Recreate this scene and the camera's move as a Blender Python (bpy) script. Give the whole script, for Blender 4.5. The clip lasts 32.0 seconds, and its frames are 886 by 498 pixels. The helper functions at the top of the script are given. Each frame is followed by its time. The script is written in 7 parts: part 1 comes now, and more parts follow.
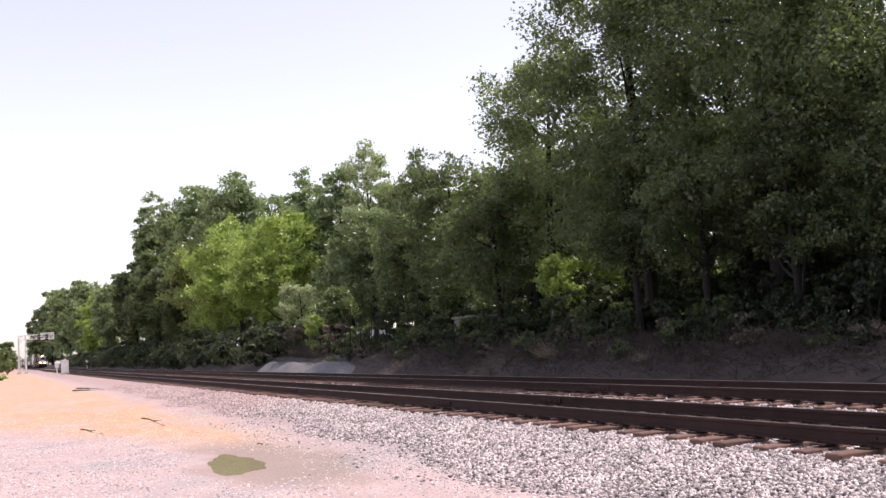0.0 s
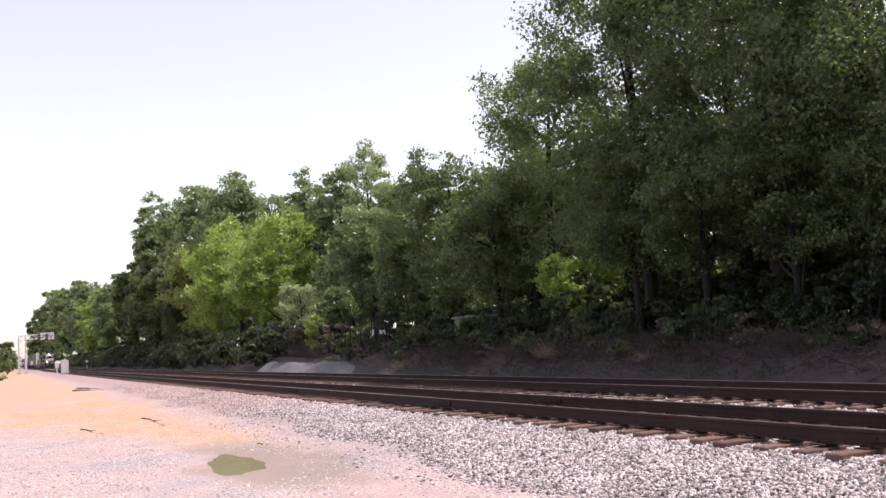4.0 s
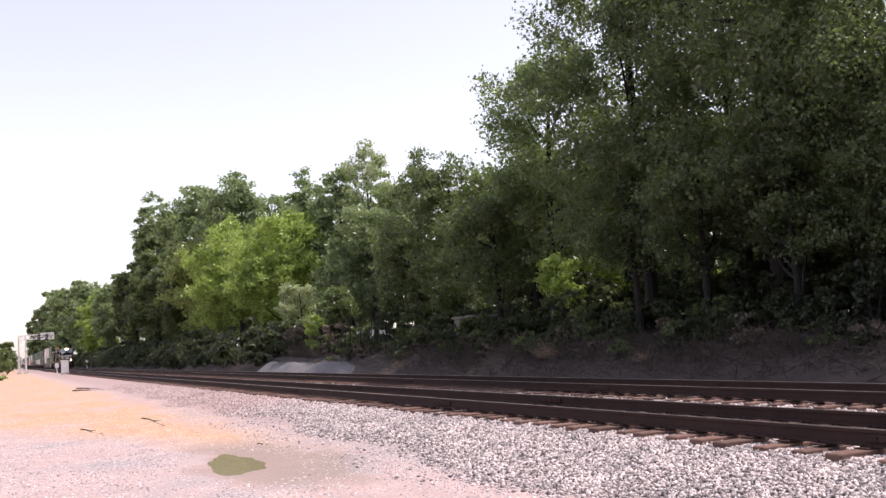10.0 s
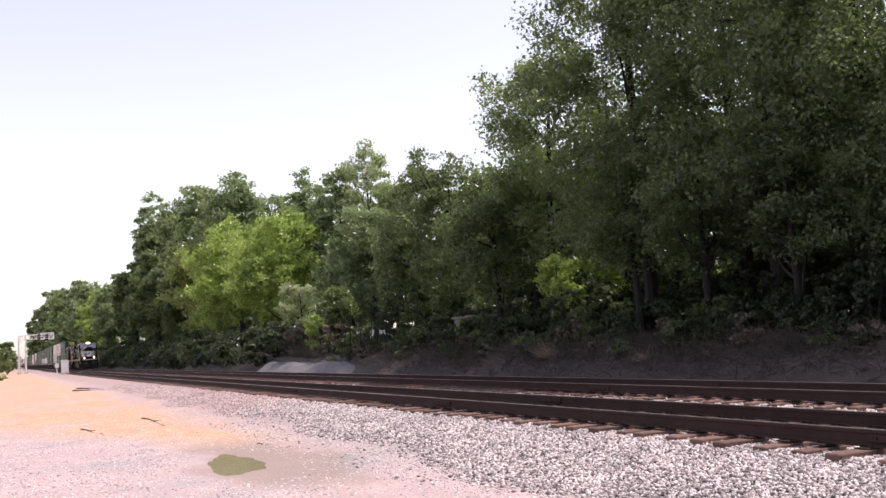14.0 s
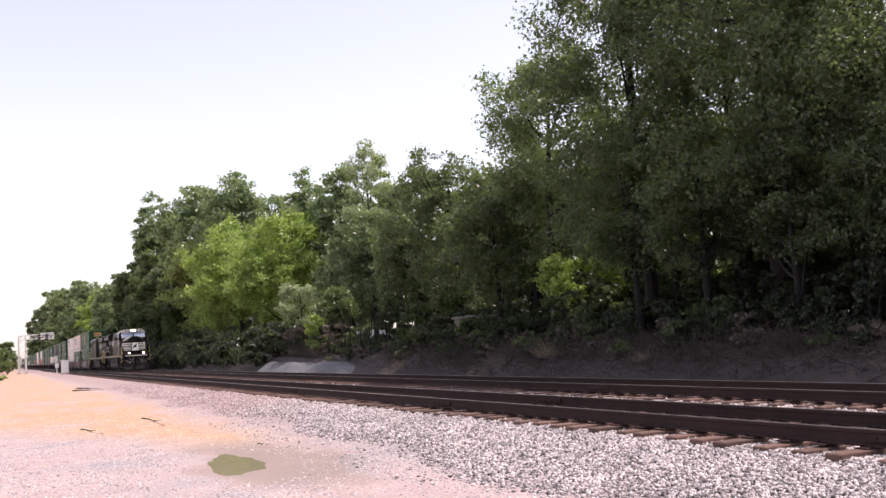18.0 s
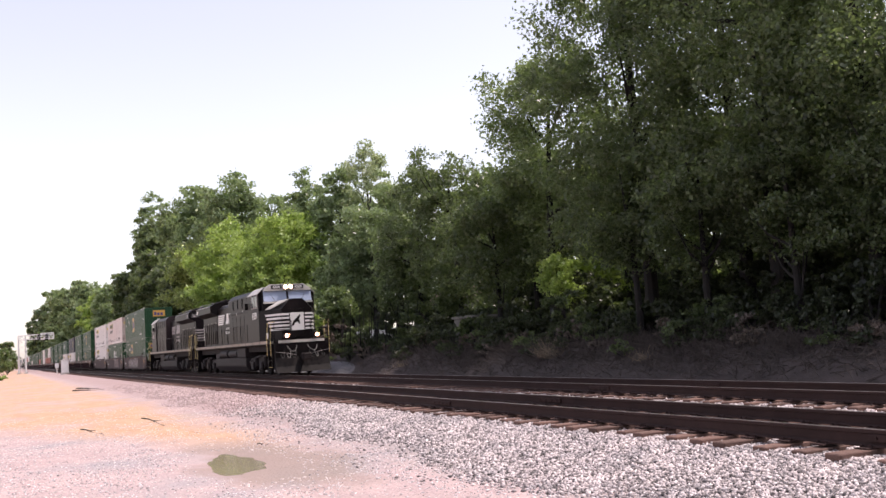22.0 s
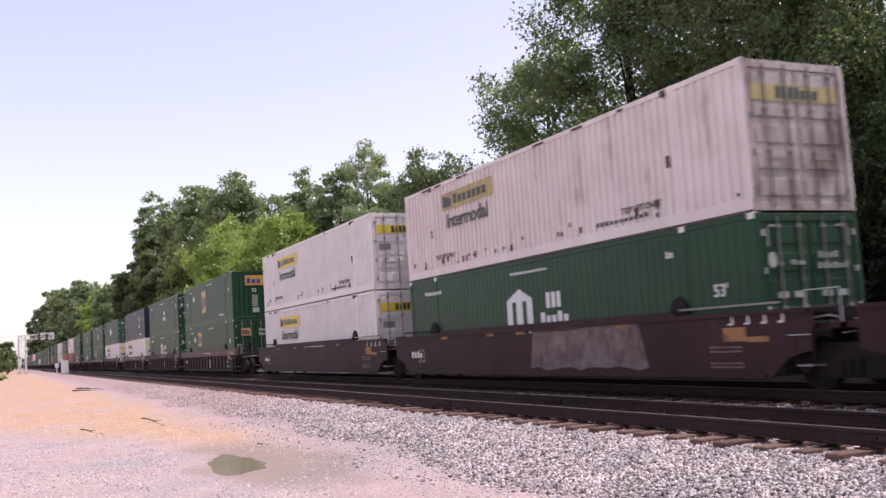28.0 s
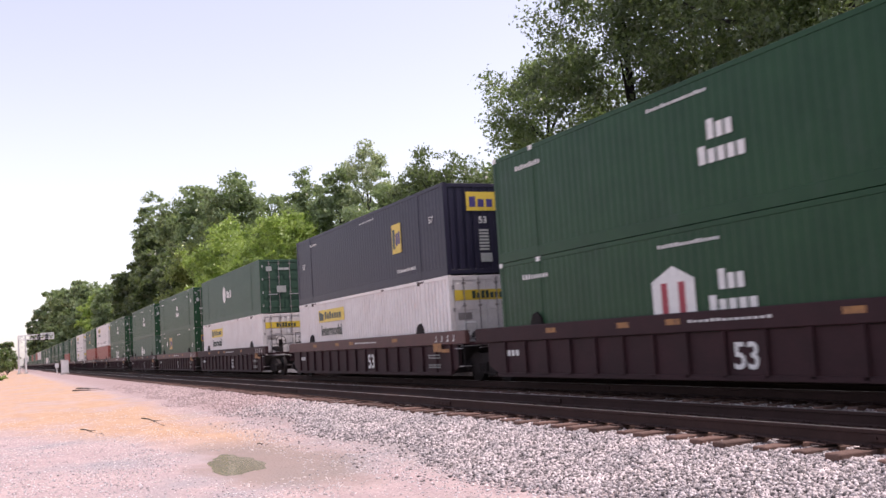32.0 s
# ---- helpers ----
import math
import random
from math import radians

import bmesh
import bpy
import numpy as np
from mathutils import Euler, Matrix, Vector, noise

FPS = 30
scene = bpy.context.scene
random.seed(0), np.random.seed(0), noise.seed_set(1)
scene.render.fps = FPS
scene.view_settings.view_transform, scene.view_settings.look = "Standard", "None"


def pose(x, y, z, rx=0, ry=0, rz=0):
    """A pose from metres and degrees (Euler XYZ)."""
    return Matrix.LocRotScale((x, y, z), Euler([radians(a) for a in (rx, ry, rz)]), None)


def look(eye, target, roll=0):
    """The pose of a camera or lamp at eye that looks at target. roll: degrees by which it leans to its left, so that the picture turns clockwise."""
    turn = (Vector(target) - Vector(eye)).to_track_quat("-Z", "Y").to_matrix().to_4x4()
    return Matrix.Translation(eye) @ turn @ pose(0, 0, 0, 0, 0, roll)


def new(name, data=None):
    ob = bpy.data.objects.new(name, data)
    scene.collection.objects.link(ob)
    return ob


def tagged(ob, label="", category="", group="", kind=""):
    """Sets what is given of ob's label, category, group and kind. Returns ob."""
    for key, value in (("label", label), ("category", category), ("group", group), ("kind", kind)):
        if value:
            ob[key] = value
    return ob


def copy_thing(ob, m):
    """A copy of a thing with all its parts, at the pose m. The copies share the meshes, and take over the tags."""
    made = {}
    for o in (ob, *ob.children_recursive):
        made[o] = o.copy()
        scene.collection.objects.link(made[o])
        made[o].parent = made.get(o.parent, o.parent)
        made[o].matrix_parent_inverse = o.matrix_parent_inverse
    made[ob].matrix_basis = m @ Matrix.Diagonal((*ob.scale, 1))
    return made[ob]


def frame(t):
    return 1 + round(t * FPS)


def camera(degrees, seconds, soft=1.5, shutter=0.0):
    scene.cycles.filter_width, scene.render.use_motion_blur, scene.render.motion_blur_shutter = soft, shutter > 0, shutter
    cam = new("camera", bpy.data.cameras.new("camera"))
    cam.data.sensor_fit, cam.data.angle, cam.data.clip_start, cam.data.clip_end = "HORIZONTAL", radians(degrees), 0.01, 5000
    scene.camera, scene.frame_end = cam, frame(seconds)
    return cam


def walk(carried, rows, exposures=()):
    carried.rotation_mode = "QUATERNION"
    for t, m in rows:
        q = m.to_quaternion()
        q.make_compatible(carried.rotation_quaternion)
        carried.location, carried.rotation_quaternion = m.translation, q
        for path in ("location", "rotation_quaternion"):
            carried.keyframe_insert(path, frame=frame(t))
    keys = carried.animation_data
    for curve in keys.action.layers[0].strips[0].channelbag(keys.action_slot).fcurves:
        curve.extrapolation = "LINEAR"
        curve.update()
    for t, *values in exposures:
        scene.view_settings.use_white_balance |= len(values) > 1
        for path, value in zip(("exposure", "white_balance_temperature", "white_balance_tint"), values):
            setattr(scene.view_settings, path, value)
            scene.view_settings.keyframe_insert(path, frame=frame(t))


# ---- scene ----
# Plan: X runs along the tracks (the train travels towards +X), Y away from the camera, rail tops at z = 0.
cam = camera(50.35, 32.0, soft=1.5, shutter=0.2)
EYE = Vector((0.0, 0.0, 1.304))
HEADING = Vector((-0.9005756, 0.42416489, 0.0951196))
STILL = look(EYE, EYE + HEADING, -3.625)
walk(cam, [(0.0, STILL), (32.0, STILL)], exposures=[(0.0, 0.58, 6900, 22), (26.0, 0.56, 6900, 22), (27.5, 0.38, 6600, 26), (28.2, 0.34, 6600, 26), (29.0, 0.22, 6550, 26), (30.0, 0.35, 6650, 25), (31.0, 0.44, 6700, 24), (32.0, 0.47, 6700, 24)])

TRACK_NEAR, TRACK_FAR = 9.55, 13.71
SUN_TO = Vector((0.18, 0.49, 0.98)).normalized()

# ---- world and sun ----
world = bpy.data.worlds.new("sky")
scene.world = world
world.use_nodes = True
wn = world.node_tree
sky = wn.nodes.new("ShaderNodeTexSky")
sky.sky_type = 'NISHITA'
sky.sun_disc = False
sky.sun_elevation = math.asin(SUN_TO.z)
sky.sun_rotation = math.atan2(SUN_TO.x, SUN_TO.y)
sky.dust_density = 1.0
sky.air_density = 1.0
wn.nodes["Background"].inputs["Strength"].default_value = 0.15
haze = wn.nodes.new("ShaderNodeHueSaturation")
haze.inputs["Saturation"].default_value = 0.6
wn.links.new(sky.outputs[0], haze.inputs["Color"])
veil = wn.nodes.new("ShaderNodeMix")          # thin summer haze, even over the whole sky
veil.data_type, veil.blend_type = 'RGBA', 'ADD'
veil.inputs["Factor"].default_value = 1.0
veil.inputs["B"].default_value = (0.75, 0.75, 0.75, 1)
wn.links.new(haze.outputs[0], veil.inputs["A"])
wn.links.new(veil.outputs["Result"], wn.nodes["Background"].inputs["Color"])
sun = new("sun", bpy.data.lights.new("sun", 'SUN'))
sun.data.energy = 3.3
sun.data.angle = radians(0.5)
sun.data.color = (1.0, 0.95, 0.88)
sun.matrix_world = look(SUN_TO * 100, (0, 0, 0))


# ---- mesh helpers ----
def part(name, bm, material, parent, label=""):
    """Links a bmesh (or a finished mesh) as one object under a thing or a part."""
    if isinstance(bm, bmesh.types.BMesh):
        me = bpy.data.meshes.new(name)
        bm.to_mesh(me)
        bm.free()
    else:
        me = bm
    if material is not None and not me.materials:
        me.materials.append(material)
    ob = new(name, me)
    if parent is not None:
        ob.parent = parent
    if label:
        tagged(ob, label)
    return ob


def thing(name, label, category, group="", kind="", m=None):
    ob = new(name)
    ob.empty_display_size = 0.3
    if m is not None:
        ob.matrix_basis = m
    return tagged(ob, label, category, group, kind)


def box(bm, x0, x1, y0, y1, z0, z1, bevel=0.0):
    vs = [bm.verts.new(c) for c in ((x0, y0, z0), (x1, y0, z0), (x1, y1, z0), (x0, y1, z0),
                                    (x0, y0, z1), (x1, y0, z1), (x1, y1, z1), (x0, y1, z1))]
    fs = [bm.faces.new([vs[i] for i in q]) for q in ((3, 2, 1, 0), (4, 5, 6, 7), (0, 1, 5, 4), (1, 2, 6, 5), (2, 3, 7, 6), (3, 0, 4, 7))]
    if bevel:
        es = {e for f in fs for e in f.edges}
        bmesh.ops.bevel(bm, geom=list(es), offset=bevel, segments=1, affect='EDGES')
    return bm


def boxes(*rows, bevel=0.0):
    bm = bmesh.new()
    for r in rows:
        box(bm, *r, bevel=bevel)
    return bm


def rod(bm, a, b, r, seg=6, r2=None):
    a, b = Vector(a), Vector(b)
    q = (b - a).to_track_quat('Z', 'Y')
    ring = []
    for c, rr in ((a, r), (b, r if r2 is None else r2)):
        ring.append([bm.verts.new(c + q @ Vector((rr * math.cos(k * math.tau / seg), rr * math.sin(k * math.tau / seg), 0))) for k in range(seg)])
    for k in range(seg):
        bm.faces.new((ring[0][k], ring[0][(k + 1) % seg], ring[1][(k + 1) % seg], ring[1][k]))
    bm.faces.new(ring[0][::-1])
    bm.faces.new(ring[1])
    return bm


def rods(paths, r, seg=6):
    """A pipe along each list of points."""
    bm = bmesh.new()
    for path in paths:
        for a, b in zip(path, path[1:]):
            rod(bm, a, b, r, seg)
    return bm


def prism(bm, outline, y0, y1):
    """An outline in the X-Z plane, drawn out along Y."""
    n = len(outline)
    a = [bm.verts.new((x, y0, z)) for x, z in outline]
    b = [bm.verts.new((x, y1, z)) for x, z in outline]
    for k in range(n):
        bm.faces.new((a[k], a[(k + 1) % n], b[(k + 1) % n], b[k]))
    bm.faces.new(a[::-1])
    bm.faces.new(b)
    bmesh.ops.recalc_face_normals(bm, faces=bm.faces[:])
    return bm


def prism_x(bm, outline, x0, x1):
    """An outline in the Y-Z plane, drawn out along X."""
    n = len(outline)
    a = [bm.verts.new((x0, y, z)) for y, z in outline]
    b = [bm.verts.new((x1, y, z)) for y, z in outline]
    for k in range(n):
        bm.faces.new((a[k], a[(k + 1) % n], b[(k + 1) % n], b[k]))
    bm.faces.new(a[::-1])
    bm.faces.new(b)
    bmesh.ops.recalc_face_normals(bm, faces=bm.faces[:])
    return bm


def raw(name, verts, quads):
    """A mesh from arrays of vertices and of quads."""
    me = bpy.data.meshes.new(name)
    me.vertices.add(len(verts))
    me.vertices.foreach_set("co", np.asarray(verts, np.float32).ravel())
    k = quads.shape[1]
    me.loops.add(quads.size)
    me.loops.foreach_set("vertex_index", quads.astype(np.int32).ravel())
    me.polygons.add(len(quads))
    me.polygons.foreach_set("loop_start", np.arange(0, quads.size, k, dtype=np.int32))
    me.update(calc_edges=True)
    return me


# ---- materials ----
def mat(name, color, rough=0.6, metal=0.0, vary=0.25, scale=3.0, fine=40.0, bump=0.1, second=None, spread=0.5, island=0.0, rand=0.0, streak=0.0, spec=0.5, stain=None):
    """Paint, steel, wood or soil: a base colour with stains at a large and grain at a small scale."""
    m = bpy.data.materials.new(name)
    m.use_nodes = True
    nt = m.node_tree
    N, L = nt.nodes, nt.links
    bsdf = N["Principled BSDF"]
    co = N.new("ShaderNodeTexCoord")
    mp = N.new("ShaderNodeMapping")
    if streak:
        mp.inputs["Scale"].default_value = (1, 1, streak)
    L.new(co.outputs["Object"], mp.inputs[0])
    big = N.new("ShaderNodeTexNoise")
    big.inputs["Scale"].default_value, big.inputs["Detail"].default_value, big.inputs["Roughness"].default_value = scale, 5, 0.65
    L.new(mp.outputs[0], big.inputs["Vector"])
    small = N.new("ShaderNodeTexNoise")
    small.inputs["Scale"].default_value, small.inputs["Detail"].default_value = fine, 3
    L.new(mp.outputs[0], small.inputs["Vector"])
    ramp = N.new("ShaderNodeValToRGB")
    c2 = second if second else tuple(c * (1 - vary) for c in color)
    ramp.color_ramp.elements[0].position, ramp.color_ramp.elements[1].position = 0.5 - spread / 2, 0.5 + spread / 2
    ramp.color_ramp.elements[0].color, ramp.color_ramp.elements[1].color = (*c2, 1), (*color, 1)
    L.new(big.outputs["Fac"], ramp.inputs[0])
    val = N.new("ShaderNodeHueSaturation")
    mr = N.new("ShaderNodeMapRange")
    mr.inputs["To Min"].default_value, mr.inputs["To Max"].default_value = 1 - vary * 0.6, 1 + vary * 0.6
    L.new(small.outputs["Fac"], mr.inputs["Value"])
    src = mr.outputs[0]
    for amount, node, out in ((island, "ShaderNodeNewGeometry", "Random Per Island"), (rand, "ShaderNodeObjectInfo", "Random")):
        if amount:
            g = N.new(node)
            m2 = N.new("ShaderNodeMapRange")
            m2.inputs["To Min"].default_value, m2.inputs["To Max"].default_value = 1 - amount, 1 + amount
            L.new(g.outputs[out], m2.inputs["Value"])
            mu = N.new("ShaderNodeMath")
            mu.operation = 'MULTIPLY'
            L.new(src, mu.inputs[0])
            L.new(m2.outputs[0], mu.inputs[1])
            src = mu.outputs[0]
    L.new(src, val.inputs["Value"])
    tone = ramp.outputs[0]
    if stain:
        # drawn-out stains: colour, where they set in, size, how tall they are drawn
        colour, edge, size, tall = stain
        ms = N.new("ShaderNodeMapping")
        ms.inputs["Scale"].default_value = (1, 1, tall)
        L.new(co.outputs["Object"], ms.inputs[0])
        blot = N.new("ShaderNodeTexNoise")
        blot.inputs["Scale"].default_value, blot.inputs["Detail"].default_value, blot.inputs["Roughness"].default_value = size, 6, 0.6
        L.new(ms.outputs[0], blot.inputs["Vector"])
        mk = N.new("ShaderNodeMapRange")
        mk.inputs["From Min"].default_value, mk.inputs["From Max"].default_value = edge, edge + 0.2
        L.new(blot.outputs["Fac"], mk.inputs["Value"])
        mx = N.new("ShaderNodeMix")
        mx.data_type = 'RGBA'
        L.new(mk.outputs[0], mx.inputs["Factor"])
        L.new(tone, mx.inputs["A"])
        mx.inputs["B"].default_value = (*colour, 1)
        tone = mx.outputs["Result"]
    L.new(tone, val.inputs["Color"])
    L.new(val.outputs[0], bsdf.inputs["Base Color"])
    bsdf.inputs["Roughness"].default_value, bsdf.inputs["Metallic"].default_value = rough, metal
    bsdf.inputs["Specular IOR Level"].default_value = spec
    if bump:
        b = N.new("ShaderNodeBump")
        b.inputs["Strength"].default_value, b.inputs["Distance"].default_value = bump, 0.02
        L.new(small.outputs["Fac"], b.inputs["Height"])
        L.new(b.outputs[0], bsdf.inputs["Normal"])
    return m


def leaf_mat(name, dark, light, through_color):
    m = bpy.data.materials.new(name)
    m.use_nodes = True
    nt = m.node_tree
    N, L = nt.nodes, nt.links
    N.remove(N["Principled BSDF"])
    geo = N.new("ShaderNodeNewGeometry")
    co = N.new("ShaderNodeTexCoord")
    noi = N.new("ShaderNodeTexNoise")
    noi.inputs["Scale"].default_value, noi.inputs["Detail"].default_value = 0.45, 3
    L.new(co.outputs["Object"], noi.inputs["Vector"])
    add = N.new("ShaderNodeMath")
    add.operation = 'ADD'
    half = N.new("ShaderNodeMath")
    half.operation = 'MULTIPLY'
    half.inputs[1].default_value = 0.5
    L.new(geo.outputs["Random Per Island"], half.inputs[0])
    L.new(half.outputs[0], add.inputs[0])
    h2 = N.new("ShaderNodeMath")
    h2.operation = 'MULTIPLY'
    h2.inputs[1].default_value = 0.6
    L.new(noi.outputs["Fac"], h2.inputs[0])
    L.new(h2.outputs[0], add.inputs[1])
    ramp = N.new("ShaderNodeValToRGB")
    ramp.color_ramp.elements[0].color, ramp.color_ramp.elements[1].color = (*dark, 1), (*light, 1)
    ramp.color_ramp.elements[0].position, ramp.color_ramp.elements[1].position = 0.34, 0.76
    L.new(add.outputs[0], ramp.inputs[0])
    d = N.new("ShaderNodeBsdfPrincipled")
    d.inputs["Roughness"].default_value = 0.38
    d.inputs["Specular IOR Level"].default_value = 0.45
    L.new(ramp.outputs[0], d.inputs["Base Color"])
    t = N.new("ShaderNodeBsdfTranslucent")
    t.inputs["Color"].default_value = (*through_color, 1)
    mix = N.new("ShaderNodeMixShader")
    mix.inputs[0].default_value = 0.4
    L.new(d.outputs[0], mix.inputs[1])
    L.new(t.outputs[0], mix.inputs[2])
    L.new(mix.outputs[0], N["Material Output"].inputs["Surface"])
    return m


def glow(name, color, strength):
    m = bpy.data.materials.new(name)
    m.use_nodes = True
    b = m.node_tree.nodes["Principled BSDF"]
    b.inputs["Base Color"].default_value = (*color, 1)
    b.inputs["Emission Color"].default_value = (*color, 1)
    b.inputs["Emission Strength"].default_value = strength
    return m


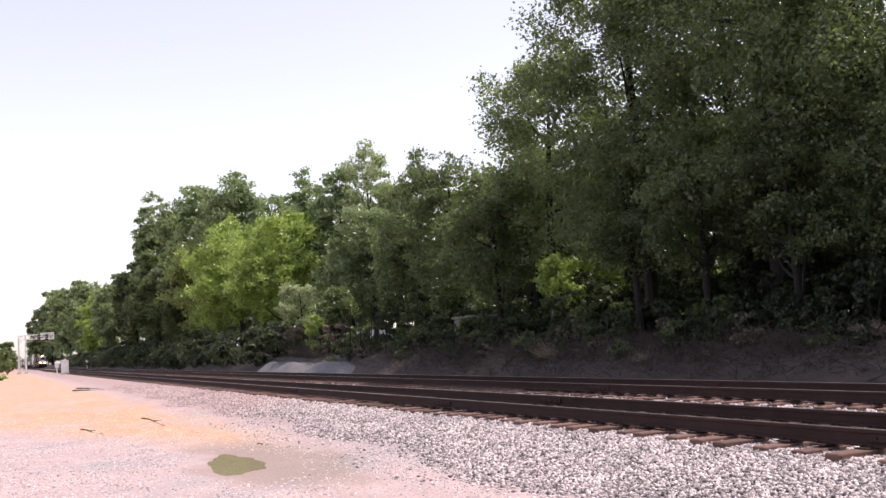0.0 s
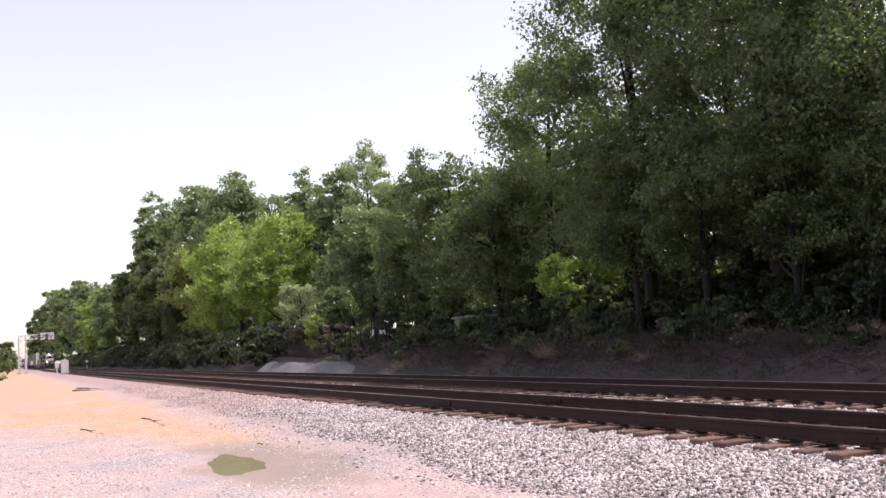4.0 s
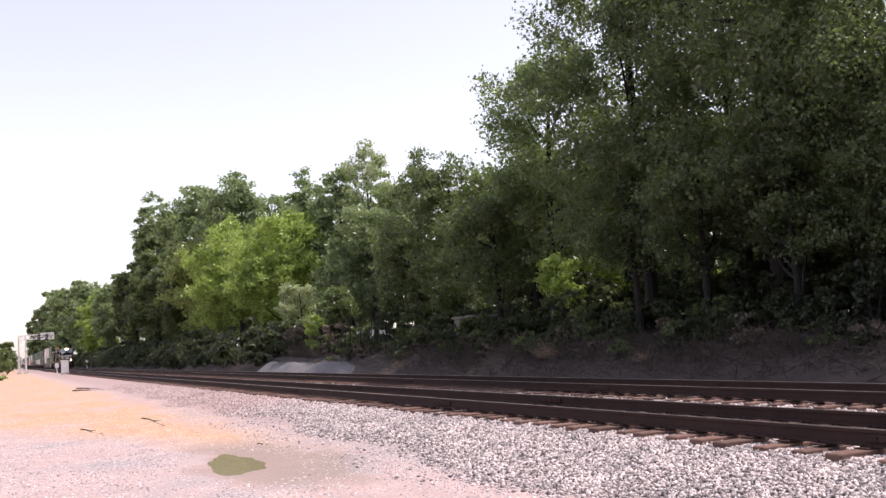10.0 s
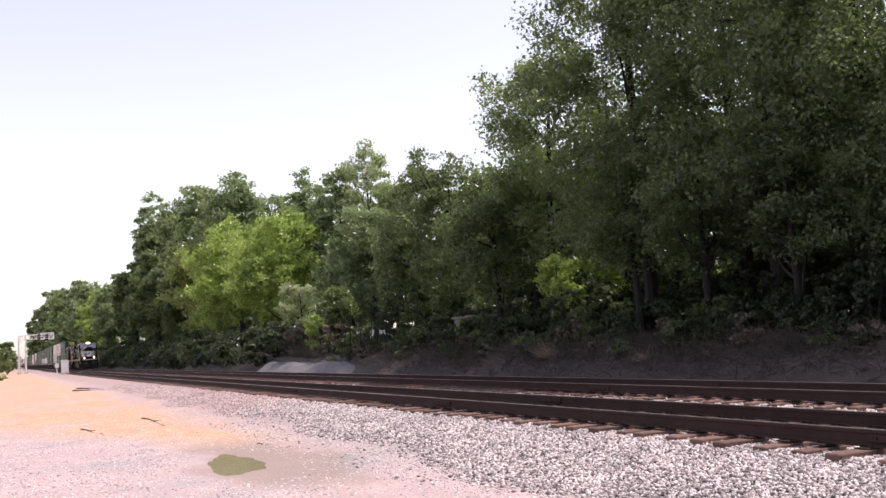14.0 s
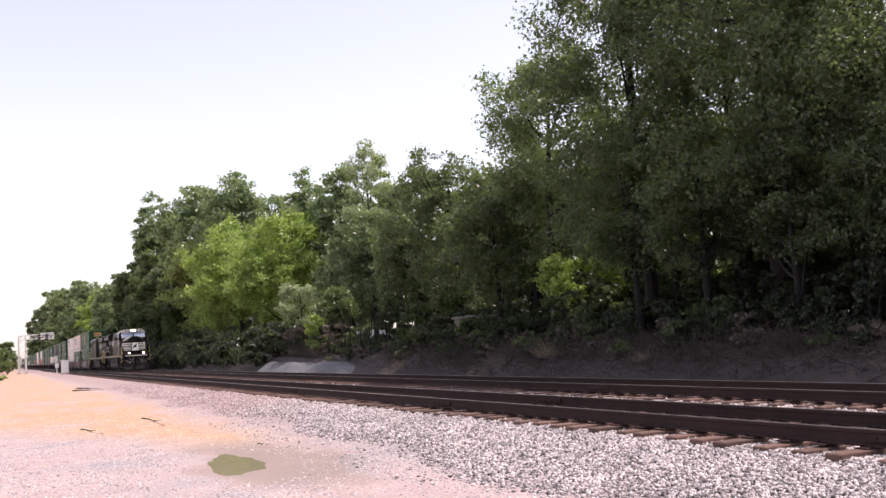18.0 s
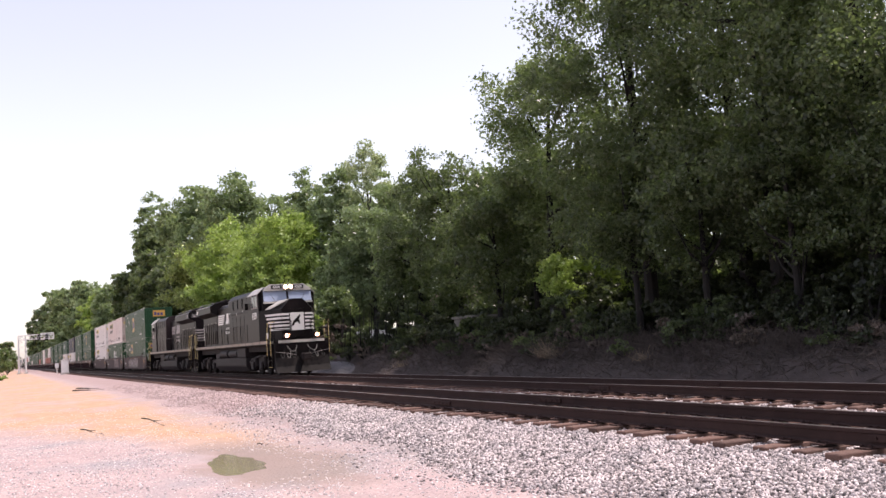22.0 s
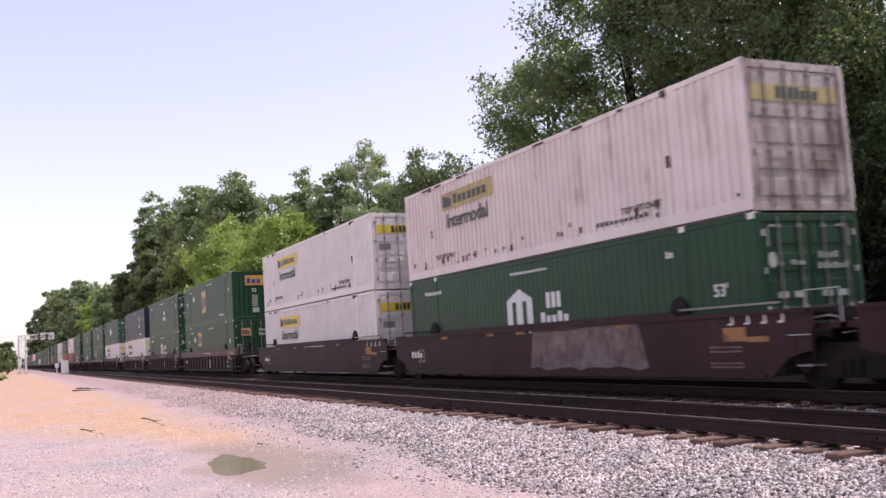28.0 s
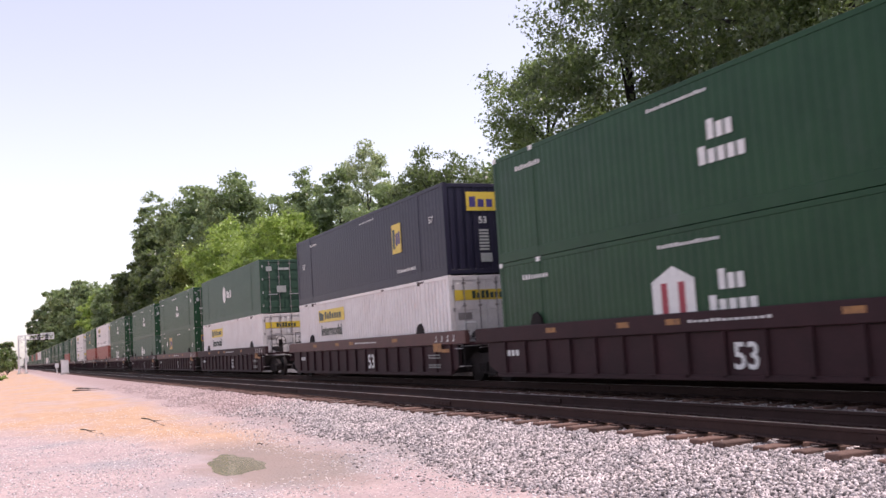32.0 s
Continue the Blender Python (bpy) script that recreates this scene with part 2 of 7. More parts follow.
M = {
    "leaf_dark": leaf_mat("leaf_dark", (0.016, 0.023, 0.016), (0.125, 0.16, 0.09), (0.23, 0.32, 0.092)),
    "leaf_mid": leaf_mat("leaf_mid", (0.038, 0.058, 0.031), (0.165, 0.215, 0.108), (0.26, 0.36, 0.1)),
    "leaf_light": leaf_mat("leaf_light", (0.14, 0.205, 0.06), (0.36, 0.465, 0.15), (0.43, 0.59, 0.11)),
    "leaf_pale": leaf_mat("leaf_pale", (0.16, 0.2, 0.12), (0.39, 0.45, 0.29), (0.48, 0.57, 0.25)),
    # leaves lightened and greyed: distance haze put into the colour
    "leaf_hazy": leaf_mat("leaf_hazy", (0.085, 0.12, 0.072), (0.25, 0.32, 0.175), (0.32, 0.43, 0.15)),
    # duller leaves for the bright tree's left side: its shade put into colour
    "leaf_light_shaded": leaf_mat("leaf_light_shaded", (0.12, 0.16, 0.055), (0.31, 0.37, 0.14), (0.38, 0.47, 0.12)),
    # bush leaves darkened below leaf_dark: the undergrowth's shade put into the colour
    "leaf_shaded": leaf_mat("leaf_shaded", (0.014, 0.019, 0.014), (0.05, 0.062, 0.038), (0.1, 0.135, 0.045)),
    "leaf_dry": leaf_mat("leaf_dry", (0.1, 0.08, 0.07), (0.24, 0.19, 0.16), (0.15, 0.12, 0.09)),
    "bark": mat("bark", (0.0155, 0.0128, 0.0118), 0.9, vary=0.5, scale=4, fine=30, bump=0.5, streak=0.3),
    "stone": mat("ballast_stone", (0.5, 0.425, 0.415), 0.85, vary=0.3, scale=1.5, fine=60, bump=0.2, second=(0.26, 0.235, 0.24), island=0.85),
    "stone_pink": mat("pink_chippings", (0.56, 0.43, 0.42), 0.85, vary=0.3, scale=0.6, fine=60, bump=0.2, second=(0.36, 0.28, 0.27), island=0.4),
    "pebble": mat("pale_pebble", (0.78, 0.7, 0.68), 0.85, vary=0.3, scale=1.5, fine=60, bump=0.2, second=(0.58, 0.49, 0.475), island=0.35),
    "pebble_grey": mat("grey_pebble", (0.6, 0.56, 0.57), 0.85, vary=0.3, scale=1.5, fine=60, bump=0.2, second=(0.4, 0.37, 0.385), island=0.6),
    "tie": mat("tie_wood", (0.17, 0.095, 0.075), 0.9, vary=0.5, scale=5, fine=30, bump=0.4, rand=0.3),
    "rail": mat("rail_rust", (0.047, 0.025, 0.0225), 0.85, 0.0, vary=0.4, scale=2, fine=30, bump=0.15, spec=0.25),
    "railhead": mat("rail_head", (0.42, 0.4, 0.4), 0.3, 0.9, vary=0.2, scale=2, fine=30, bump=0.03),
    "steel": mat("galvanised_steel", (0.5, 0.5, 0.5), 0.5, 0.4, vary=0.2, scale=3, fine=20, bump=0.05),
    "concrete": mat("concrete", (0.45, 0.43, 0.41), 0.9, vary=0.3, scale=2, fine=25, bump=0.3),
    "black_dusty": mat("dusty_black_paint", (0.0056, 0.004, 0.0048), 0.42, vary=0.5, scale=1.2, fine=18, bump=0.03, second=(0.0085, 0.0063, 0.0071), spread=0.7, spec=0.1, stain=((0.019, 0.015, 0.0155), 0.56, 0.9, 0.5)),
    "black": mat("black_paint", (0.0042, 0.0032, 0.0037), 0.42, vary=0.5, scale=1.2, fine=18, bump=0.03, second=(0.0085, 0.0065, 0.0068), spread=0.7, spec=0.1, stain=((0.018, 0.0138, 0.014), 0.56, 0.9, 0.5)),
    "grime": mat("grimy_steel", (0.014, 0.0115, 0.0118), 0.75, 0.1, vary=0.5, scale=2.5, fine=25, bump=0.3, second=(0.03, 0.025, 0.025), spec=0.12),
    "tank": mat("dusty_tank", (0.032, 0.0265, 0.0275), 0.6, 0.1, vary=0.4, scale=1.5, fine=20, bump=0.1, second=(0.019, 0.0155, 0.016), spec=0.12),
    "white": mat("white_paint", (0.74, 0.73, 0.71), 0.4, vary=0.15, scale=2, fine=20, bump=0.05),
    "yellow": mat("yellow_paint", (0.8, 0.64, 0.27), 0.45, vary=0.2, scale=3, fine=20, bump=0.05),
    "brown": mat("oxide_brown_paint", (0.054, 0.0235, 0.0265), 0.6, vary=0.4, scale=1.1, fine=16, bump=0.1, second=(0.032, 0.0155, 0.018), spec=0.16, stain=((0.075, 0.049, 0.049), 0.6, 1.3, 0.6)),
    "brown_dark": mat("dark_oxide_paint", (0.047, 0.019, 0.0225), 0.65, vary=0.4, scale=1.5, fine=16, bump=0.1, second=(0.026, 0.0125, 0.0145), spec=0.2),
    "red_paint": mat("rust_red_paint", (0.1, 0.036, 0.033), 0.6, vary=0.4, scale=1.5, fine=16, bump=0.1),
    "box_white": mat("container_white", (0.8, 0.765, 0.75), 0.5, vary=0.1, scale=0.9, fine=12, bump=0.04, second=(0.7, 0.65, 0.63), spread=0.35, stain=((0.36, 0.28, 0.25), 0.66, 1.6, 0.35)),
    "box_white_old": mat("weathered_white", (0.79, 0.705, 0.67), 0.6, vary=0.12, scale=0.9, fine=12, bump=0.05, second=(0.67, 0.58, 0.55), spread=0.35, stain=((0.36, 0.235, 0.2), 0.6, 1.5, 0.4)),
    "door_white": mat("scuffed_white_door", (0.72, 0.685, 0.67), 0.5, vary=0.12, scale=1.5, fine=12, bump=0.04, second=(0.56, 0.51, 0.5), spread=0.4, stain=((0.2, 0.16, 0.15), 0.6, 1.7, 0.4)),
    "door_old": mat("brown_stained_door", (0.52, 0.45, 0.42), 0.65, vary=0.15, scale=1.5, fine=12, bump=0.05, second=(0.34, 0.27, 0.245), spread=0.4, stain=((0.15, 0.085, 0.07), 0.5, 1.5, 0.35)),
    "lock_bar": mat("dirty_lock_bar", (0.3, 0.27, 0.265), 0.55, 0.2, vary=0.35, scale=4, fine=20, bump=0.05),
    "scuff": mat("dark_scuff", (0.1, 0.07, 0.065), 0.75, vary=0.5, scale=4, fine=20, bump=0.05),
    "dirty_white": mat("dusty_white_paint", (0.4, 0.36, 0.36), 0.55, vary=0.25, scale=2.5, fine=20, bump=0.05, second=(0.27, 0.245, 0.245)),
    "cab_dust": mat("dust_on_black_paint", (0.034, 0.0255, 0.0275), 0.42, vary=0.4, scale=1.2, fine=15, bump=0.03, second=(0.0165, 0.0125, 0.013), spec=0.1),
    "mark_grey": mat("faint_white_mark", (0.42, 0.44, 0.42), 0.55, vary=0.3, scale=5, fine=30, bump=0.03),
    "box_green": mat("container_green", (0.018, 0.066, 0.0285), 0.45, vary=0.2, scale=0.8, fine=12, bump=0.05, second=(0.0105, 0.0435, 0.021), spec=0.2, stain=((0.03, 0.065, 0.042), 0.58, 1.0, 0.5)),
    "box_green_grey": mat("container_faded_green", (0.04, 0.092, 0.06), 0.5, vary=0.2, scale=0.8, fine=12, bump=0.05, second=(0.03, 0.068, 0.047), spec=0.25),
    "box_navy": mat("container_navy", (0.024, 0.022, 0.045), 0.45, vary=0.25, scale=0.8, fine=12, bump=0.05, spec=0.25),
    "box_red": mat("container_red", (0.33, 0.07, 0.05), 0.5, vary=0.25, scale=0.8, fine=12, bump=0.05),
    "panel_yellow": mat("decal_yellow", (0.72, 0.52, 0.06), 0.45, vary=0.2, scale=3, fine=20, bump=0.03),
    "panel_orange": mat("decal_orange", (0.5, 0.29, 0.055), 0.45, vary=0.2, scale=3, fine=20, bump=0.03),
    "decal_white": mat("decal_white", (0.75, 0.75, 0.73), 0.5, vary=0.2, scale=5, fine=30, bump=0.03),
    "decal_dark": mat("decal_dark", (0.03, 0.05, 0.04), 0.5, vary=0.2, scale=5, fine=30, bump=0.03),
    "decal_blue": mat("decal_blue", (0.05, 0.035, 0.17), 0.5, vary=0.2, scale=5, fine=30, bump=0.03),
    "decal_red": mat("decal_red", (0.35, 0.03, 0.05), 0.5, vary=0.2, scale=5, fine=30, bump=0.03),
    "rust_stain": mat("rusty_paint", (0.3, 0.2, 0.16), 0.7, vary=0.5, scale=2, fine=15, bump=0.1, second=(0.16, 0.08, 0.055)),
    "rubber": mat("black_hose", (0.015, 0.015, 0.015), 0.7, vary=0.2, scale=6, fine=30, bump=0.05),
    "glass": mat("cab_glass", (0.02, 0.021, 0.024), 0.08, vary=0.1, scale=2, fine=10, bump=0.0),
    "head_lamp": glow("head_lamp", (1.0, 0.5, 0.26), 150.0),
    "ditch_lamp": glow("ditch_lamp", (1.0, 0.4, 0.22), 130.0),
}


# ---- the ground: one sheet from the lot across both tracks to the bank and the woods ----
def ground_height(x, y):
    """Height of the ground over the plan, in metres against the rail tops."""
    keys_y = (-3000, 5.2, 6.2, 7.7, 8.3, 15.2, 16.6, 17.2, 19.0, 20.5, 40, 3000)
    keys_z = (-0.62, -0.62, -0.57, -0.36, -0.285, -0.285, -0.5, -0.42, 0.62, 1.0, 1.3, 1.5)
    z = np.interp(y, keys_y, keys_z)
    lump = (np.sin(x * 0.9 + y * 1.7) + np.sin(x * 0.37 - y * 0.8 + 2.1)) * 0.5
    z = z + np.where((y > 17.0) & (y < 21) & (x > -45), lump * 0.1, 0.0)
    lot = np.clip((5.2 - y) / 1.5, 0, 1)
    z = z + lot * (np.sin(x * 0.21 + 0.6) * np.sin(y * 0.55 + 1.0) * 0.035 + np.sin(x * 0.9 + y * 2.2) * 0.008)
    # the hollow that holds the puddle
    d2 = ((x + 17.0) / 2.2) ** 2 + ((y - 3.72) / 0.7) ** 2
    rough = np.sin(x * 2.9 + y * 4.1) * 0.5 + np.sin(x * 4.7 - y * 7.3 + 1.2) * 0.35 + np.sin(x * 1.3 + y * 2.2 + 4.0) * 0.4
    return z - 0.052 * np.exp(-d2) + 0.011 * rough * np.exp(-d2 * 0.35)


def ground_sheet():
    xs = np.unique(np.concatenate([np.array([-4000, -2500, -1500, -1000, -700, -500, -350, -250, -180, -140, -110]), np.arange(-90, -40, 1.0),
                                   np.arange(-40, 4, 0.25), np.array([5, 8, 12, 20, 40, 80, 200, 600, 2000, 4000])]))
    ys = np.unique(np.concatenate([np.array([-4000, -1500, -500, -150, -50, -20, -8]), np.arange(-4, 9, 0.2), np.arange(9, 16, 1.0),
                                   np.arange(16, 22, 0.25), np.array([23, 25, 28, 32, 40, 60, 100, 200, 500, 1500, 4000])]))
    X, Y = np.meshgrid(xs, ys, indexing="ij")
    Z = ground_height(X, Y)
    v = np.stack([X, Y, Z], -1).reshape(-1, 3)
    ny = len(ys)
    i, j = np.meshgrid(np.arange(len(xs) - 1), np.arange(ny - 1), indexing="ij")
    a = (i * ny + j).ravel()
    me = raw("ground", v, np.stack([a, a + ny, a + ny + 1, a + 1], 1))
    me.polygons.foreach_set("use_smooth", np.ones(len(me.polygons), bool))
    return me


def ground_material():
    m = bpy.data.materials.new("lot_and_bank")
    m.use_nodes = True
    nt = m.node_tree
    N, L = nt.nodes, nt.links
    bsdf = N["Principled BSDF"]
    bsdf.inputs["Roughness"].default_value = 0.95
    co = N.new("ShaderNodeTexCoord")
    sep = N.new("ShaderNodeSeparateXYZ")
    L.new(co.outputs["Object"], sep.inputs[0])

    def noise_node(scale, detail=5, rough=0.6, sx=1.0, sy=1.0):
        mp = N.new("ShaderNodeMapping")
        mp.inputs["Scale"].default_value = (sx, sy, 1)
        L.new(co.outputs["Object"], mp.inputs[0])
        n = N.new("ShaderNodeTexNoise")
        n.inputs["Scale"].default_value, n.inputs["Detail"].default_value, n.inputs["Roughness"].default_value = scale, detail, rough
        L.new(mp.outputs[0], n.inputs["Vector"])
        return n.outputs["Fac"]

    def remap(v, a, b, lo=0.0, hi=1.0):
        n = N.new("ShaderNodeMapRange")
        n.inputs["From Min"].default_value, n.inputs["From Max"].default_value = a, b
        n.inputs["To Min"].default_value, n.inputs["To Max"].default_value = lo, hi
        L.new(v, n.inputs["Value"])
        return n.outputs[0]

    def math_node(op, a, b):
        n = N.new("ShaderNodeMath")
        n.operation = op
        for k, s in ((0, a), (1, b)):
            if isinstance(s, (int, float)):
                n.inputs[k].default_value = s
            else:
                L.new(s, n.inputs[k])
        return n.outputs[0]

    def mix(fac, a, b):
        n = N.new("ShaderNodeMix")
        n.data_type = 'RGBA'
        L.new(fac, n.inputs["Factor"])
        for k, s in ((6, a), (7, b)):
            if isinstance(s, tuple):
                n.inputs[k].default_value = (*s, 1)
            else:
                L.new(s, n.inputs[k])
        return n.outputs[2]

    wob = noise_node(0.5, 4)
    yy = math_node('ADD', sep.outputs["Y"], math_node('MULTIPLY', math_node('SUBTRACT', wob, 0.5), 2.2))
    grain = noise_node(28, 3, 0.7)
    stones = N.new("ShaderNodeTexVoronoi")
    stones.inputs["Scale"].default_value = 16
    L.new(co.outputs["Object"], stones.inputs["Vector"])
    # grey and pink gravel of the lot
    lot = mix(remap(noise_node(1.1, 6, 0.7), 0.35, 0.65), (0.39, 0.29, 0.285), (0.5, 0.37, 0.355))
    lot = mix(remap(noise_node(0.33, 5, 0.65), 0.5, 0.68), lot, (0.33, 0.29, 0.30))
    lot = mix(remap(grain, 0.3, 0.75), mix(remap(stones.outputs["Distance"], 0.1, 0.5), (0.25, 0.205, 0.205), lot), lot)
    # ochre dirt over the far part of the lot, running out in a tongue beside the ballast
    tongue = math_node('MULTIPLY', remap(yy, 5.9, 4.5), remap(math_node('SUBTRACT', sep.outputs["X"], math_node('MULTIPLY', math_node('SUBTRACT', yy, 4.1), 2.4)), -18.0, -23.5))
    tongue = math_node('MULTIPLY', tongue, remap(noise_node(0.45, 6, 0.68, 0.5, 1.0), 0.34, 0.55, 0.2, 1.0))
    lot = mix(tongue, lot, mix(remap(noise_node(2.2, 6, 0.7, 0.4, 1.0), 0.3, 0.7), (0.43, 0.25, 0.15), (0.52, 0.345, 0.235)))
    # damp, fine mud round the puddle
    dx = math_node('DIVIDE', math_node('ADD', sep.outputs["X"], 16.6), 4.6)
    dy = math_node('DIVIDE', math_node('SUBTRACT', yy, 4.3), 1.3)
    wet = remap(math_node('ADD', math_node('MULTIPLY', dx, dx), math_node('MULTIPLY', dy, dy)), 1.1, 0.4)
    lot = mix(math_node('MULTIPLY', wet, 0.75), lot, (0.25, 0.19, 0.16))
    bed = mix(remap(grain, 0.3, 0.7), (0.197, 0.175, 0.170), (0.376, 0.345, 0.336))
    pink = mix(remap(grain, 0.3, 0.7), (0.27, 0.185, 0.18), (0.44, 0.325, 0.31))
    bed = mix(math_node('MAXIMUM', remap(noise_node(0.16, 4, 0.6), 0.45, 0.65), remap(sep.outputs["X"], -17.0, -30.0)), bed, pink)
    col = mix(remap(yy, 5.4, 6.8), lot, bed)
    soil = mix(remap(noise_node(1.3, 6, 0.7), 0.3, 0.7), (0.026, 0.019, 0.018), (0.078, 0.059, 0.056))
    # leaf-litter floor under the trees, darkened: their shade put into the colour
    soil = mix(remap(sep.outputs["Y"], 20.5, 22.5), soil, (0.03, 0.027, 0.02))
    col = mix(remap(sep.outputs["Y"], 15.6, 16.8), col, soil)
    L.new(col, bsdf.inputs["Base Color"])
    hb = math_node('ADD', math_node('MULTIPLY', grain, 0.6), math_node('MULTIPLY', stones.outputs["Distance"], 0.7))
    b = N.new("ShaderNodeBump")
    b.inputs["Strength"].default_value, b.inputs["Distance"].default_value = 0.7, 0.03
    L.new(hb, b.inputs["Height"])
    L.new(b.outputs[0], bsdf.inputs["Normal"])
    return m


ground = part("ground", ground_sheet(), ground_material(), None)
tagged(ground, "pale gravel and ochre dirt lot with a dark soil bank", "ground", kind="structure")


# ---- the tracks ----
def rail_mesh(y):
    """One rail: foot, web and head, from behind the camera to the distance."""
    bm = bmesh.new()
    prof = [(-0.075, -0.19), (0.075, -0.19), (0.075, -0.176), (0.012, -0.156), (0.01, -0.05), (0.038, -0.04), (0.038, -0.004), (0.03, 0.0),
            (-0.03, 0.0), (-0.038, -0.004), (-0.038, -0.04), (-0.01, -0.05), (-0.012, -0.156), (-0.075, -0.176)]
    prism_x(bm, [(y + a, b) for a, b in prof], -1600, 60)
    return bm


def track(name, yc, label):
    ob = thing(name, label, "railway track", kind="structure")
    for s in (-0.752, 0.752):
        r = part("rail", rail_mesh(yc + s), M["rail"], ob, "rust-brown steel rail with a worn bright head")
        part("rail_head", boxes((-1600, 60, yc + s - 0.026, yc + s + 0.026, 0.0005, 0.003)), M["railhead"], r)
    return ob


track_near = track("track_near", TRACK_NEAR, "ballasted railway track with rusty rails on wooden ties")
track_far = track("track_far", TRACK_FAR, "second railway track with rusty rails beside the wooded bank")


# ---- trees ----
def crown_mesh(name, rng, centre, radii, lobes, leaves, size, droop=0.2, hollow=0.5, clump=None, sprigs=8, flat=0.68):
    """Leaves in sprigs on the upper shells of many flattened boughs that fill an uneven crown."""
    c = np.array(centre)
    R = np.array(radii)
    d = rng.normal(size=(lobes, 3))
    d /= np.linalg.norm(d, axis=1)[:, None]
    lr = min(R.mean(), 4.5 + 0.35 * R.mean()) * rng.uniform(0.13, 0.32, lobes)
    if clump:
        lr = clump * rng.uniform(0.55, 1.45, lobes)
    rad = rng.uniform(0.25, 1.0, lobes) ** 0.45
    lc = c + d * (R - lr[:, None] * 0.7) * rad[:, None]
    # sprigs on each bough, more of them above than below
    ns = rng.normal(size=(lobes, sprigs, 3))
    ns /= np.linalg.norm(ns, axis=2)[..., None]
    ns[..., 2] = np.where(rng.random((lobes, sprigs)) < 0.45, np.abs(ns[..., 2]), ns[..., 2])
    sc = lc[:, None] + ns * (lr[:, None] * rng.uniform(hollow, 1.08, (lobes, sprigs)))[..., None] * np.array([1.12, 1.12, flat])
    which = rng.choice(lobes, leaves, p=lr ** 2 / (lr ** 2).sum())
    sub = rng.integers(0, sprigs, leaves)
    n = ns[which, sub] * 0.55 + rng.normal(size=(leaves, 3)) * 0.6
    n /= np.linalg.norm(n, axis=1)[:, None]
    pos = sc[which, sub] + rng.normal(size=(leaves, 3)) * (lr[which] * 0.23)[:, None] * np.array([1, 1, 0.72])
    # leaf planes lie roughly across the outward direction, with scatter
    up = n * 0.7 + rng.normal(size=(leaves, 3)) * 0.65 + np.array([0, 0, 0.5])
    up /= np.linalg.norm(up, axis=1)[:, None]
    t = np.cross(up, rng.normal(size=(leaves, 3)))
    t /= np.linalg.norm(t, axis=1)[:, None]
    t[:, 2] -= droop
    s = np.cross(up, t)
    ln = size * rng.uniform(0.6, 1.35, leaves)[:, None]
    a = pos - t * ln * 0.5
    b = pos + s * ln * 0.34 + up * ln * 0.07
    e = pos + t * ln * 0.55
    f = pos - s * ln * 0.34 + up * ln * 0.07
    v = np.stack([a, b, e, f], 1).reshape(-1, 3)
    return raw(name, v, np.arange(leaves * 4).reshape(-1, 4)), lc


def tree(x, y, top, bottom, radius, leaves, size, leaf, label, seed, lobes=26, trunk=None, squash=1.0, clump=None):
    rng = np.random.default_rng(seed)
    z0 = float(ground_height(np.array(x), np.array(y)))
    ob = thing("tree", label, "tree", m=pose(x, y, z0))
    h = top - z0
    tr = trunk or 0.011 * h + 0.05
    lean = rng.uniform(-0.04, 0.04, 2) * h
    bm = bmesh.new()
    pts = [Vector((lean[0] * k * k, lean[1] * k * k, h * 0.8 * k - 0.1 * (k == 0))) for k in (0, 0.12, 0.35, 0.6, 1)]
    rr = (tr * 1.35, tr, tr * 0.85, tr * 0.6, tr * 0.2)
    for k in range(4):
        rod(bm, pts[k], pts[k + 1], rr[k], 9, rr[k + 1])
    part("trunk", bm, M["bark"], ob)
    centre = (lean[0], lean[1], (top + bottom) / 2 - z0)
    me, lc = crown_mesh("crown", rng, centre, (radius, radius * squash, (top - bottom) / 2), lobes, leaves, size, clump=clump)
    crown = part("crown", me, M[leaf], ob)
    crown["kind"] = "stuff"
    for k in range(0, min(len(lc), 14 if x > -200 and y < 34 else 4), 2):
        e = Vector(lc[k])
        f = min(max((e.z - 1.5) / (h * 0.8), 0.12), 0.75)
        s = Vector((lean[0] * f * f, lean[1] * f * f, h * 0.8 * f))
        bm = bmesh.new()
        mid = s.lerp(e, 0.5) + Vector((0, 0, -0.3))
        rod(bm, s, mid, tr * 0.42, 6, tr * 0.28)
        rod(bm, mid, e, tr * 0.28, 6, tr * 0.08)
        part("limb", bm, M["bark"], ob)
    return ob


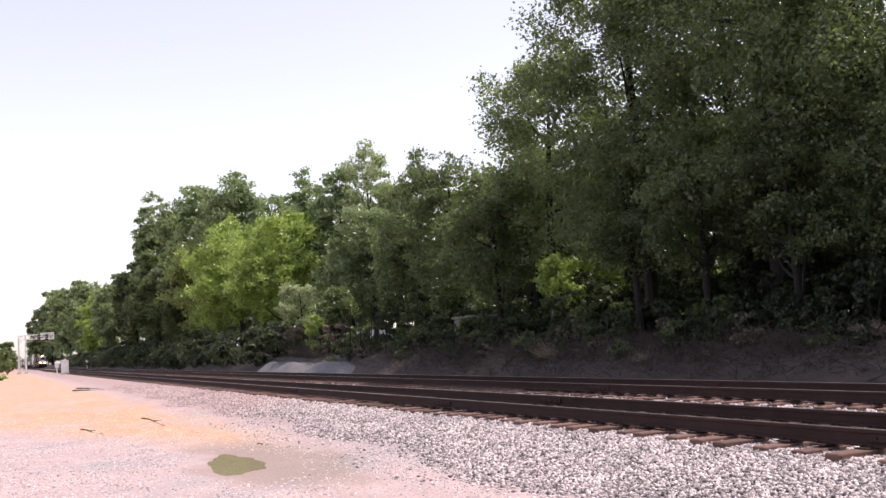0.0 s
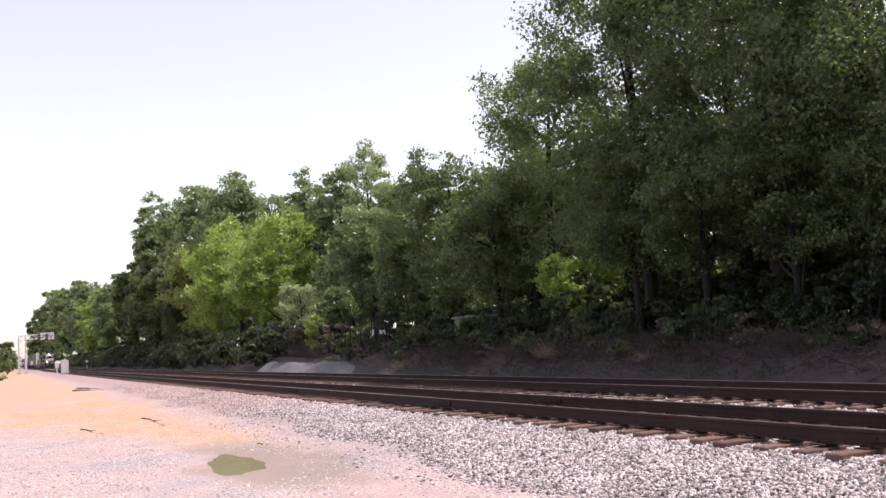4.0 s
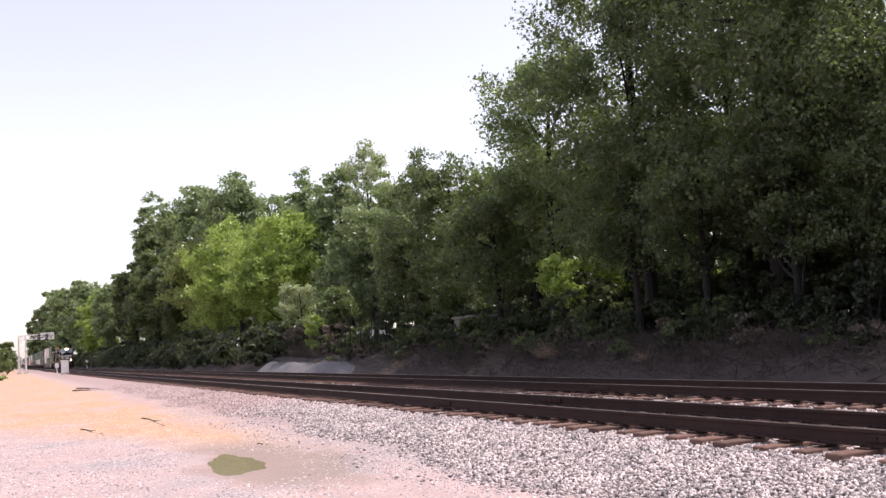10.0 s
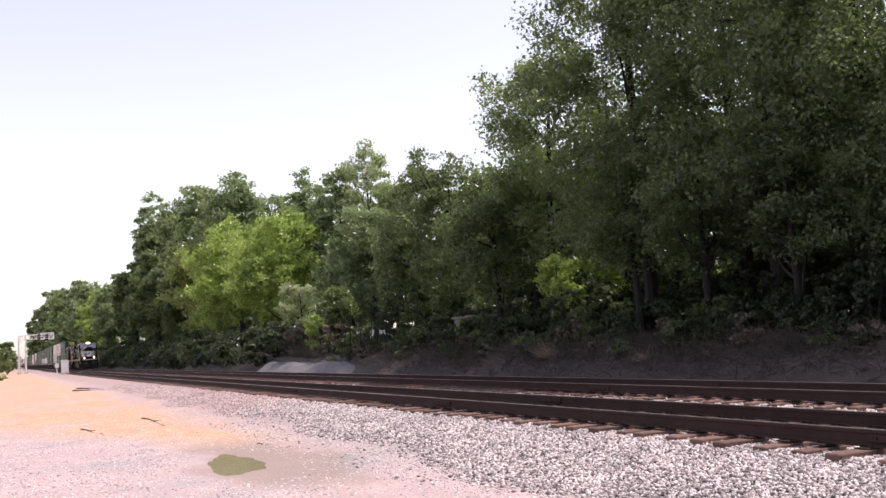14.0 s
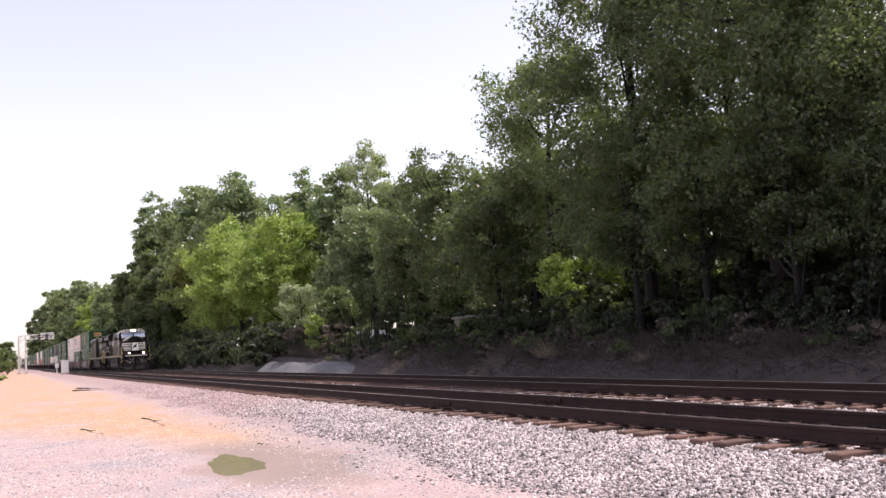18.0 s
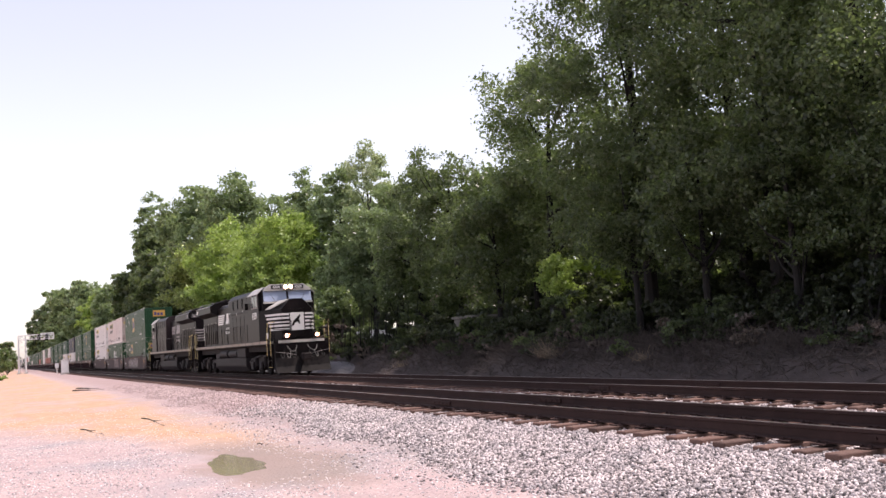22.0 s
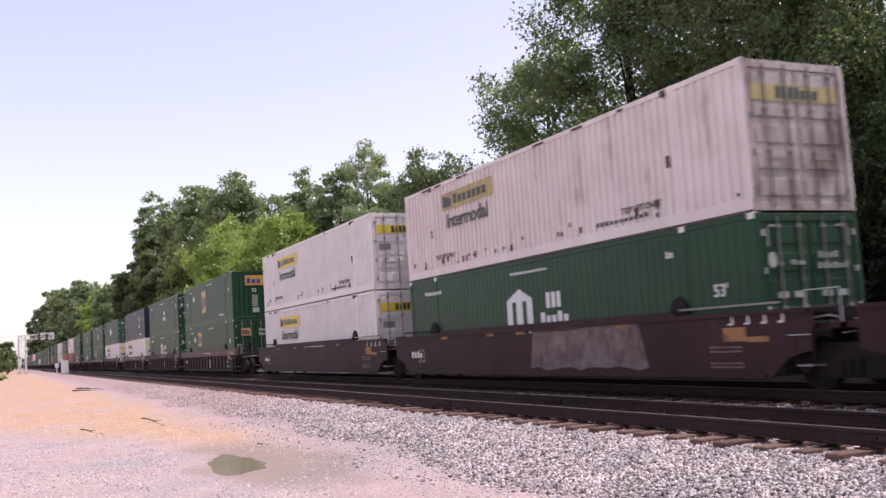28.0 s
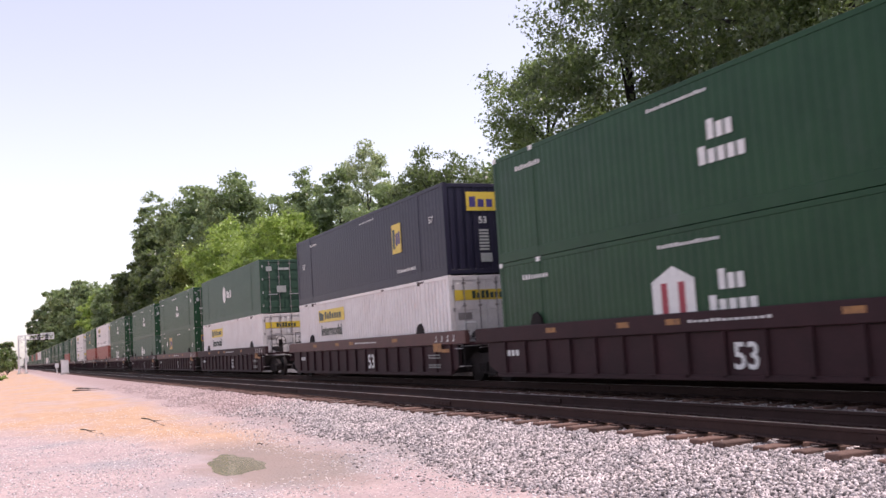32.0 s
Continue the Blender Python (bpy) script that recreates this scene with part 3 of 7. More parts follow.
BROAD = "tall broadleaf tree with a dense dark green crown"
EDGE = "middle-sized tree at the edge of the woods"
FEATHER = "middle-sized tree with dark feathery leaves"
BRIGHT = "broad round tree with bright yellow-green leaves"
BACK = "tall tree with sunlit leaves deeper in the woods"
LINE = "tall tree in the line of woods beside the track"
TREES = (
    # x, y, top, bottom, radius, leaves, size, leaf, label, lobes, clump
    (-36.9, 22.8, 16.2, 4.0, 3.75, 36000, 0.14, "leaf_mid", BROAD, 72, 1.05),
    (-41.4, 24.6, 12.3, 4.6, 2.7, 13000, 0.155, "leaf_mid", BROAD, 52, 0.8),
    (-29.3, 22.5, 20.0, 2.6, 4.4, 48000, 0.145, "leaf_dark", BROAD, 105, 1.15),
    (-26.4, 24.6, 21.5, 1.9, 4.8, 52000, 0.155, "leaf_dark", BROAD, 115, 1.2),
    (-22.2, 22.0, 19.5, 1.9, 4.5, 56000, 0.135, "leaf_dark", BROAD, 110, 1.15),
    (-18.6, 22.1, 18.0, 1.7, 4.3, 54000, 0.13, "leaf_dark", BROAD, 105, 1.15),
    # unseen tree right of the view, added to keep the sun off the bank
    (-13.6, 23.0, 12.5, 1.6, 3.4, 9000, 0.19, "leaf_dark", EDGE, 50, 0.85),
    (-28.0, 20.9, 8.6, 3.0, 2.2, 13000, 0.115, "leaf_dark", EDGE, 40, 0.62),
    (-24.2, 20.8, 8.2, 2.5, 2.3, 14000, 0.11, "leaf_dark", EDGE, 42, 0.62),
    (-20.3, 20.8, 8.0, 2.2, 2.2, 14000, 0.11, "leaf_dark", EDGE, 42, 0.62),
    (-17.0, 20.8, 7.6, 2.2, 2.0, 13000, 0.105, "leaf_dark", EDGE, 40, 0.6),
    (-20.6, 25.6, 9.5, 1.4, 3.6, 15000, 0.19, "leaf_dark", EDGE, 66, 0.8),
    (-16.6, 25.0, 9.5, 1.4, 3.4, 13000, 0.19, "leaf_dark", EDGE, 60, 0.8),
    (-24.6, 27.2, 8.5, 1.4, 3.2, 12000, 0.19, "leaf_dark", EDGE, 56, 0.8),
    (-41.0, 30.0, 11.4, 1.8, 4.6, 15000, 0.22, "leaf_light", BACK, 72, None),
    (-34.0, 31.0, 11.6, 1.8, 5.0, 15000, 0.22, "leaf_mid", BACK, 72, None),
    (-27.0, 30.5, 10.6, 1.0, 4.8, 15000, 0.21, "leaf_mid", BACK, 72, None),
    (-20.0, 30.0, 11.5, 1.6, 5.1, 15000, 0.23, "leaf_mid", BACK, 72, None),
    (-53.5, 30.0, 12.6, 2.5, 4.8, 19000, 0.24, "leaf_mid", BACK, 72, None),
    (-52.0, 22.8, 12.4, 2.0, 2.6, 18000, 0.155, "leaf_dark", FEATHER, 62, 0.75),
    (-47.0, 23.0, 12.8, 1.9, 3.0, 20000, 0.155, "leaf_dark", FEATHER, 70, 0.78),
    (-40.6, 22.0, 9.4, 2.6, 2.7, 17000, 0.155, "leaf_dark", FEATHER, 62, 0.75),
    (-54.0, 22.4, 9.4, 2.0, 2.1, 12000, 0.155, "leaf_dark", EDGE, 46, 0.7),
    (-34.4, 21.7, 5.0, 1.8, 1.25, 4200, 0.13, "leaf_light", "young tree with bright green leaves on the bank", 15, 0.5),
    (-64.1, 24.5, 12.3, 2.6, 2.6, 17000, 0.2, "leaf_hazy", EDGE, 64, 0.8),
    (-66.2, 23.5, 9.6, 2.2, 2.7, 16000, 0.2, "leaf_hazy", EDGE, 60, 0.75),
    (-71.4, 21.2, 6.7, 1.9, 2.0, 9000, 0.155, "leaf_pale", "small tree with grey-green leaves at the wood's edge", 40, 0.55),
    (-61.9, 20.9, 5.6, 2.4, 1.5, 7000, 0.16, "leaf_mid", EDGE, 30, 0.5),
    (-73.1, 30.0, 16.3, 4.0, 2.6, 15000, 0.25, "leaf_hazy", BACK, 60, 0.9),
    (-83.3, 32.0, 21.6, 5.0, 3.0, 15500, 0.22, "leaf_pale", "tall tree with thin grey-green leaves", 125, 0.65),
    (-89.2, 31.0, 19.9, 5.5, 3.1, 15000, 0.28, "leaf_hazy", BACK, 60, 0.95),
    (-99.0, 31.0, 21.9, 5.5, 3.1, 15000, 0.29, "leaf_hazy", BACK, 60, 0.95),
    (-108.0, 30.0, 21.0, 6.0, 4.2, 20000, 0.32, "leaf_hazy", BACK, 64, 1.1),
    (-125.3, 29.0, 26.2, 6.0, 5.9, 32000, 0.38, "leaf_hazy", BROAD, 125, 1.35),
    (-147.9, 28.0, 29.6, 5.0, 6.7, 32000, 0.44, "leaf_hazy", BROAD, 125, 1.55),
    (-180.2, 27.0, 33.4, 9.0, 4.7, 16000, 0.46, "leaf_hazy", BROAD, 85, 1.25),
    (-176.0, 25.0, 28.2, 1.3, 3.9, 15000, 0.55, "leaf_dark", BROAD, 60, 1.6),
    (-91.2, 25.2, 15.5, 2.3, 5.7, 38000, 0.27, "leaf_light", BRIGHT, 105, 1.25),
    (-107.8, 24.8, 17.2, 2.1, 6.0, 36000, 0.31, "leaf_light", BRIGHT, 96, 1.4),
    (-127.6, 24.2, 18.5, 1.9, 5.6, 24000, 0.36, "leaf_light_shaded", "broad round tree, its shaded side put into dull olive-green leaves", 72, 1.5),
    (-137.4, 23.5, 17.8, 1.2, 5.4, 16000, 0.44, "leaf_dark", BROAD, 60, None),
    (-161.3, 23.5, 20.3, 1.2, 5.4, 16000, 0.5, "leaf_dark", BROAD, 60, None),
    (-186.0, 23.0, 20.0, 1.2, 4.6, 12000, 0.55, "leaf_dark", BROAD, 50, None),
    (-216.1, 22.0, 20.4, 1.0, 5.0, 13000, 0.55, "leaf_hazy", LINE, 54, None),
    (-240.0, 21.0, 19.0, 1.0, 5.6, 13000, 0.6, "leaf_light", LINE, 54, None),
    (-267.0, 21.5, 23.3, 1.2, 6.2, 13000, 0.65, "leaf_hazy", LINE, 54, None),
    (-302.0, 21.5, 26.0, 1.2, 6.4, 12000, 0.75, "leaf_hazy", LINE, 54, None),
    (-343.5, 20.5, 29.6, 1.4, 7.4, 12000, 0.85, "leaf_hazy", LINE, 54, None),
    (-396.0, 20.5, 32.8, 1.6, 7.6, 12000, 0.95, "leaf_hazy", LINE, 54, None),
    (-456.0, 19.8, 36.2, 1.8, 8.2, 12000, 1.1, "leaf_hazy", LINE, 54, None),
    (-520.0, 19.0, 31.0, 2.0, 7.0, 9000, 1.2, "leaf_dark", LINE, 46, None),
)
SWAYING = []
for k, (x, y, top, bottom, radius, leaves, size, leaf, label, lobes, clump) in enumerate(TREES):
    grown = tree(x, y, top, bottom, radius, leaves, size, leaf, label, seed=int(100 - 10 * x), lobes=lobes, clump=clump)
    if x > -50 and y < 24 and x < -20:
        SWAYING += [(o, 1.0 if x < -30 else 0.6) for o in grown.children if o.name.startswith("crown")]
rng = np.random.default_rng(5)
for k, x in enumerate(np.arange(-590, -900, -44.0)):
    tree(float(x), 24.0 + rng.uniform(-1, 3), 24 + rng.uniform(-3, 3), 1.2, 9.0, 5000, 1.3,
         "leaf_mid" if k % 3 == 1 else "leaf_dark", "tall tree in the distant line of woods", seed=300 + k, lobes=40)
# closing rows deep in the woods
for k, x in enumerate(np.arange(-4, -260, -9.0)):
    tree(float(x) + rng.uniform(-2, 2), 38.0 + rng.uniform(-2, 4), 10 + rng.uniform(-1, 2) + 0.055 * min(-x, 150), 1.0, 6.0, 3200, 0.6,
         "leaf_mid" if k % 2 else "leaf_dark", "broadleaf tree deep in the woods", seed=500 + k, lobes=36)


def bush(x, y, height, radius, leaves, size, leaf, label, seed):
    rng = np.random.default_rng(seed)
    z0 = float(ground_height(np.array(x), np.array(y)))
    ob = thing("bush", label, "bush", "undergrowth below the trees", m=pose(x, y, z0 - 0.05))
    me, lc = crown_mesh("foliage", rng, (0, 0, height * 0.45), (radius, radius * 0.8, height * 0.52), 16, leaves, size, hollow=0.3)
    fo = part("foliage", me, M[leaf], ob)
    fo["kind"] = "stuff"
    bm = bmesh.new()
    for k in range(7):
        e = Vector(lc[k])
        rod(bm, (e.x * 0.1, e.y * 0.1, 0), e, 0.03, 5, 0.008)
    part("stem", bm, M["bark"], ob)
    return ob


for k, x in enumerate(np.arange(-12, -140, -3.0)):
    if -90 < x < -70:
        continue
    bush(float(x) + rng.uniform(-0.8, 0.8), 33.5 + rng.uniform(-1, 1), 5.0 + rng.uniform(-0.6, 1.4), 2.8, 1000, 0.42, "leaf_mid" if k % 3 == 0 else "leaf_dark", "tall dense bush deep in the woods", 1200 + k)
for k, x in enumerate(np.arange(-20, -66, -2.3)):
    bush(float(x), 36.2 + 0.5 * (k % 3), 4.6 + 0.5 * (k % 2), 2.6, 1300, 0.48, "leaf_mid" if k % 4 == 0 else "leaf_dark", "tall dense bush deep in the woods", 1300 + k)
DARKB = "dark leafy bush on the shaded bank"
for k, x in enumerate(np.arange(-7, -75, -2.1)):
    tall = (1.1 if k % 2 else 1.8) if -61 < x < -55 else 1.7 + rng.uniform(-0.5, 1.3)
    bush(float(x) + rng.uniform(-0.6, 0.6), 20.6 + rng.uniform(-0.5, 0.9), tall, 1.5, 2600, 0.13, "leaf_shaded" if k % 4 else "leaf_dark", DARKB, 700 + k)
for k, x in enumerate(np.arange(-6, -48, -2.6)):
    bush(float(x) + rng.uniform(-0.6, 0.6), 22.8 + rng.uniform(-0.4, 0.6), 2.3 + rng.uniform(-0.6, 0.9), 1.7, 2400, 0.16, "leaf_shaded" if k % 5 else "leaf_dark", DARKB, 1400 + k)
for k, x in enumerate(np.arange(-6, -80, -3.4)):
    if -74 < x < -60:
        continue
    bush(float(x) + rng.uniform(-0.8, 0.8), 25.5 + rng.uniform(-1, 1), 3.2 + rng.uniform(-0.6, 1.4), 2.4, 2600, 0.2, "leaf_shaded", "tall dark bush among the trunks", 760 + k)
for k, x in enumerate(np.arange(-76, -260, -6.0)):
    bush(float(x) + rng.uniform(-1, 1), 20.3 + rng.uniform(-0.4, 0.6), 3.0 + rng.uniform(-0.8, 1.2), 3.2, 1400, 0.36, "leaf_shaded", DARKB, 800 + k)
for k, x in enumerate(np.arange(-9, -58, -1.9)):
    bush(float(x) + rng.uniform(-0.8, 0.8), 19.2 + rng.uniform(-0.7, 0.5), 0.5 + rng.uniform(-0.2, 0.5), 0.7, 420, 0.1, ("leaf_shaded", "leaf_dark", "leaf_dry", "leaf_shaded")[k % 4], "low weeds on the shaded soil bank", 900 + k)
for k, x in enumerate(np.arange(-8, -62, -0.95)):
    bush(float(x) + rng.uniform(-0.5, 0.5), 19.9 + rng.uniform(-0.45, 0.4), 0.9 + rng.uniform(-0.35, 0.5), 0.85, 520, 0.1, ("leaf_shaded", "leaf_shaded", "leaf_dark", "leaf_shaded", "leaf_dry")[k % 5], "low tangled weeds along the crest of the bank", 1500 + k)
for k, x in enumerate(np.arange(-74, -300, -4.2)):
    bush(float(x) + rng.uniform(-1, 1), 18.0 + rng.uniform(-0.4, 0.5), 2.2 + rng.uniform(-0.6, 0.9) + 0.004 * -x, 2.5, 1000, 0.3, "leaf_shaded", "dark leafy bush beside the far track", 1000 + k)
bush(-67.6, 19.6, 2.9, 1.3, 1300, 0.15, "leaf_dry", "dry brown bush with bare twigs on the bank", 851)
bush(-59.6, 19.7, 2.3, 1.5, 1300, 0.15, "leaf_dry", "dry brown bush with bare twigs on the bank", 854)
bush(-63.2, 19.9, 3.1, 1.5, 2600, 0.16, "leaf_light", "bright green bush on the bank", 852)
bush(-70.5, 19.8, 3.0, 1.7, 2400, 0.18, "leaf_shaded", DARKB, 853)
# shrubs beyond the lot, this side of the tracks
for k, (x, y, h, r) in enumerate(((-235, -0.2, 7.6, 3.4), (-262, 0.9, 8.6, 3.6), (-300, 1.2, 9.2, 4.2), (-222, -2.6, 7.0, 3.5))):
    bush(x, y, h, r, 3500, 0.5, "leaf_mid", "roadside shrub with bright green leaves at the lot's end", 860 + k)
bush(-150.0, -0.6, 0.9, 1.6, 900, 0.25, "leaf_light", "low tuft of weeds at the lot's end", 870)


def twigs(name, rng, n, centre, spread, length, thick, upright, slope=False):
    """Bare stalks and fallen twigs: thin three-sided slivers."""
    c = np.array(centre) + rng.normal(size=(n, 3)) * np.array(spread)
    if slope:
        c[:, 2] = ground_height(c[:, 0], c[:, 1]) + 0.03
    d = rng.normal(size=(n, 3)) * np.array([1, 1, 0.35])
    d[:, 2] = np.abs(d[:, 2]) * (0.4 if not upright else 1) + upright
    d /= np.linalg.norm(d, axis=1)[:, None]
    ln = length * rng.uniform(0.4, 1.3, n)[:, None]
    s = np.cross(d, rng.normal(size=(n, 3)))
    s /= np.linalg.norm(s, axis=1)[:, None]
    t = np.cross(d, s)
    e = c + d * ln
    w = thick
    v = np.stack([c + s * w, c - s * w * 0.5 + t * w * 0.87, c - s * w * 0.5 - t * w * 0.87, e + s * w * 0.3, e - s * w * 0.2 + t * w * 0.3, e - s * w * 0.2 - t * w * 0.3], 1).reshape(-1, 3)
    b = np.arange(n)[:, None] * 6
    q = np.concatenate([b + np.array([0, 1, 4, 3]), b + np.array([1, 2, 5, 4]), b + np.array([2, 0, 3, 5])])
    return raw(name, v, q)


for k, x in enumerate(np.arange(-48.5, -62, -0.55)):
    y = 20.3 + 0.9 * math.sin(k * 2.3)
    z = float(ground_height(np.array(x), np.array(y)))
    st = thing("sapling", "thin bare sapling stem at the foot of the woods", "sapling", "bare saplings on the bank", m=pose(float(x), y, z))
    bm = bmesh.new()
    top = Vector((0.35 * math.sin(k * 1.7), 0.2, 2.6 + 0.5 * math.sin(k * 3.1)))
    rod(bm, (0, 0, -0.1), top * 0.5 + Vector((0.08 * math.sin(k), 0, 0)), 0.035, 6, 0.026)
    rod(bm, top * 0.5 + Vector((0.08 * math.sin(k), 0, 0)), top, 0.026, 6, 0.012)
    rod(bm, top * 0.45, top * 0.45 + Vector((0.4 * math.cos(k * 2.0), 0.1, 0.8)), 0.016, 5, 0.006)
    part("stem", bm, M["bark"], st)
M["twig"] = mat("dry_twig", (0.085, 0.066, 0.058), 0.9, vary=0.4, scale=3, fine=20, bump=0.1, island=0.4)
M["straw"] = mat("dry_straw", (0.36, 0.28, 0.2), 0.9, vary=0.3, scale=3, fine=20, bump=0.1, island=0.3)
litter = part("twig_litter", twigs("twig_litter", np.random.default_rng(40), 9000, (-27, 18.9, 0), (13, 0.75, 0), 0.55, 0.012, 0.18, True), M["twig"], None)
tagged(litter, "fallen dry twigs and stalks on the soil bank", "twigs", kind="stuff")
for k, (x, y, n, h, m) in enumerate(((-30.6, 18.5, 160, 0.75, "straw"), (-31.2, 18.6, 90, 0.55, "twig"), (-24.6, 18.3, 60, 0.4, "straw"), (-44.0, 18.0, 50, 0.35, "straw"), (-19.0, 18.8, 110, 0.6, "twig"), (-61.5, 19.0, 260, 1.5, "twig"), (-66.0, 19.2, 200, 1.3, "twig"), (-37.0, 18.6, 80, 0.5, "twig"))):
    z = float(ground_height(np.array(x), np.array(y)))
    w = thing("dead_weed", "clump of dry pale stalks on the bank", "weed", "dead weeds on the bank", m=pose(x, y, z))
    part("stalk_clump", twigs("stalk_clump", np.random.default_rng(60 + k), n, (0, 0, 0.02), (0.25 * h / 0.6, 0.18, 0.02), h, 0.007, 0.9), M[m], w)["kind"] = "stuff"


# ---- the train ----
def train_shift(t):
    """How far the train is from its place at 28 s; it gathers speed slowly."""
    return (15.2 * t + 0.034 * t * t) - (15.2 * 28 + 0.034 * 28 * 28)


RIDERS = []   # (thing, place along the train, height, turn) of everything that rolls


def ride(ob, u, z=0.0, turn=0.0):
    RIDERS.append((ob, u, z, turn))
    ob.matrix_basis = pose(u, TRACK_FAR, z, 0, 0, turn)
    return ob


def lettering(name, words, size, m, material, parent, label=""):
    """Flat letters in the built-in font, 5 mm thick, as one mesh."""
    cu = bpy.data.curves.new(name, 'FONT')
    cu.body, cu.size, cu.extrude, cu.align_x, cu.offset, cu.resolution_u = words, size, 0.0025, 'CENTER', 0.016 * size, 3
    tmp = bpy.data.objects.new("tmp", cu)
    me = bpy.data.meshes.new_from_object(tmp)
    bpy.data.objects.remove(tmp)
    bpy.data.curves.remove(cu)
    me.materials.clear()
    me.transform(m)
    return part(name, me, material, parent, label)


SIDE = Matrix(((1, 0, 0, 0), (0, 0, -1, 0), (0, 1, 0, 0), (0, 0, 0, 1)))      # text plane on a side that faces -Y
FRONT = Matrix(((0, 0, 1, 0), (1, 0, 0, 0), (0, 1, 0, 0), (0, 0, 0, 1)))      # text plane on an end that faces +X


def at_side(x, y, z):
    return Matrix.Translation((x, y, z)) @ SIDE


def at_front(x, y, z):
    return Matrix.Translation((x, y, z)) @ FRONT


def bar_word(bm, x0, x1, z0, z1, y, n, rng, gap=0.28):
    """A word that cannot be lettered: one block for each of its n signs."""
    w = (x1 - x0) / n
    for k in range(n):
        top = z1 - (0.24 * (z1 - z0) if k and rng.random() < 0.8 else 0)
        box(bm, x0 + k * w, x0 + (k + 1 - gap) * w, y - 0.005, y, z0, top)
    return bm


def bar_word_end(bm, y0, y1, z0, z1, x, n, rng, gap=0.28):
    w = (y1 - y0) / n
    for k in range(n):
        top = z1 - (0.24 * (z1 - z0) if k and rng.random() < 0.8 else 0)
        box(bm, x, x + 0.005, y0 + k * w, y0 + (k + 1 - gap) * w, z0, top)
    return bm


LEN, WID, TALL = 16.15, 1.295, 2.89


def corrugated(x0, x1, z0, z1, y_out, sign, pitch=0.25, depth=0.05):
    """A pressed side sheet: upright trapezoid ribs."""
    n = max(1, int(round((x1 - x0) / pitch)))
    p = (x1 - x0) / n
    xs, ds = [], []
    for k in range(n):
        for f, d in ((0.0, 0), (0.42, 0), (0.5, 1), (0.92, 1)):
            xs.append(x0 + (k + f) * p)
            ds.append(d)
    xs.append(x1)
    ds.append(0)
    m = len(xs)
    v = np.zeros((2 * m, 3))
    v[:m, 0] = v[m:, 0] = xs
    v[:m, 1] = v[m:, 1] = y_out - sign * (0.012 + np.array(ds) * depth)
    v[:m, 2], v[m:, 2] = z0, z1
    a = np.arange(m - 1)
    q = np.stack([a, a + 1, a + 1 + m, a + m], 1)
    return v, (q if sign < 0 else q[:, ::-1])


def box_shell(depth):
    """The welded body of a 53 ft container: rails, posts, pressed sides, roof and floor."""
    bm = boxes((-LEN + 0.02, -0.05, -WID + 0.06, WID - 0.06, 0.1, TALL - 0.03))
    for s in (-1, 1):
        y0, y1 = sorted((s * WID, s * (WID - 0.07)))
        box(bm, -LEN, 0, y0, y1, TALL - 0.11, TALL, bevel=0.008)
        box(bm, -LEN, 0, y0, y1, 0.0, 0.27, bevel=0.01)
        for x in (-LEN, -LEN + 1.98, -2.14, -0.16):
            box(bm, x, x + 0.16, y0 - 0.004 * (s < 0), y1 + 0.004 * (s > 0), 0.0, TALL - 0.001, bevel=0.008)
        v, q = [], []
        for a, b in ((-LEN + 0.16, -LEN + 1.98), (-LEN + 2.14, -2.14), (-1.98, -0.16)):
            vv, qq = corrugated(a, b, 0.27, TALL - 0.11, s * WID, s, depth=depth)
            vs = [bm.verts.new(c) for c in vv]
            for f in qq:
                bm.faces.new([vs[i] for i in f])
    for k in range(8):
        x = -LEN + 1.0 + k * 2.0
        box(bm, x, x + 1.0, -WID + 0.12, WID - 0.12, TALL - 0.03, TALL - 0.012)
    return bm


def end_doors(ob, leaf, rods_in, rng):
    """Two door leaves with lock rods, cams and hinges on the leading end."""
    part("door_frame", boxes((-0.05, 0.004, -WID + 0.03, -WID + 0.16, 0.02, TALL - 0.02), (-0.05, 0.004, WID - 0.16, WID - 0.03, 0.02, TALL - 0.02),
                             (-0.05, 0.004, -WID + 0.16, WID - 0.16, TALL - 0.17, TALL - 0.02), (-0.05, 0.004, -WID + 0.16, WID - 0.16, 0.02, 0.17), bevel=0.006), leaf, ob)
    for y0, y1 in ((-WID + 0.18, -0.018), (0.018, WID - 0.18)):
        bm = boxes((-0.045, -0.016, y0, y1, 0.18, TALL - 0.18))
        for k in range(5):
            z = 0.3 + k * 0.5
            box(bm, -0.016, -0.002, y0 + 0.05, y1 - 0.05, z, z + 0.33, bevel=0.006)
        d = part("door", bm, leaf, ob)
        for f in (0.3, 0.78):
            y = y0 + (y1 - y0) * f
            bm = bmesh.new()
            rod(bm, (0.025, y, 0.08), (0.025, y, TALL - 0.08), 0.017, 6)
            for z in (0.3, 1.1, 1.9, 2.6):
                box(bm, -0.002, 0.045, y - 0.05, y + 0.05, z, z + 0.06)
            part("lock_rod", bm, M["lock_bar"], d)
        bm = boxes((0.03, 0.05, y0 + 0.25, y0 + 0.75, 0.98, 1.02))
        part("handle", bm, M["steel"] if rods_in else M["lock_bar"], d)
        bm = bmesh.new()
        for z in (0.35, 1.05, 1.75, 2.45):
            ye = y0 - 0.06 if y0 < 0 else y1 + 0.0
            box(bm, -0.004, 0.02, ye, ye + 0.06, z, z + 0.12)
        part("hinge", bm, M["steel"] if rods_in else M["lock_bar"], d)


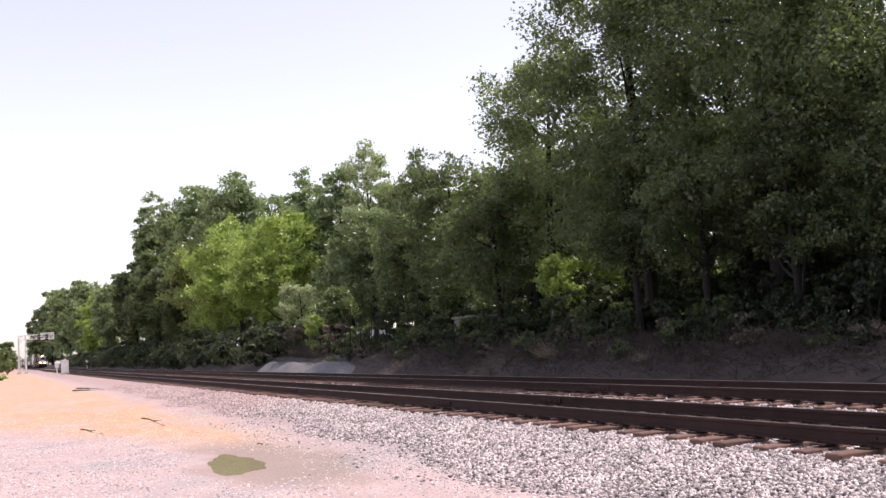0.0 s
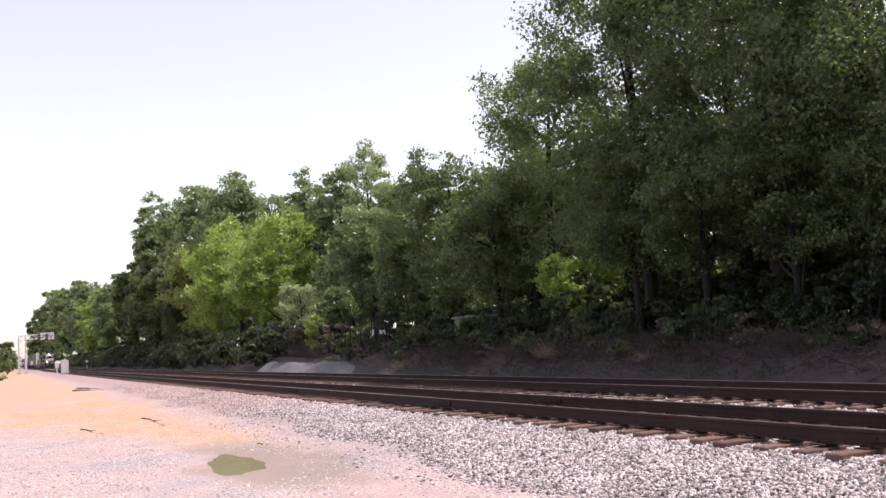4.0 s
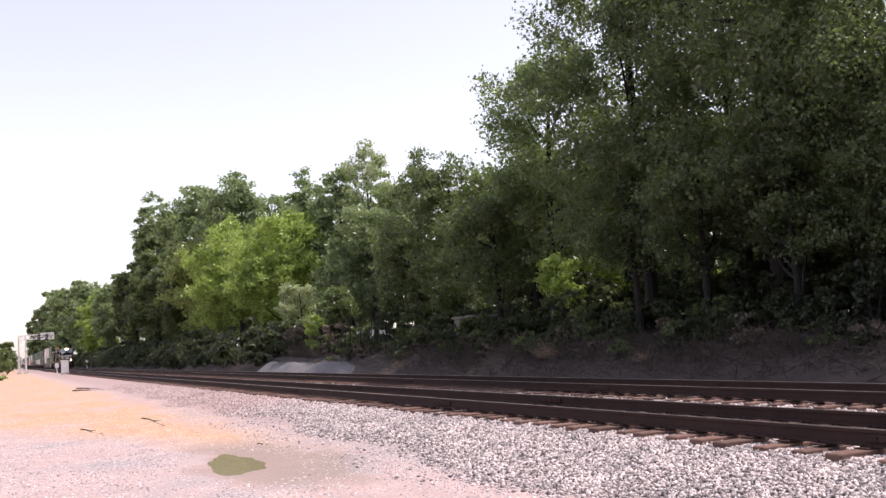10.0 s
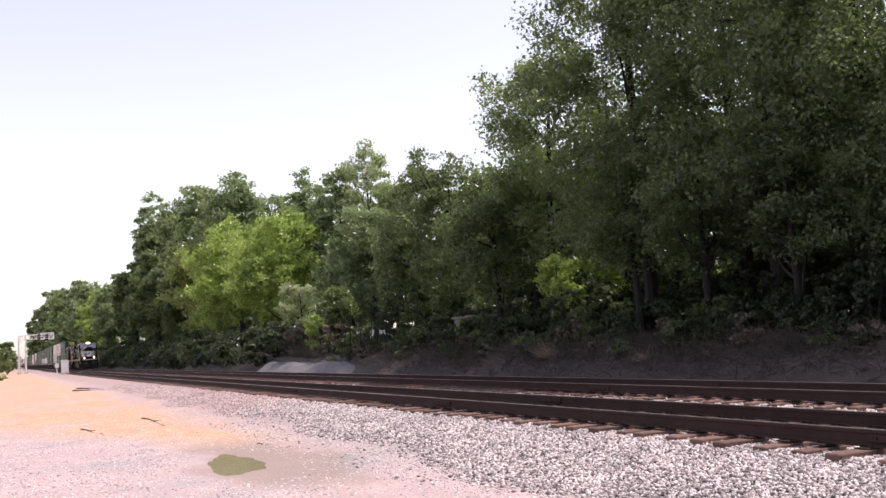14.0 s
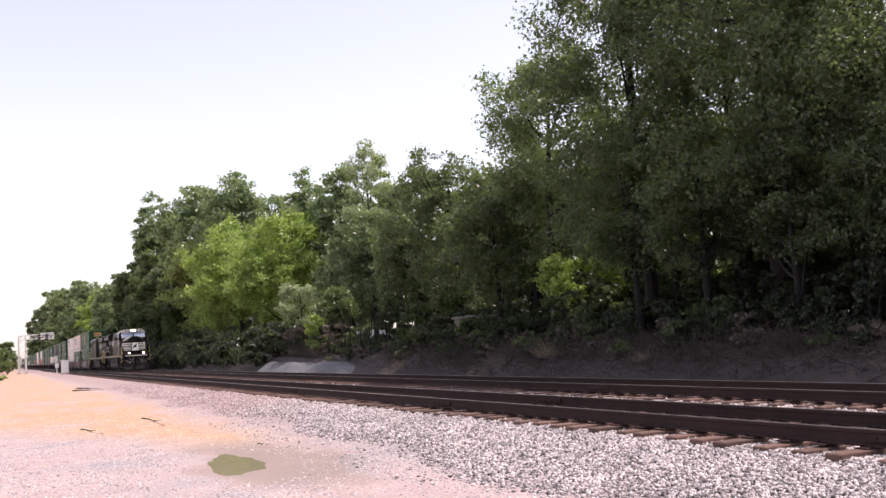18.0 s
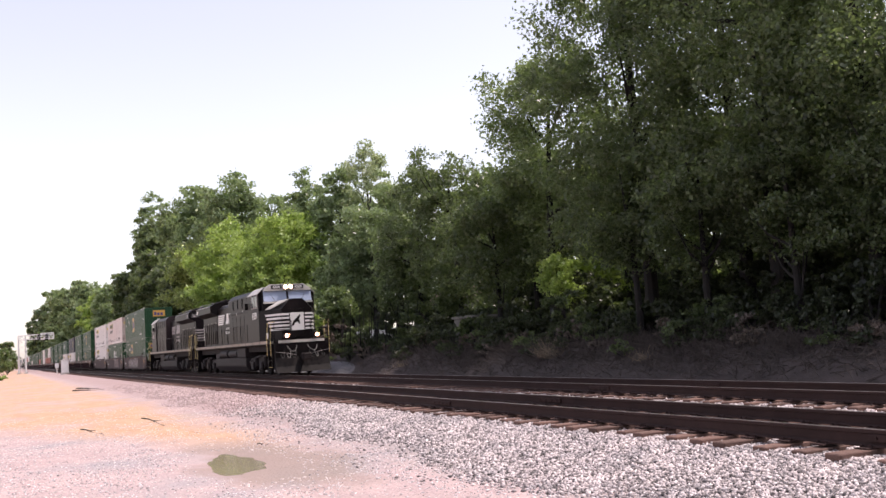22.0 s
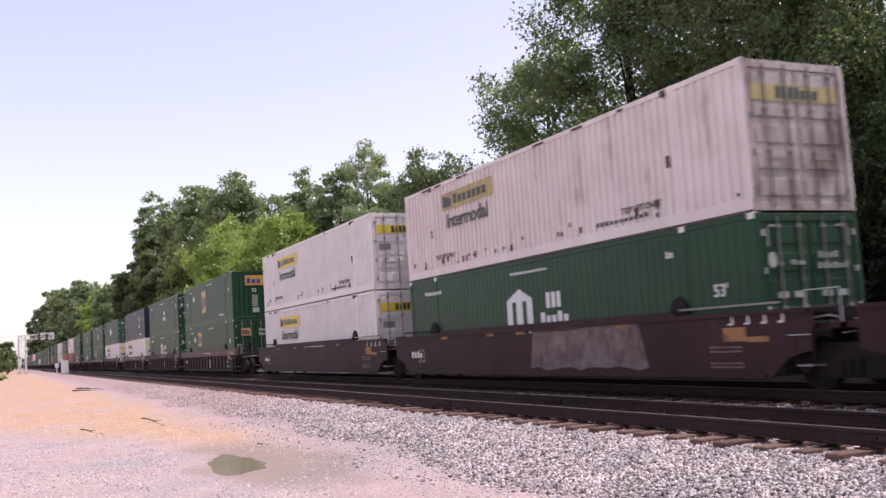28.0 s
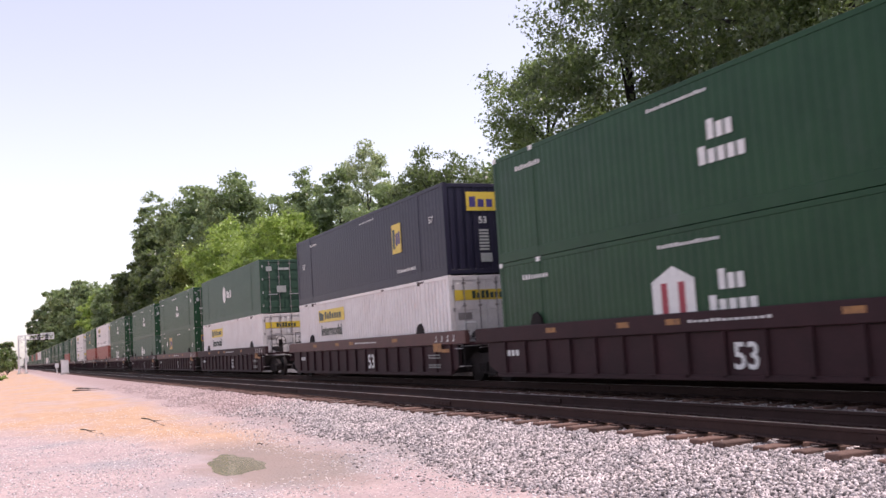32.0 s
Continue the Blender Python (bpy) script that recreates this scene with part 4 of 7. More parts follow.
def end_wall(ob, leaf):
    """The plain pressed front wall."""
    bm = boxes((-0.05, 0.004, -WID + 0.02, -WID + 0.15, 0.02, TALL - 0.02), (-0.05, 0.004, WID - 0.15, WID - 0.02, 0.02, TALL - 0.02),
               (-0.05, 0.004, -WID + 0.15, WID - 0.15, TALL - 0.14, TALL - 0.02), (-0.05, 0.004, -WID + 0.15, WID - 0.15, 0.02, 0.16), bevel=0.006)
    for k in range(8):
        y = -WID + 0.19 + k * 0.28
        box(bm, -0.05, -0.012, y, y + 0.17, 0.16, TALL - 0.14, bevel=0.01)
    part("front_wall", bm, leaf, ob)


def castings(ob, material):
    for x in (-LEN + 0.001, -LEN + 1.98, -2.14, -0.181):
        bm = boxes((x, x + 0.18, -WID - 0.006, -WID + 0.1, TALL - 0.115, TALL + 0.004))
        part("corner_casting", bm, material, ob)


MARK_Y = -WID - 0.004


def container(style, doors, label, seed):
    rng = random.Random(seed)
    leaf = M[{"white": "box_white_old" if seed == 4 else "box_white", "hub": "box_green", "emp": "box_green", "navy": "box_navy", "faded": "box_green_grey", "red": "box_red"}[style]]
    ob = thing("shipping_container", label, "container", "containers on the train")
    part("body", box_shell(0.055 if style == "white" else 0.006), leaf, ob)
    castings(ob, M["decal_white"] if style in ("hub", "emp") else leaf)
    dark, white = M["decal_dark"], M["decal_white"]
    if doors:
        end_doors(ob, (M["door_old"] if seed == 4 else M["door_white"]) if style == "white" else leaf, style != "white", rng)
    else:
        end_wall(ob, leaf)
    small = bmesh.new()
    if style == "white":
        p = part("yellow_panel", boxes((-13.25, -9.9, MARK_Y - 0.004, MARK_Y, 1.98, 2.5)), M["panel_faded"] if seed == 4 else M["panel_yellow"], ob, "yellow company panel with dark signs")
        bm = bar_word(bmesh.new(), -12.4, -10.2, 2.1, 2.4, MARK_Y - 0.006, 7, rng)
        prism(bm, [(-13.15, 2.06), (-12.6, 2.06), (-12.55, 2.3), (-13.15, 2.44)], MARK_Y - 0.011, MARK_Y - 0.006)
        part("company_sign", bm, dark, p)
        lettering("word", "Intermodal", 0.62, at_side(-11.6, MARK_Y - 0.004, 1.42), dark, ob, "dark green word on the white side")
        for x in (-13.2, -3.3):
            lettering("lifting_note", "TOP LIFT ONLY", 0.2, at_side(x, MARK_Y - 0.004, 0.52), M["scuff"], ob, "small dark stencilled note")
        bar_word(small, -5.0, -3.0, 0.36, 0.46, MARK_Y, 11, rng, 0.4)
        part("small_marks", small, dark, ob)
        if doors:
            p = part("end_panel", boxes((0.006, 0.01, -1.1, 1.05, 2.1, 2.42)), M["panel_faded"] if seed == 4 else M["panel_yellow"], ob)
            part("company_sign", bar_word_end(bmesh.new(), -0.5, 0.6, 2.15, 2.38, 0.012, 7, rng), dark, p)
            if seed != 4:
                part("notice_plate", boxes((0.004, 0.009, -1.02, -0.55, 1.5, 1.72)), M["lock_bar"], ob)
                part("notice_plate", boxes((0.004, 0.009, 0.62, 0.9, 0.75, 1.2)), M["panel_yellow"], ob, "small yellow notice plate")
                part("notice_plate", boxes((0.004, 0.009, 0.24, 0.42, 0.85, 1.08)), M["scuff"], ob)
        # scrapes along the foot, at the old lifting points and under the top rail
        r2 = random.Random(seed + 40)
        for k in range(26 if seed == 4 else 14):
            x = r2.uniform(-15.9, -0.3)
            z = 0.3 + 0.25 * r2.random() ** 2
            part("scuff_mark", boxes((x, x + 0.05 + 0.04 * r2.random(), MARK_Y - 0.003, MARK_Y + 0.02, z, z + r2.uniform(0.05, 0.2))), M["scuff"], ob)
        for k in range(10 if seed == 4 else 5):
            x = r2.uniform(-15.9, -0.3)
            part("scuff_mark", boxes((x, x + r2.uniform(0.1, 0.5), MARK_Y - 0.004, MARK_Y, TALL - 0.1, TALL - 0.04)), M["scuff"], ob)
        for x in (-14.15, -2.35):
            part("lifting_lock", boxes((x, x + 0.16, MARK_Y - 0.03, MARK_Y + 0.02, TALL - 0.16, TALL - 0.03), bevel=0.01), M["scuff"], ob, "rusty dark lifting fitting")
            part("lifting_lock", boxes((x, x + 0.1, MARK_Y - 0.003, MARK_Y + 0.02, 1.25, 1.5)), M["scuff"], ob)
        # thin dark strip along the whole lower edge
        part("foot_edge", boxes((-LEN, 0, MARK_Y - 0.003, MARK_Y, 0.0, 0.045)), M["scuff"], ob, "dark lower edge")
    elif style == "hub":
        if seed % 2 == 0:
            bm = bmesh.new()
            prism(bm, [(-9.5, 1.1), (-8.15, 1.1), (-8.15, 1.85), (-8.8, 2.14), (-9.5, 1.85)], MARK_Y - 0.005, MARK_Y)
            p = part("house_sign", bm, white, ob, "white house-shaped company sign")
            part("sign_bars", boxes((-9.2, -9.0, MARK_Y - 0.01, MARK_Y - 0.005, 1.16, 1.8), (-8.65, -8.45, MARK_Y - 0.01, MARK_Y - 0.005, 1.16, 1.8)), M["decal_red"] if seed % 4 == 0 else M["box_green"], p)
            x = -7.75
        else:
            x = -7.7
        bm = bar_word(bmesh.new(), x + 0.3, x + 1.05, 1.56, 1.95, MARK_Y, 3, rng)
        bar_word(bm, x, x + 1.35, 1.1, 1.46, MARK_Y, 5, rng)
        part("company_sign", bm, white, ob)
        lettering("length_mark", "53'", 0.34, at_side(-1.05, MARK_Y, 1.42 if seed % 2 == 0 else 1.9), white, ob)
        bar_word(small, -14.9, -13.6, 2.35, 2.48, MARK_Y, 9, rng, 0.4)
        bar_word(small, -9.2, -7.3, 2.52, 2.6, MARK_Y, 16, rng, 0.4)
        bar_word(small, -2.6, -2.35, 2.3, 2.45, MARK_Y, 3, rng, 0.4)
        part("small_marks", small, white, ob)
        if doors:
            bm = bar_word_end(bmesh.new(), 0.15, 0.68, 2.02, 2.15, 0.05, 4, rng, 0.5)
            bar_word_end(bm, 0.12, 0.92, 1.82, 1.94, 0.05, 6, rng, 0.5)
            bar_word_end(bm, -0.55, -0.2, 1.9, 2.0, 0.05, 5, rng, 0.5)
            for y in (-1.05, 0.98):
                box(bm, 0.006, 0.011, y, y + 0.03, 2.25, 2.6)
            for y in (-0.98, 0.7):
                box(bm, 0.006, 0.011, y, y + 0.24, 2.62, 2.66)
            for y in (-0.9, -0.5, 0.2, 0.6):
                box(bm, 0.006, 0.011, y, y + 0.25, 1.3, 1.42)
            part("end_marks", bm, M["mark_grey"], ob)
            bm = bmesh.new()
            prism_x(bm, [(-1.0 + 0.11 * math.cos(a), 2.0 + 0.15 * math.sin(a)) for a in np.linspace(0, math.tau, 11)[:-1]], 0.048, 0.053)
            part("end_sign", bm, M["mark_grey"], ob)
    elif style in ("emp", "navy"):
        if style == "navy":
            sx, sz = (-4.36, -3.54), (1.1, 2.12)
        elif seed % 2:
            sx, sz = (-9.6, -8.1), (0.85, 2.3)
        else:
            sx, sz = (-11.4, -10.0), (1.52, 2.45)
        p = part("square_sign", boxes((sx[0], sx[1], MARK_Y - 0.004, MARK_Y, sz[0], sz[1])), M["panel_orange"] if style == "emp" else M["panel_yellow"], ob, "yellow square company sign")
        w, h = sx[1] - sx[0], sz[1] - sz[0]
        yy = (MARK_Y - 0.009, MARK_Y - 0.004)
        part("sign_bars", boxes((sx[0] + 0.08 * w, sx[0] + 0.34 * w, *yy, sz[0] + 0.16 * h, sz[0] + 0.82 * h)), dark, p)
        part("sign_blocks", boxes((sx[0] + 0.42 * w, sx[0] + 0.64 * w, *yy, sz[0] + 0.25 * h, sz[0] + 0.68 * h), (sx[0] + 0.7 * w, sx[0] + 0.9 * w, *yy, sz[0] + 0.3 * h, sz[0] + 0.72 * h)), M["decal_blue"], p)
        if style == "emp":
            bm = bmesh.new()
            dx, dz = (-12.5, 1.98)
            prism(bm, [(dx, dz - 0.24), (dx + 0.3, dz), (dx, dz + 0.24), (dx - 0.3, dz)], MARK_Y - 0.005, MARK_Y)
            part("hazard_diamond", bm, white, ob, "white diamond placard")
        lettering("length_mark", "53'", 0.34, at_side(-15.1 if seed % 2 else -1.05, MARK_Y, 1.55), white, ob)
        lettering("length_mark", "53'", 0.3, at_side(-1.0 if seed % 2 else -15.0, MARK_Y, 1.75), white, ob)
        bar_word(small, -14.0, -13.1, 2.45, 2.56, MARK_Y, 7, rng, 0.5)
        bar_word(small, -7.6, -6.0, 2.58, 2.635, MARK_Y, 18, rng, 0.5)
        bar_word(small, -4.0, -2.4, 0.4, 0.53, MARK_Y, 11, rng, 0.4)
        part("small_marks", small, white, ob)
        if doors:
            p = part("end_panel", boxes((0.046, 0.05, -0.85, -0.3, 1.9, 2.35)), M["panel_orange"], ob)
            part("sign_blocks", bar_word_end(bmesh.new(), -0.8, -0.35, 1.98, 2.25, 0.052, 3, rng), M["decal_blue"], p)
            bm = bar_word_end(bmesh.new(), 0.2, 0.8, 2.15, 2.32, 0.048, 4, rng)
            bar_word_end(bm, 0.2, 0.95, 1.9, 2.05, 0.048, 6, rng)
            part("end_marks", bm, M["mark_grey"], ob)
        else:
            p = part("end_panel", boxes((0.005, 0.01, -0.5, 0.62, 2.0, 2.6)), M["panel_orange"] if style == "emp" else M["panel_yellow"], ob)
            part("sign_blocks", bar_word_end(bmesh.new(), -0.4, 0.5, 2.12, 2.45, 0.012, 3, rng), M["decal_blue"], p)
            lettering("length_mark", "53", 0.3, at_front(0.06, 0.008, 1.6), white, ob)
            bm = bmesh.new()
            for k in range(7):
                box(bm, 0.005, 0.01, -0.12, 0.22, 0.75 + k * 0.1, 0.81 + k * 0.1)
            box(bm, 0.005, 0.01, -0.1, 0.3, 0.38, 0.66)
            part("end_marks", bm, M["mark_grey"], ob)
    elif style == "faded":
        bm = bmesh.new()
        prism(bm, [(-9.0 + 0.45 * math.cos(a), 1.6 + 0.5 * math.sin(a)) for a in np.linspace(0, math.tau, 9)[:-1]], MARK_Y - 0.005, MARK_Y)
        bar_word(bm, -8.3, -7.0, 1.35, 1.8, MARK_Y, 3, rng)
        part("company_sign", bm, white, ob)
        bm = boxes((0.05, 0.055, -0.95, -0.65, 2.25, 2.5), (0.05, 0.055, -0.4, 0.1, 1.1, 1.45), (0.05, 0.055, -0.3, 0.3, 2.3, 2.42))
        part("end_marks", bm, M["mark_grey"], ob)
    return ob


def wheelset_mesh(r, tread=1.435):
    bm = bmesh.new()
    rod(bm, (0, -0.95, 0), (0, 0.95, 0), 0.085, 8)
    for s in (-1, 1):
        y = s * tread / 2
        rod(bm, (0, y, 0), (0, y + s * 0.03, 0), r + 0.028, 20)
        rod(bm, (0, y + s * 0.03, 0), (0, y + s * 0.13, 0), r, 20, r - 0.006)
        rod(bm, (0, y + s * 0.131, 0), (0, y + s * 0.15, 0), r * 0.42, 12, r * 0.3)
        for k in range(4):
            a = k * math.tau / 4 + 0.4
            box(bm, math.cos(a) * r * 0.62 - 0.045, math.cos(a) * r * 0.62 + 0.045, min(y + s * 0.1295, y + s * 0.138), max(y + s * 0.1295, y + s * 0.138),
                math.sin(a) * r * 0.62 - 0.045, math.sin(a) * r * 0.62 + 0.045)
    return bm


ROLLERS = []    # (wheelset, place on its thing, radius)


def freight_truck(ob, x, wheel_me):
    """A two-axle truck: side frames, bolster, springs and wheelsets."""
    t = part("bolster", boxes((x - 0.2, x + 0.2, -1.0, 1.0, 0.42, 0.66), bevel=0.03), M["grime"], ob)
    for s in (-1, 1):
        bm = bmesh.new()
        y0, y1 = sorted((s * 0.92, s * 1.08))
        prism(bm, [(x - 1.15, 0.36), (x - 0.95, 0.36), (x - 0.6, 0.24), (x + 0.6, 0.24), (x + 0.95, 0.36), (x + 1.15, 0.36), (x + 1.15, 0.6), (x + 0.5, 0.84), (x - 0.5, 0.84), (x - 1.15, 0.6)], y0, y1)
        part("side_frame", bm, M["grime"], t)
        bm = bmesh.new()
        for k in (-0.18, 0.0, 0.18):
            rod(bm, (x + k, s * 1.1, 0.3), (x + k, s * 1.1, 0.56), 0.07, 8)
        part("spring", bm, M["grime"], t)
        for k in (-0.89, 0.89):
            bm = bmesh.new()
            rod(bm, (x + k, s * 1.02, 0.46), (x + k, s * 1.18, 0.46), 0.13, 10)
            part("axle_box", bm, M["grime"], t)
    for k in (-0.89, 0.89):
        w = part("wheelset", wheel_me, M["grime"], ob)
        w.matrix_basis = pose(x + k, 0, 0.46)
        ROLLERS.append((w, (x + k, 0, 0.46), 0.46))


M["worn_pale"] = mat("pale_worn_paint", (0.22, 0.165, 0.16), 0.7, vary=0.5, scale=2.2, fine=14, bump=0.05, second=(0.12, 0.07, 0.07), spread=0.35, stain=((0.085, 0.042, 0.045), 0.5, 2.6, 0.8))
M["panel_faded"] = mat("faded_yellow", (0.5, 0.4, 0.16), 0.6, vary=0.3, scale=3, fine=20, bump=0.03, stain=((0.25, 0.19, 0.13), 0.5, 3.0, 0.5))
M["orange_worn"] = mat("worn_orange_mark", (0.42, 0.2, 0.07), 0.65, vary=0.4, scale=4, fine=20, bump=0.03, stain=((0.09, 0.045, 0.04), 0.5, 6.0, 1.0))
M["sprayed"] = mat("worn_spray_paint", (0.42, 0.38, 0.37), 0.7, vary=0.5, scale=5, fine=25, bump=0.05, second=(0.16, 0.09, 0.085), spread=0.3)
CAR_WHEELS = bpy.data.meshes.new("wheelset")
_bm = wheelset_mesh(0.46)
_bm.to_mesh(CAR_WHEELS)
_bm.free()


def well_car(ribbed, first, last, label, tag_seed, graffiti=False, low=False):
    """One unit of an articulated well car; the container lies from x = -16.15 to 0."""
    rng = random.Random(tag_seed)
    ob = thing("well_car", label, "railway wagon", "wagons of the train")
    paint = M["brown_dark"] if ribbed else M["brown"]
    for s in (-1, 1):
        y0, y1 = sorted((s * 1.36, s * 1.42))
        bm = bmesh.new()
        if ribbed:
            prism(bm, [(-16.9, 0.5), (-16.2, 0.22), (0.05, 0.22), (0.75, 0.5), (0.75, 1.12), (-16.9, 1.12)], y0, y1)
            side = part("side_sill", bm, paint, ob)
            y2, y3 = sorted((s * 1.34, s * 1.5))
            part("top_chord", boxes((-17.5, 1.35, y2, y3, 1.13, 1.53), bevel=0.02), M["red_paint"] if tag_seed % 2 else paint, ob)
            y4, y5 = sorted((s * 1.42, s * 1.49))
            for k in range(16):
                x = -15.9 + k * 1.07
                part("rib", boxes((x, x + 0.1, y4, y5, 0.24, 1.128)), paint, side)
            part("bottom_chord", boxes((-16.3, 0.2, y4, y5, 0.2, 0.3)), paint, side)
        else:
            prism(bm, [(-16.8, 0.62), (-16.3, 0.24), (0.15, 0.24), (0.65, 0.62), (1.2, 0.75), (1.2, 1.45), (-2.3, 1.47), (-2.45, 1.56), (-13.7, 1.56), (-13.85, 1.47), (-17.35, 1.45), (-17.35, 0.75)], y0, y1)
            side = part("side_sill", bm, paint, ob)
            y4, y5 = sorted((s * 1.42, s * 1.47))
            part("top_chord", boxes((-17.3, 1.15, y4, y5, 1.38, 1.455)), paint, side)
            part("bottom_chord", boxes((-16.2, 0.05, y4, y5, 0.25, 0.33)), paint, side)
    yo = -1.424 if not ribbed else -1.5
    # floor, bulkheads and end platforms
    part("well_floor", boxes((-16.25, 0.1, -1.36, 1.36, 0.26, 0.345)), M["grime"], ob)
    for x in (-16.6, 0.35):
        part("bulkhead", boxes((x, x + 0.1, -1.36, 1.36, 0.3, 1.05)), M["grime"], ob)
    for a, b in ((-17.9, -16.7), (0.55, 1.75)):
        part("end_platform", boxes((a, b, -1.2, 1.2, 1.08, 1.18), (a + 0.05, b - 0.05, -0.3, 0.3, 0.7, 1.08)), paint, ob)
    # container locks on the sill
    for x in (-14.6, -2.6):
        bm = bmesh.new()
        prism(bm, [(x, 1.5), (x + 0.62, 1.5), (x + 0.55, 1.72), (x + 0.35, 1.85), (x + 0.15, 1.78)], -1.36, -1.3)
        part("container_guide", bm, M["grime"], ob)
    if not ribbed:
        part("guide_bar", boxes((-2.2, 0.5, -1.41, -1.36, 1.56, 1.6)), M["lock_bar"], ob)
        part("guide_bar", boxes((-16.6, -13.9, -1.41, -1.36, 1.56, 1.6)), M["grime"], ob)
    bm = bmesh.new()
    for x in ((1.35,) if first else ()) + ((-17.5,) if last else ()):
        for y in (-1.15, 1.15):
            rod(bm, (x, y, 1.18), (x, y, 2.05), 0.014)
        rod(bm, (x, -1.15, 2.05), (x, 1.15, 2.05), 0.014)
        rod(bm, (x, -1.15, 1.6), (x, 1.15, 1.6), 0.014)
    if first or last:
        part("end_railing", bm, M["tank"], ob)
        x = 1.5 if first else -17.65
        bm = bmesh.new()
        ring = [(x, -0.7 + 0.26 * math.cos(a), 1.75 + 0.26 * math.sin(a)) for a in np.linspace(0, math.tau, 15)]
        for a, b in zip(ring, ring[1:]):
            rod(bm, a, b, 0.016, 5)
        for k in range(0, 14, 3):
            rod(bm, (x, -0.7, 1.75), ring[k], 0.011, 4)
        box(bm, x - 0.16, x - 0.02, -0.78, -0.62, 1.35, 1.83)
        part("brake_wheel", bm, M["grime"], ob)
    else:
        bm.free()
    # trucks: one shared between units, one of its own at each outer end
    freight_truck(ob, 1.65 if not first else 1.2, CAR_WHEELS)
    if last:
        freight_truck(ob, -17.35, CAR_WHEELS)
    for x, on in ((2.6, first), (-19.9, last)):
        if on:
            bm = boxes((x - 0.6, x + 1.1, -0.12, 0.12, 0.72, 0.96), bevel=0.03)
            box(bm, x + (0.9 if x > 0 else -0.7), x + (1.3 if x > 0 else -0.3), -0.2, 0.2, 0.68, 1.0, bevel=0.05)
            part("coupler", bm, M["grime"], ob)
            hx = x + 0.2
            part("air_hose", rods([[(hx, 0.3, 0.8), (hx + 0.2, 0.32, 0.5), (hx + 0.5, 0.3, 0.42), (hx + 0.8, 0.2, 0.6)]], 0.03), M["rubber"], ob)
    st = part("step", boxes((0.8, 1.2, yo, yo + 0.25, 0.46, 0.49)), M["lock_bar"], ob)
    part("hanger", boxes((0.8, 0.82, yo, yo + 0.05, 0.46, 1.1)), M["grime"], st)
    part("hanger", boxes((1.18, 1.2, yo, yo + 0.05, 0.46, 1.1)), M["grime"], st)
    # pipes, handholds and brake rigging between the units
    part("handhold", rods([[(0.72, yo + 0.01, 1.0), (0.72, yo - 0.05, 1.0), (1.16, yo - 0.05, 1.0), (1.16, yo + 0.01, 1.0)]], 0.011), M["steel"], ob)
    part("handhold", rods([[(1.0, -1.3, 1.46), (1.0, -1.3, 1.75), (1.75, -1.3, 1.75), (1.75, -1.3, 1.18)]], 0.013), M["steel"], ob, "pale bent handrail")
    part("brake_pipe", rods([[(0.6, -1.05, 1.24), (1.3, -1.1, 1.3), (1.5, -0.9, 1.22), (1.72, -0.95, 1.22)]], 0.022), M["lock_bar"], ob)
    part("uncoupling_lever", rods([[(1.72, -1.25, 1.0), (1.74, -0.6, 1.05), (1.74, -0.2, 0.98)]], 0.013), M["steel"], ob)
    bm = bmesh.new()
    rod(bm, (0.75, -0.85, 1.36), (1.35, -0.85, 1.36), 0.14, 10)
    part("brake_cylinder", bm, M["grime"], ob)
    part("valve_box", boxes((1.42, 1.68, -1.0, -0.65, 1.185, 1.44), bevel=0.02), M["tank"], ob)
    # markings
    w = M["decal_white"]
    bm = bmesh.new()
    bar_word(bm, -16.0, -15.1, 0.75, 0.95, yo - 0.001 if not ribbed else -1.424, 4, rng, 0.35)
    for k in range(4):
        x = 0.55 - k * 0.42
        box(bm, x, x + 0.05, yo - 0.006, yo, 1.22, 1.42)
        box(bm, x - 0.08, x + 0.05, yo - 0.006, yo, 1.22, 1.26)
    bar_word(bm, -8.2, -5.9, 1.32, 1.38, yo, 14, rng, 0.4)
    part("small_marks", bm, w, ob)
    for x in (-13.6, -10.6, -8.9, -4.4):
        part("yellow_mark", boxes((x, x + 0.45, yo - 0.006, yo, 1.3, 1.42)), M["orange_worn"], ob)
    part("orange_mark", boxes((-0.95, -0.35, yo - 0.006, yo, 0.92, 1.18), (-0.35, 0.2, yo - 0.006, yo, 0.9, 1.0)), M["orange_worn"], ob, "worn orange notice on the sill")
    bm = bmesh.new()
    for z, n in ((0.8, 6), (0.72, 7), (0.5, 9), (0.43, 10)):
        bar_word(bm, -1.35, -0.45, z, z + 0.045, yo, n, rng, 0.4)
    part("faint_marks", bm, M["mark_grey"] if ribbed else M["rust_stain"], ob)
    if ribbed:
        lettering("length_mark", "53", 0.7, at_side(-6.75, -1.424, 0.42), w, ob, "white painted length figures")
    else:
        lettering("length_mark", "53", 0.6, at_side(-15.2, yo - 0.002, 0.6), M["rust_stain"], ob, "faded painted length figures")
    if graffiti:
        r2 = random.Random(tag_seed + 7)
        x = -12.7
        while x < -5.5:
            wd = r2.uniform(0.5, 0.9)
            z0, z1 = 0.4 + r2.uniform(-0.06, 0.06), 1.42 + r2.uniform(-0.1, 0.04)
            bm = bmesh.new()
            prism(bm, [(x, z0), (x + 0.22, z0 + 0.05), (x + 0.35, (z0 + z1) / 2), (x + wd, z0), (x + wd + 0.1, z0 + 0.2), (x + wd * 0.8, z1), (x + wd * 0.45, z1 - 0.25), (x + 0.05, z1 - 0.05)], yo - 0.005, yo)
            part("spray_paint", bm, M["sprayed"], ob, "worn white sprayed patch")
            x += wd + 0.12
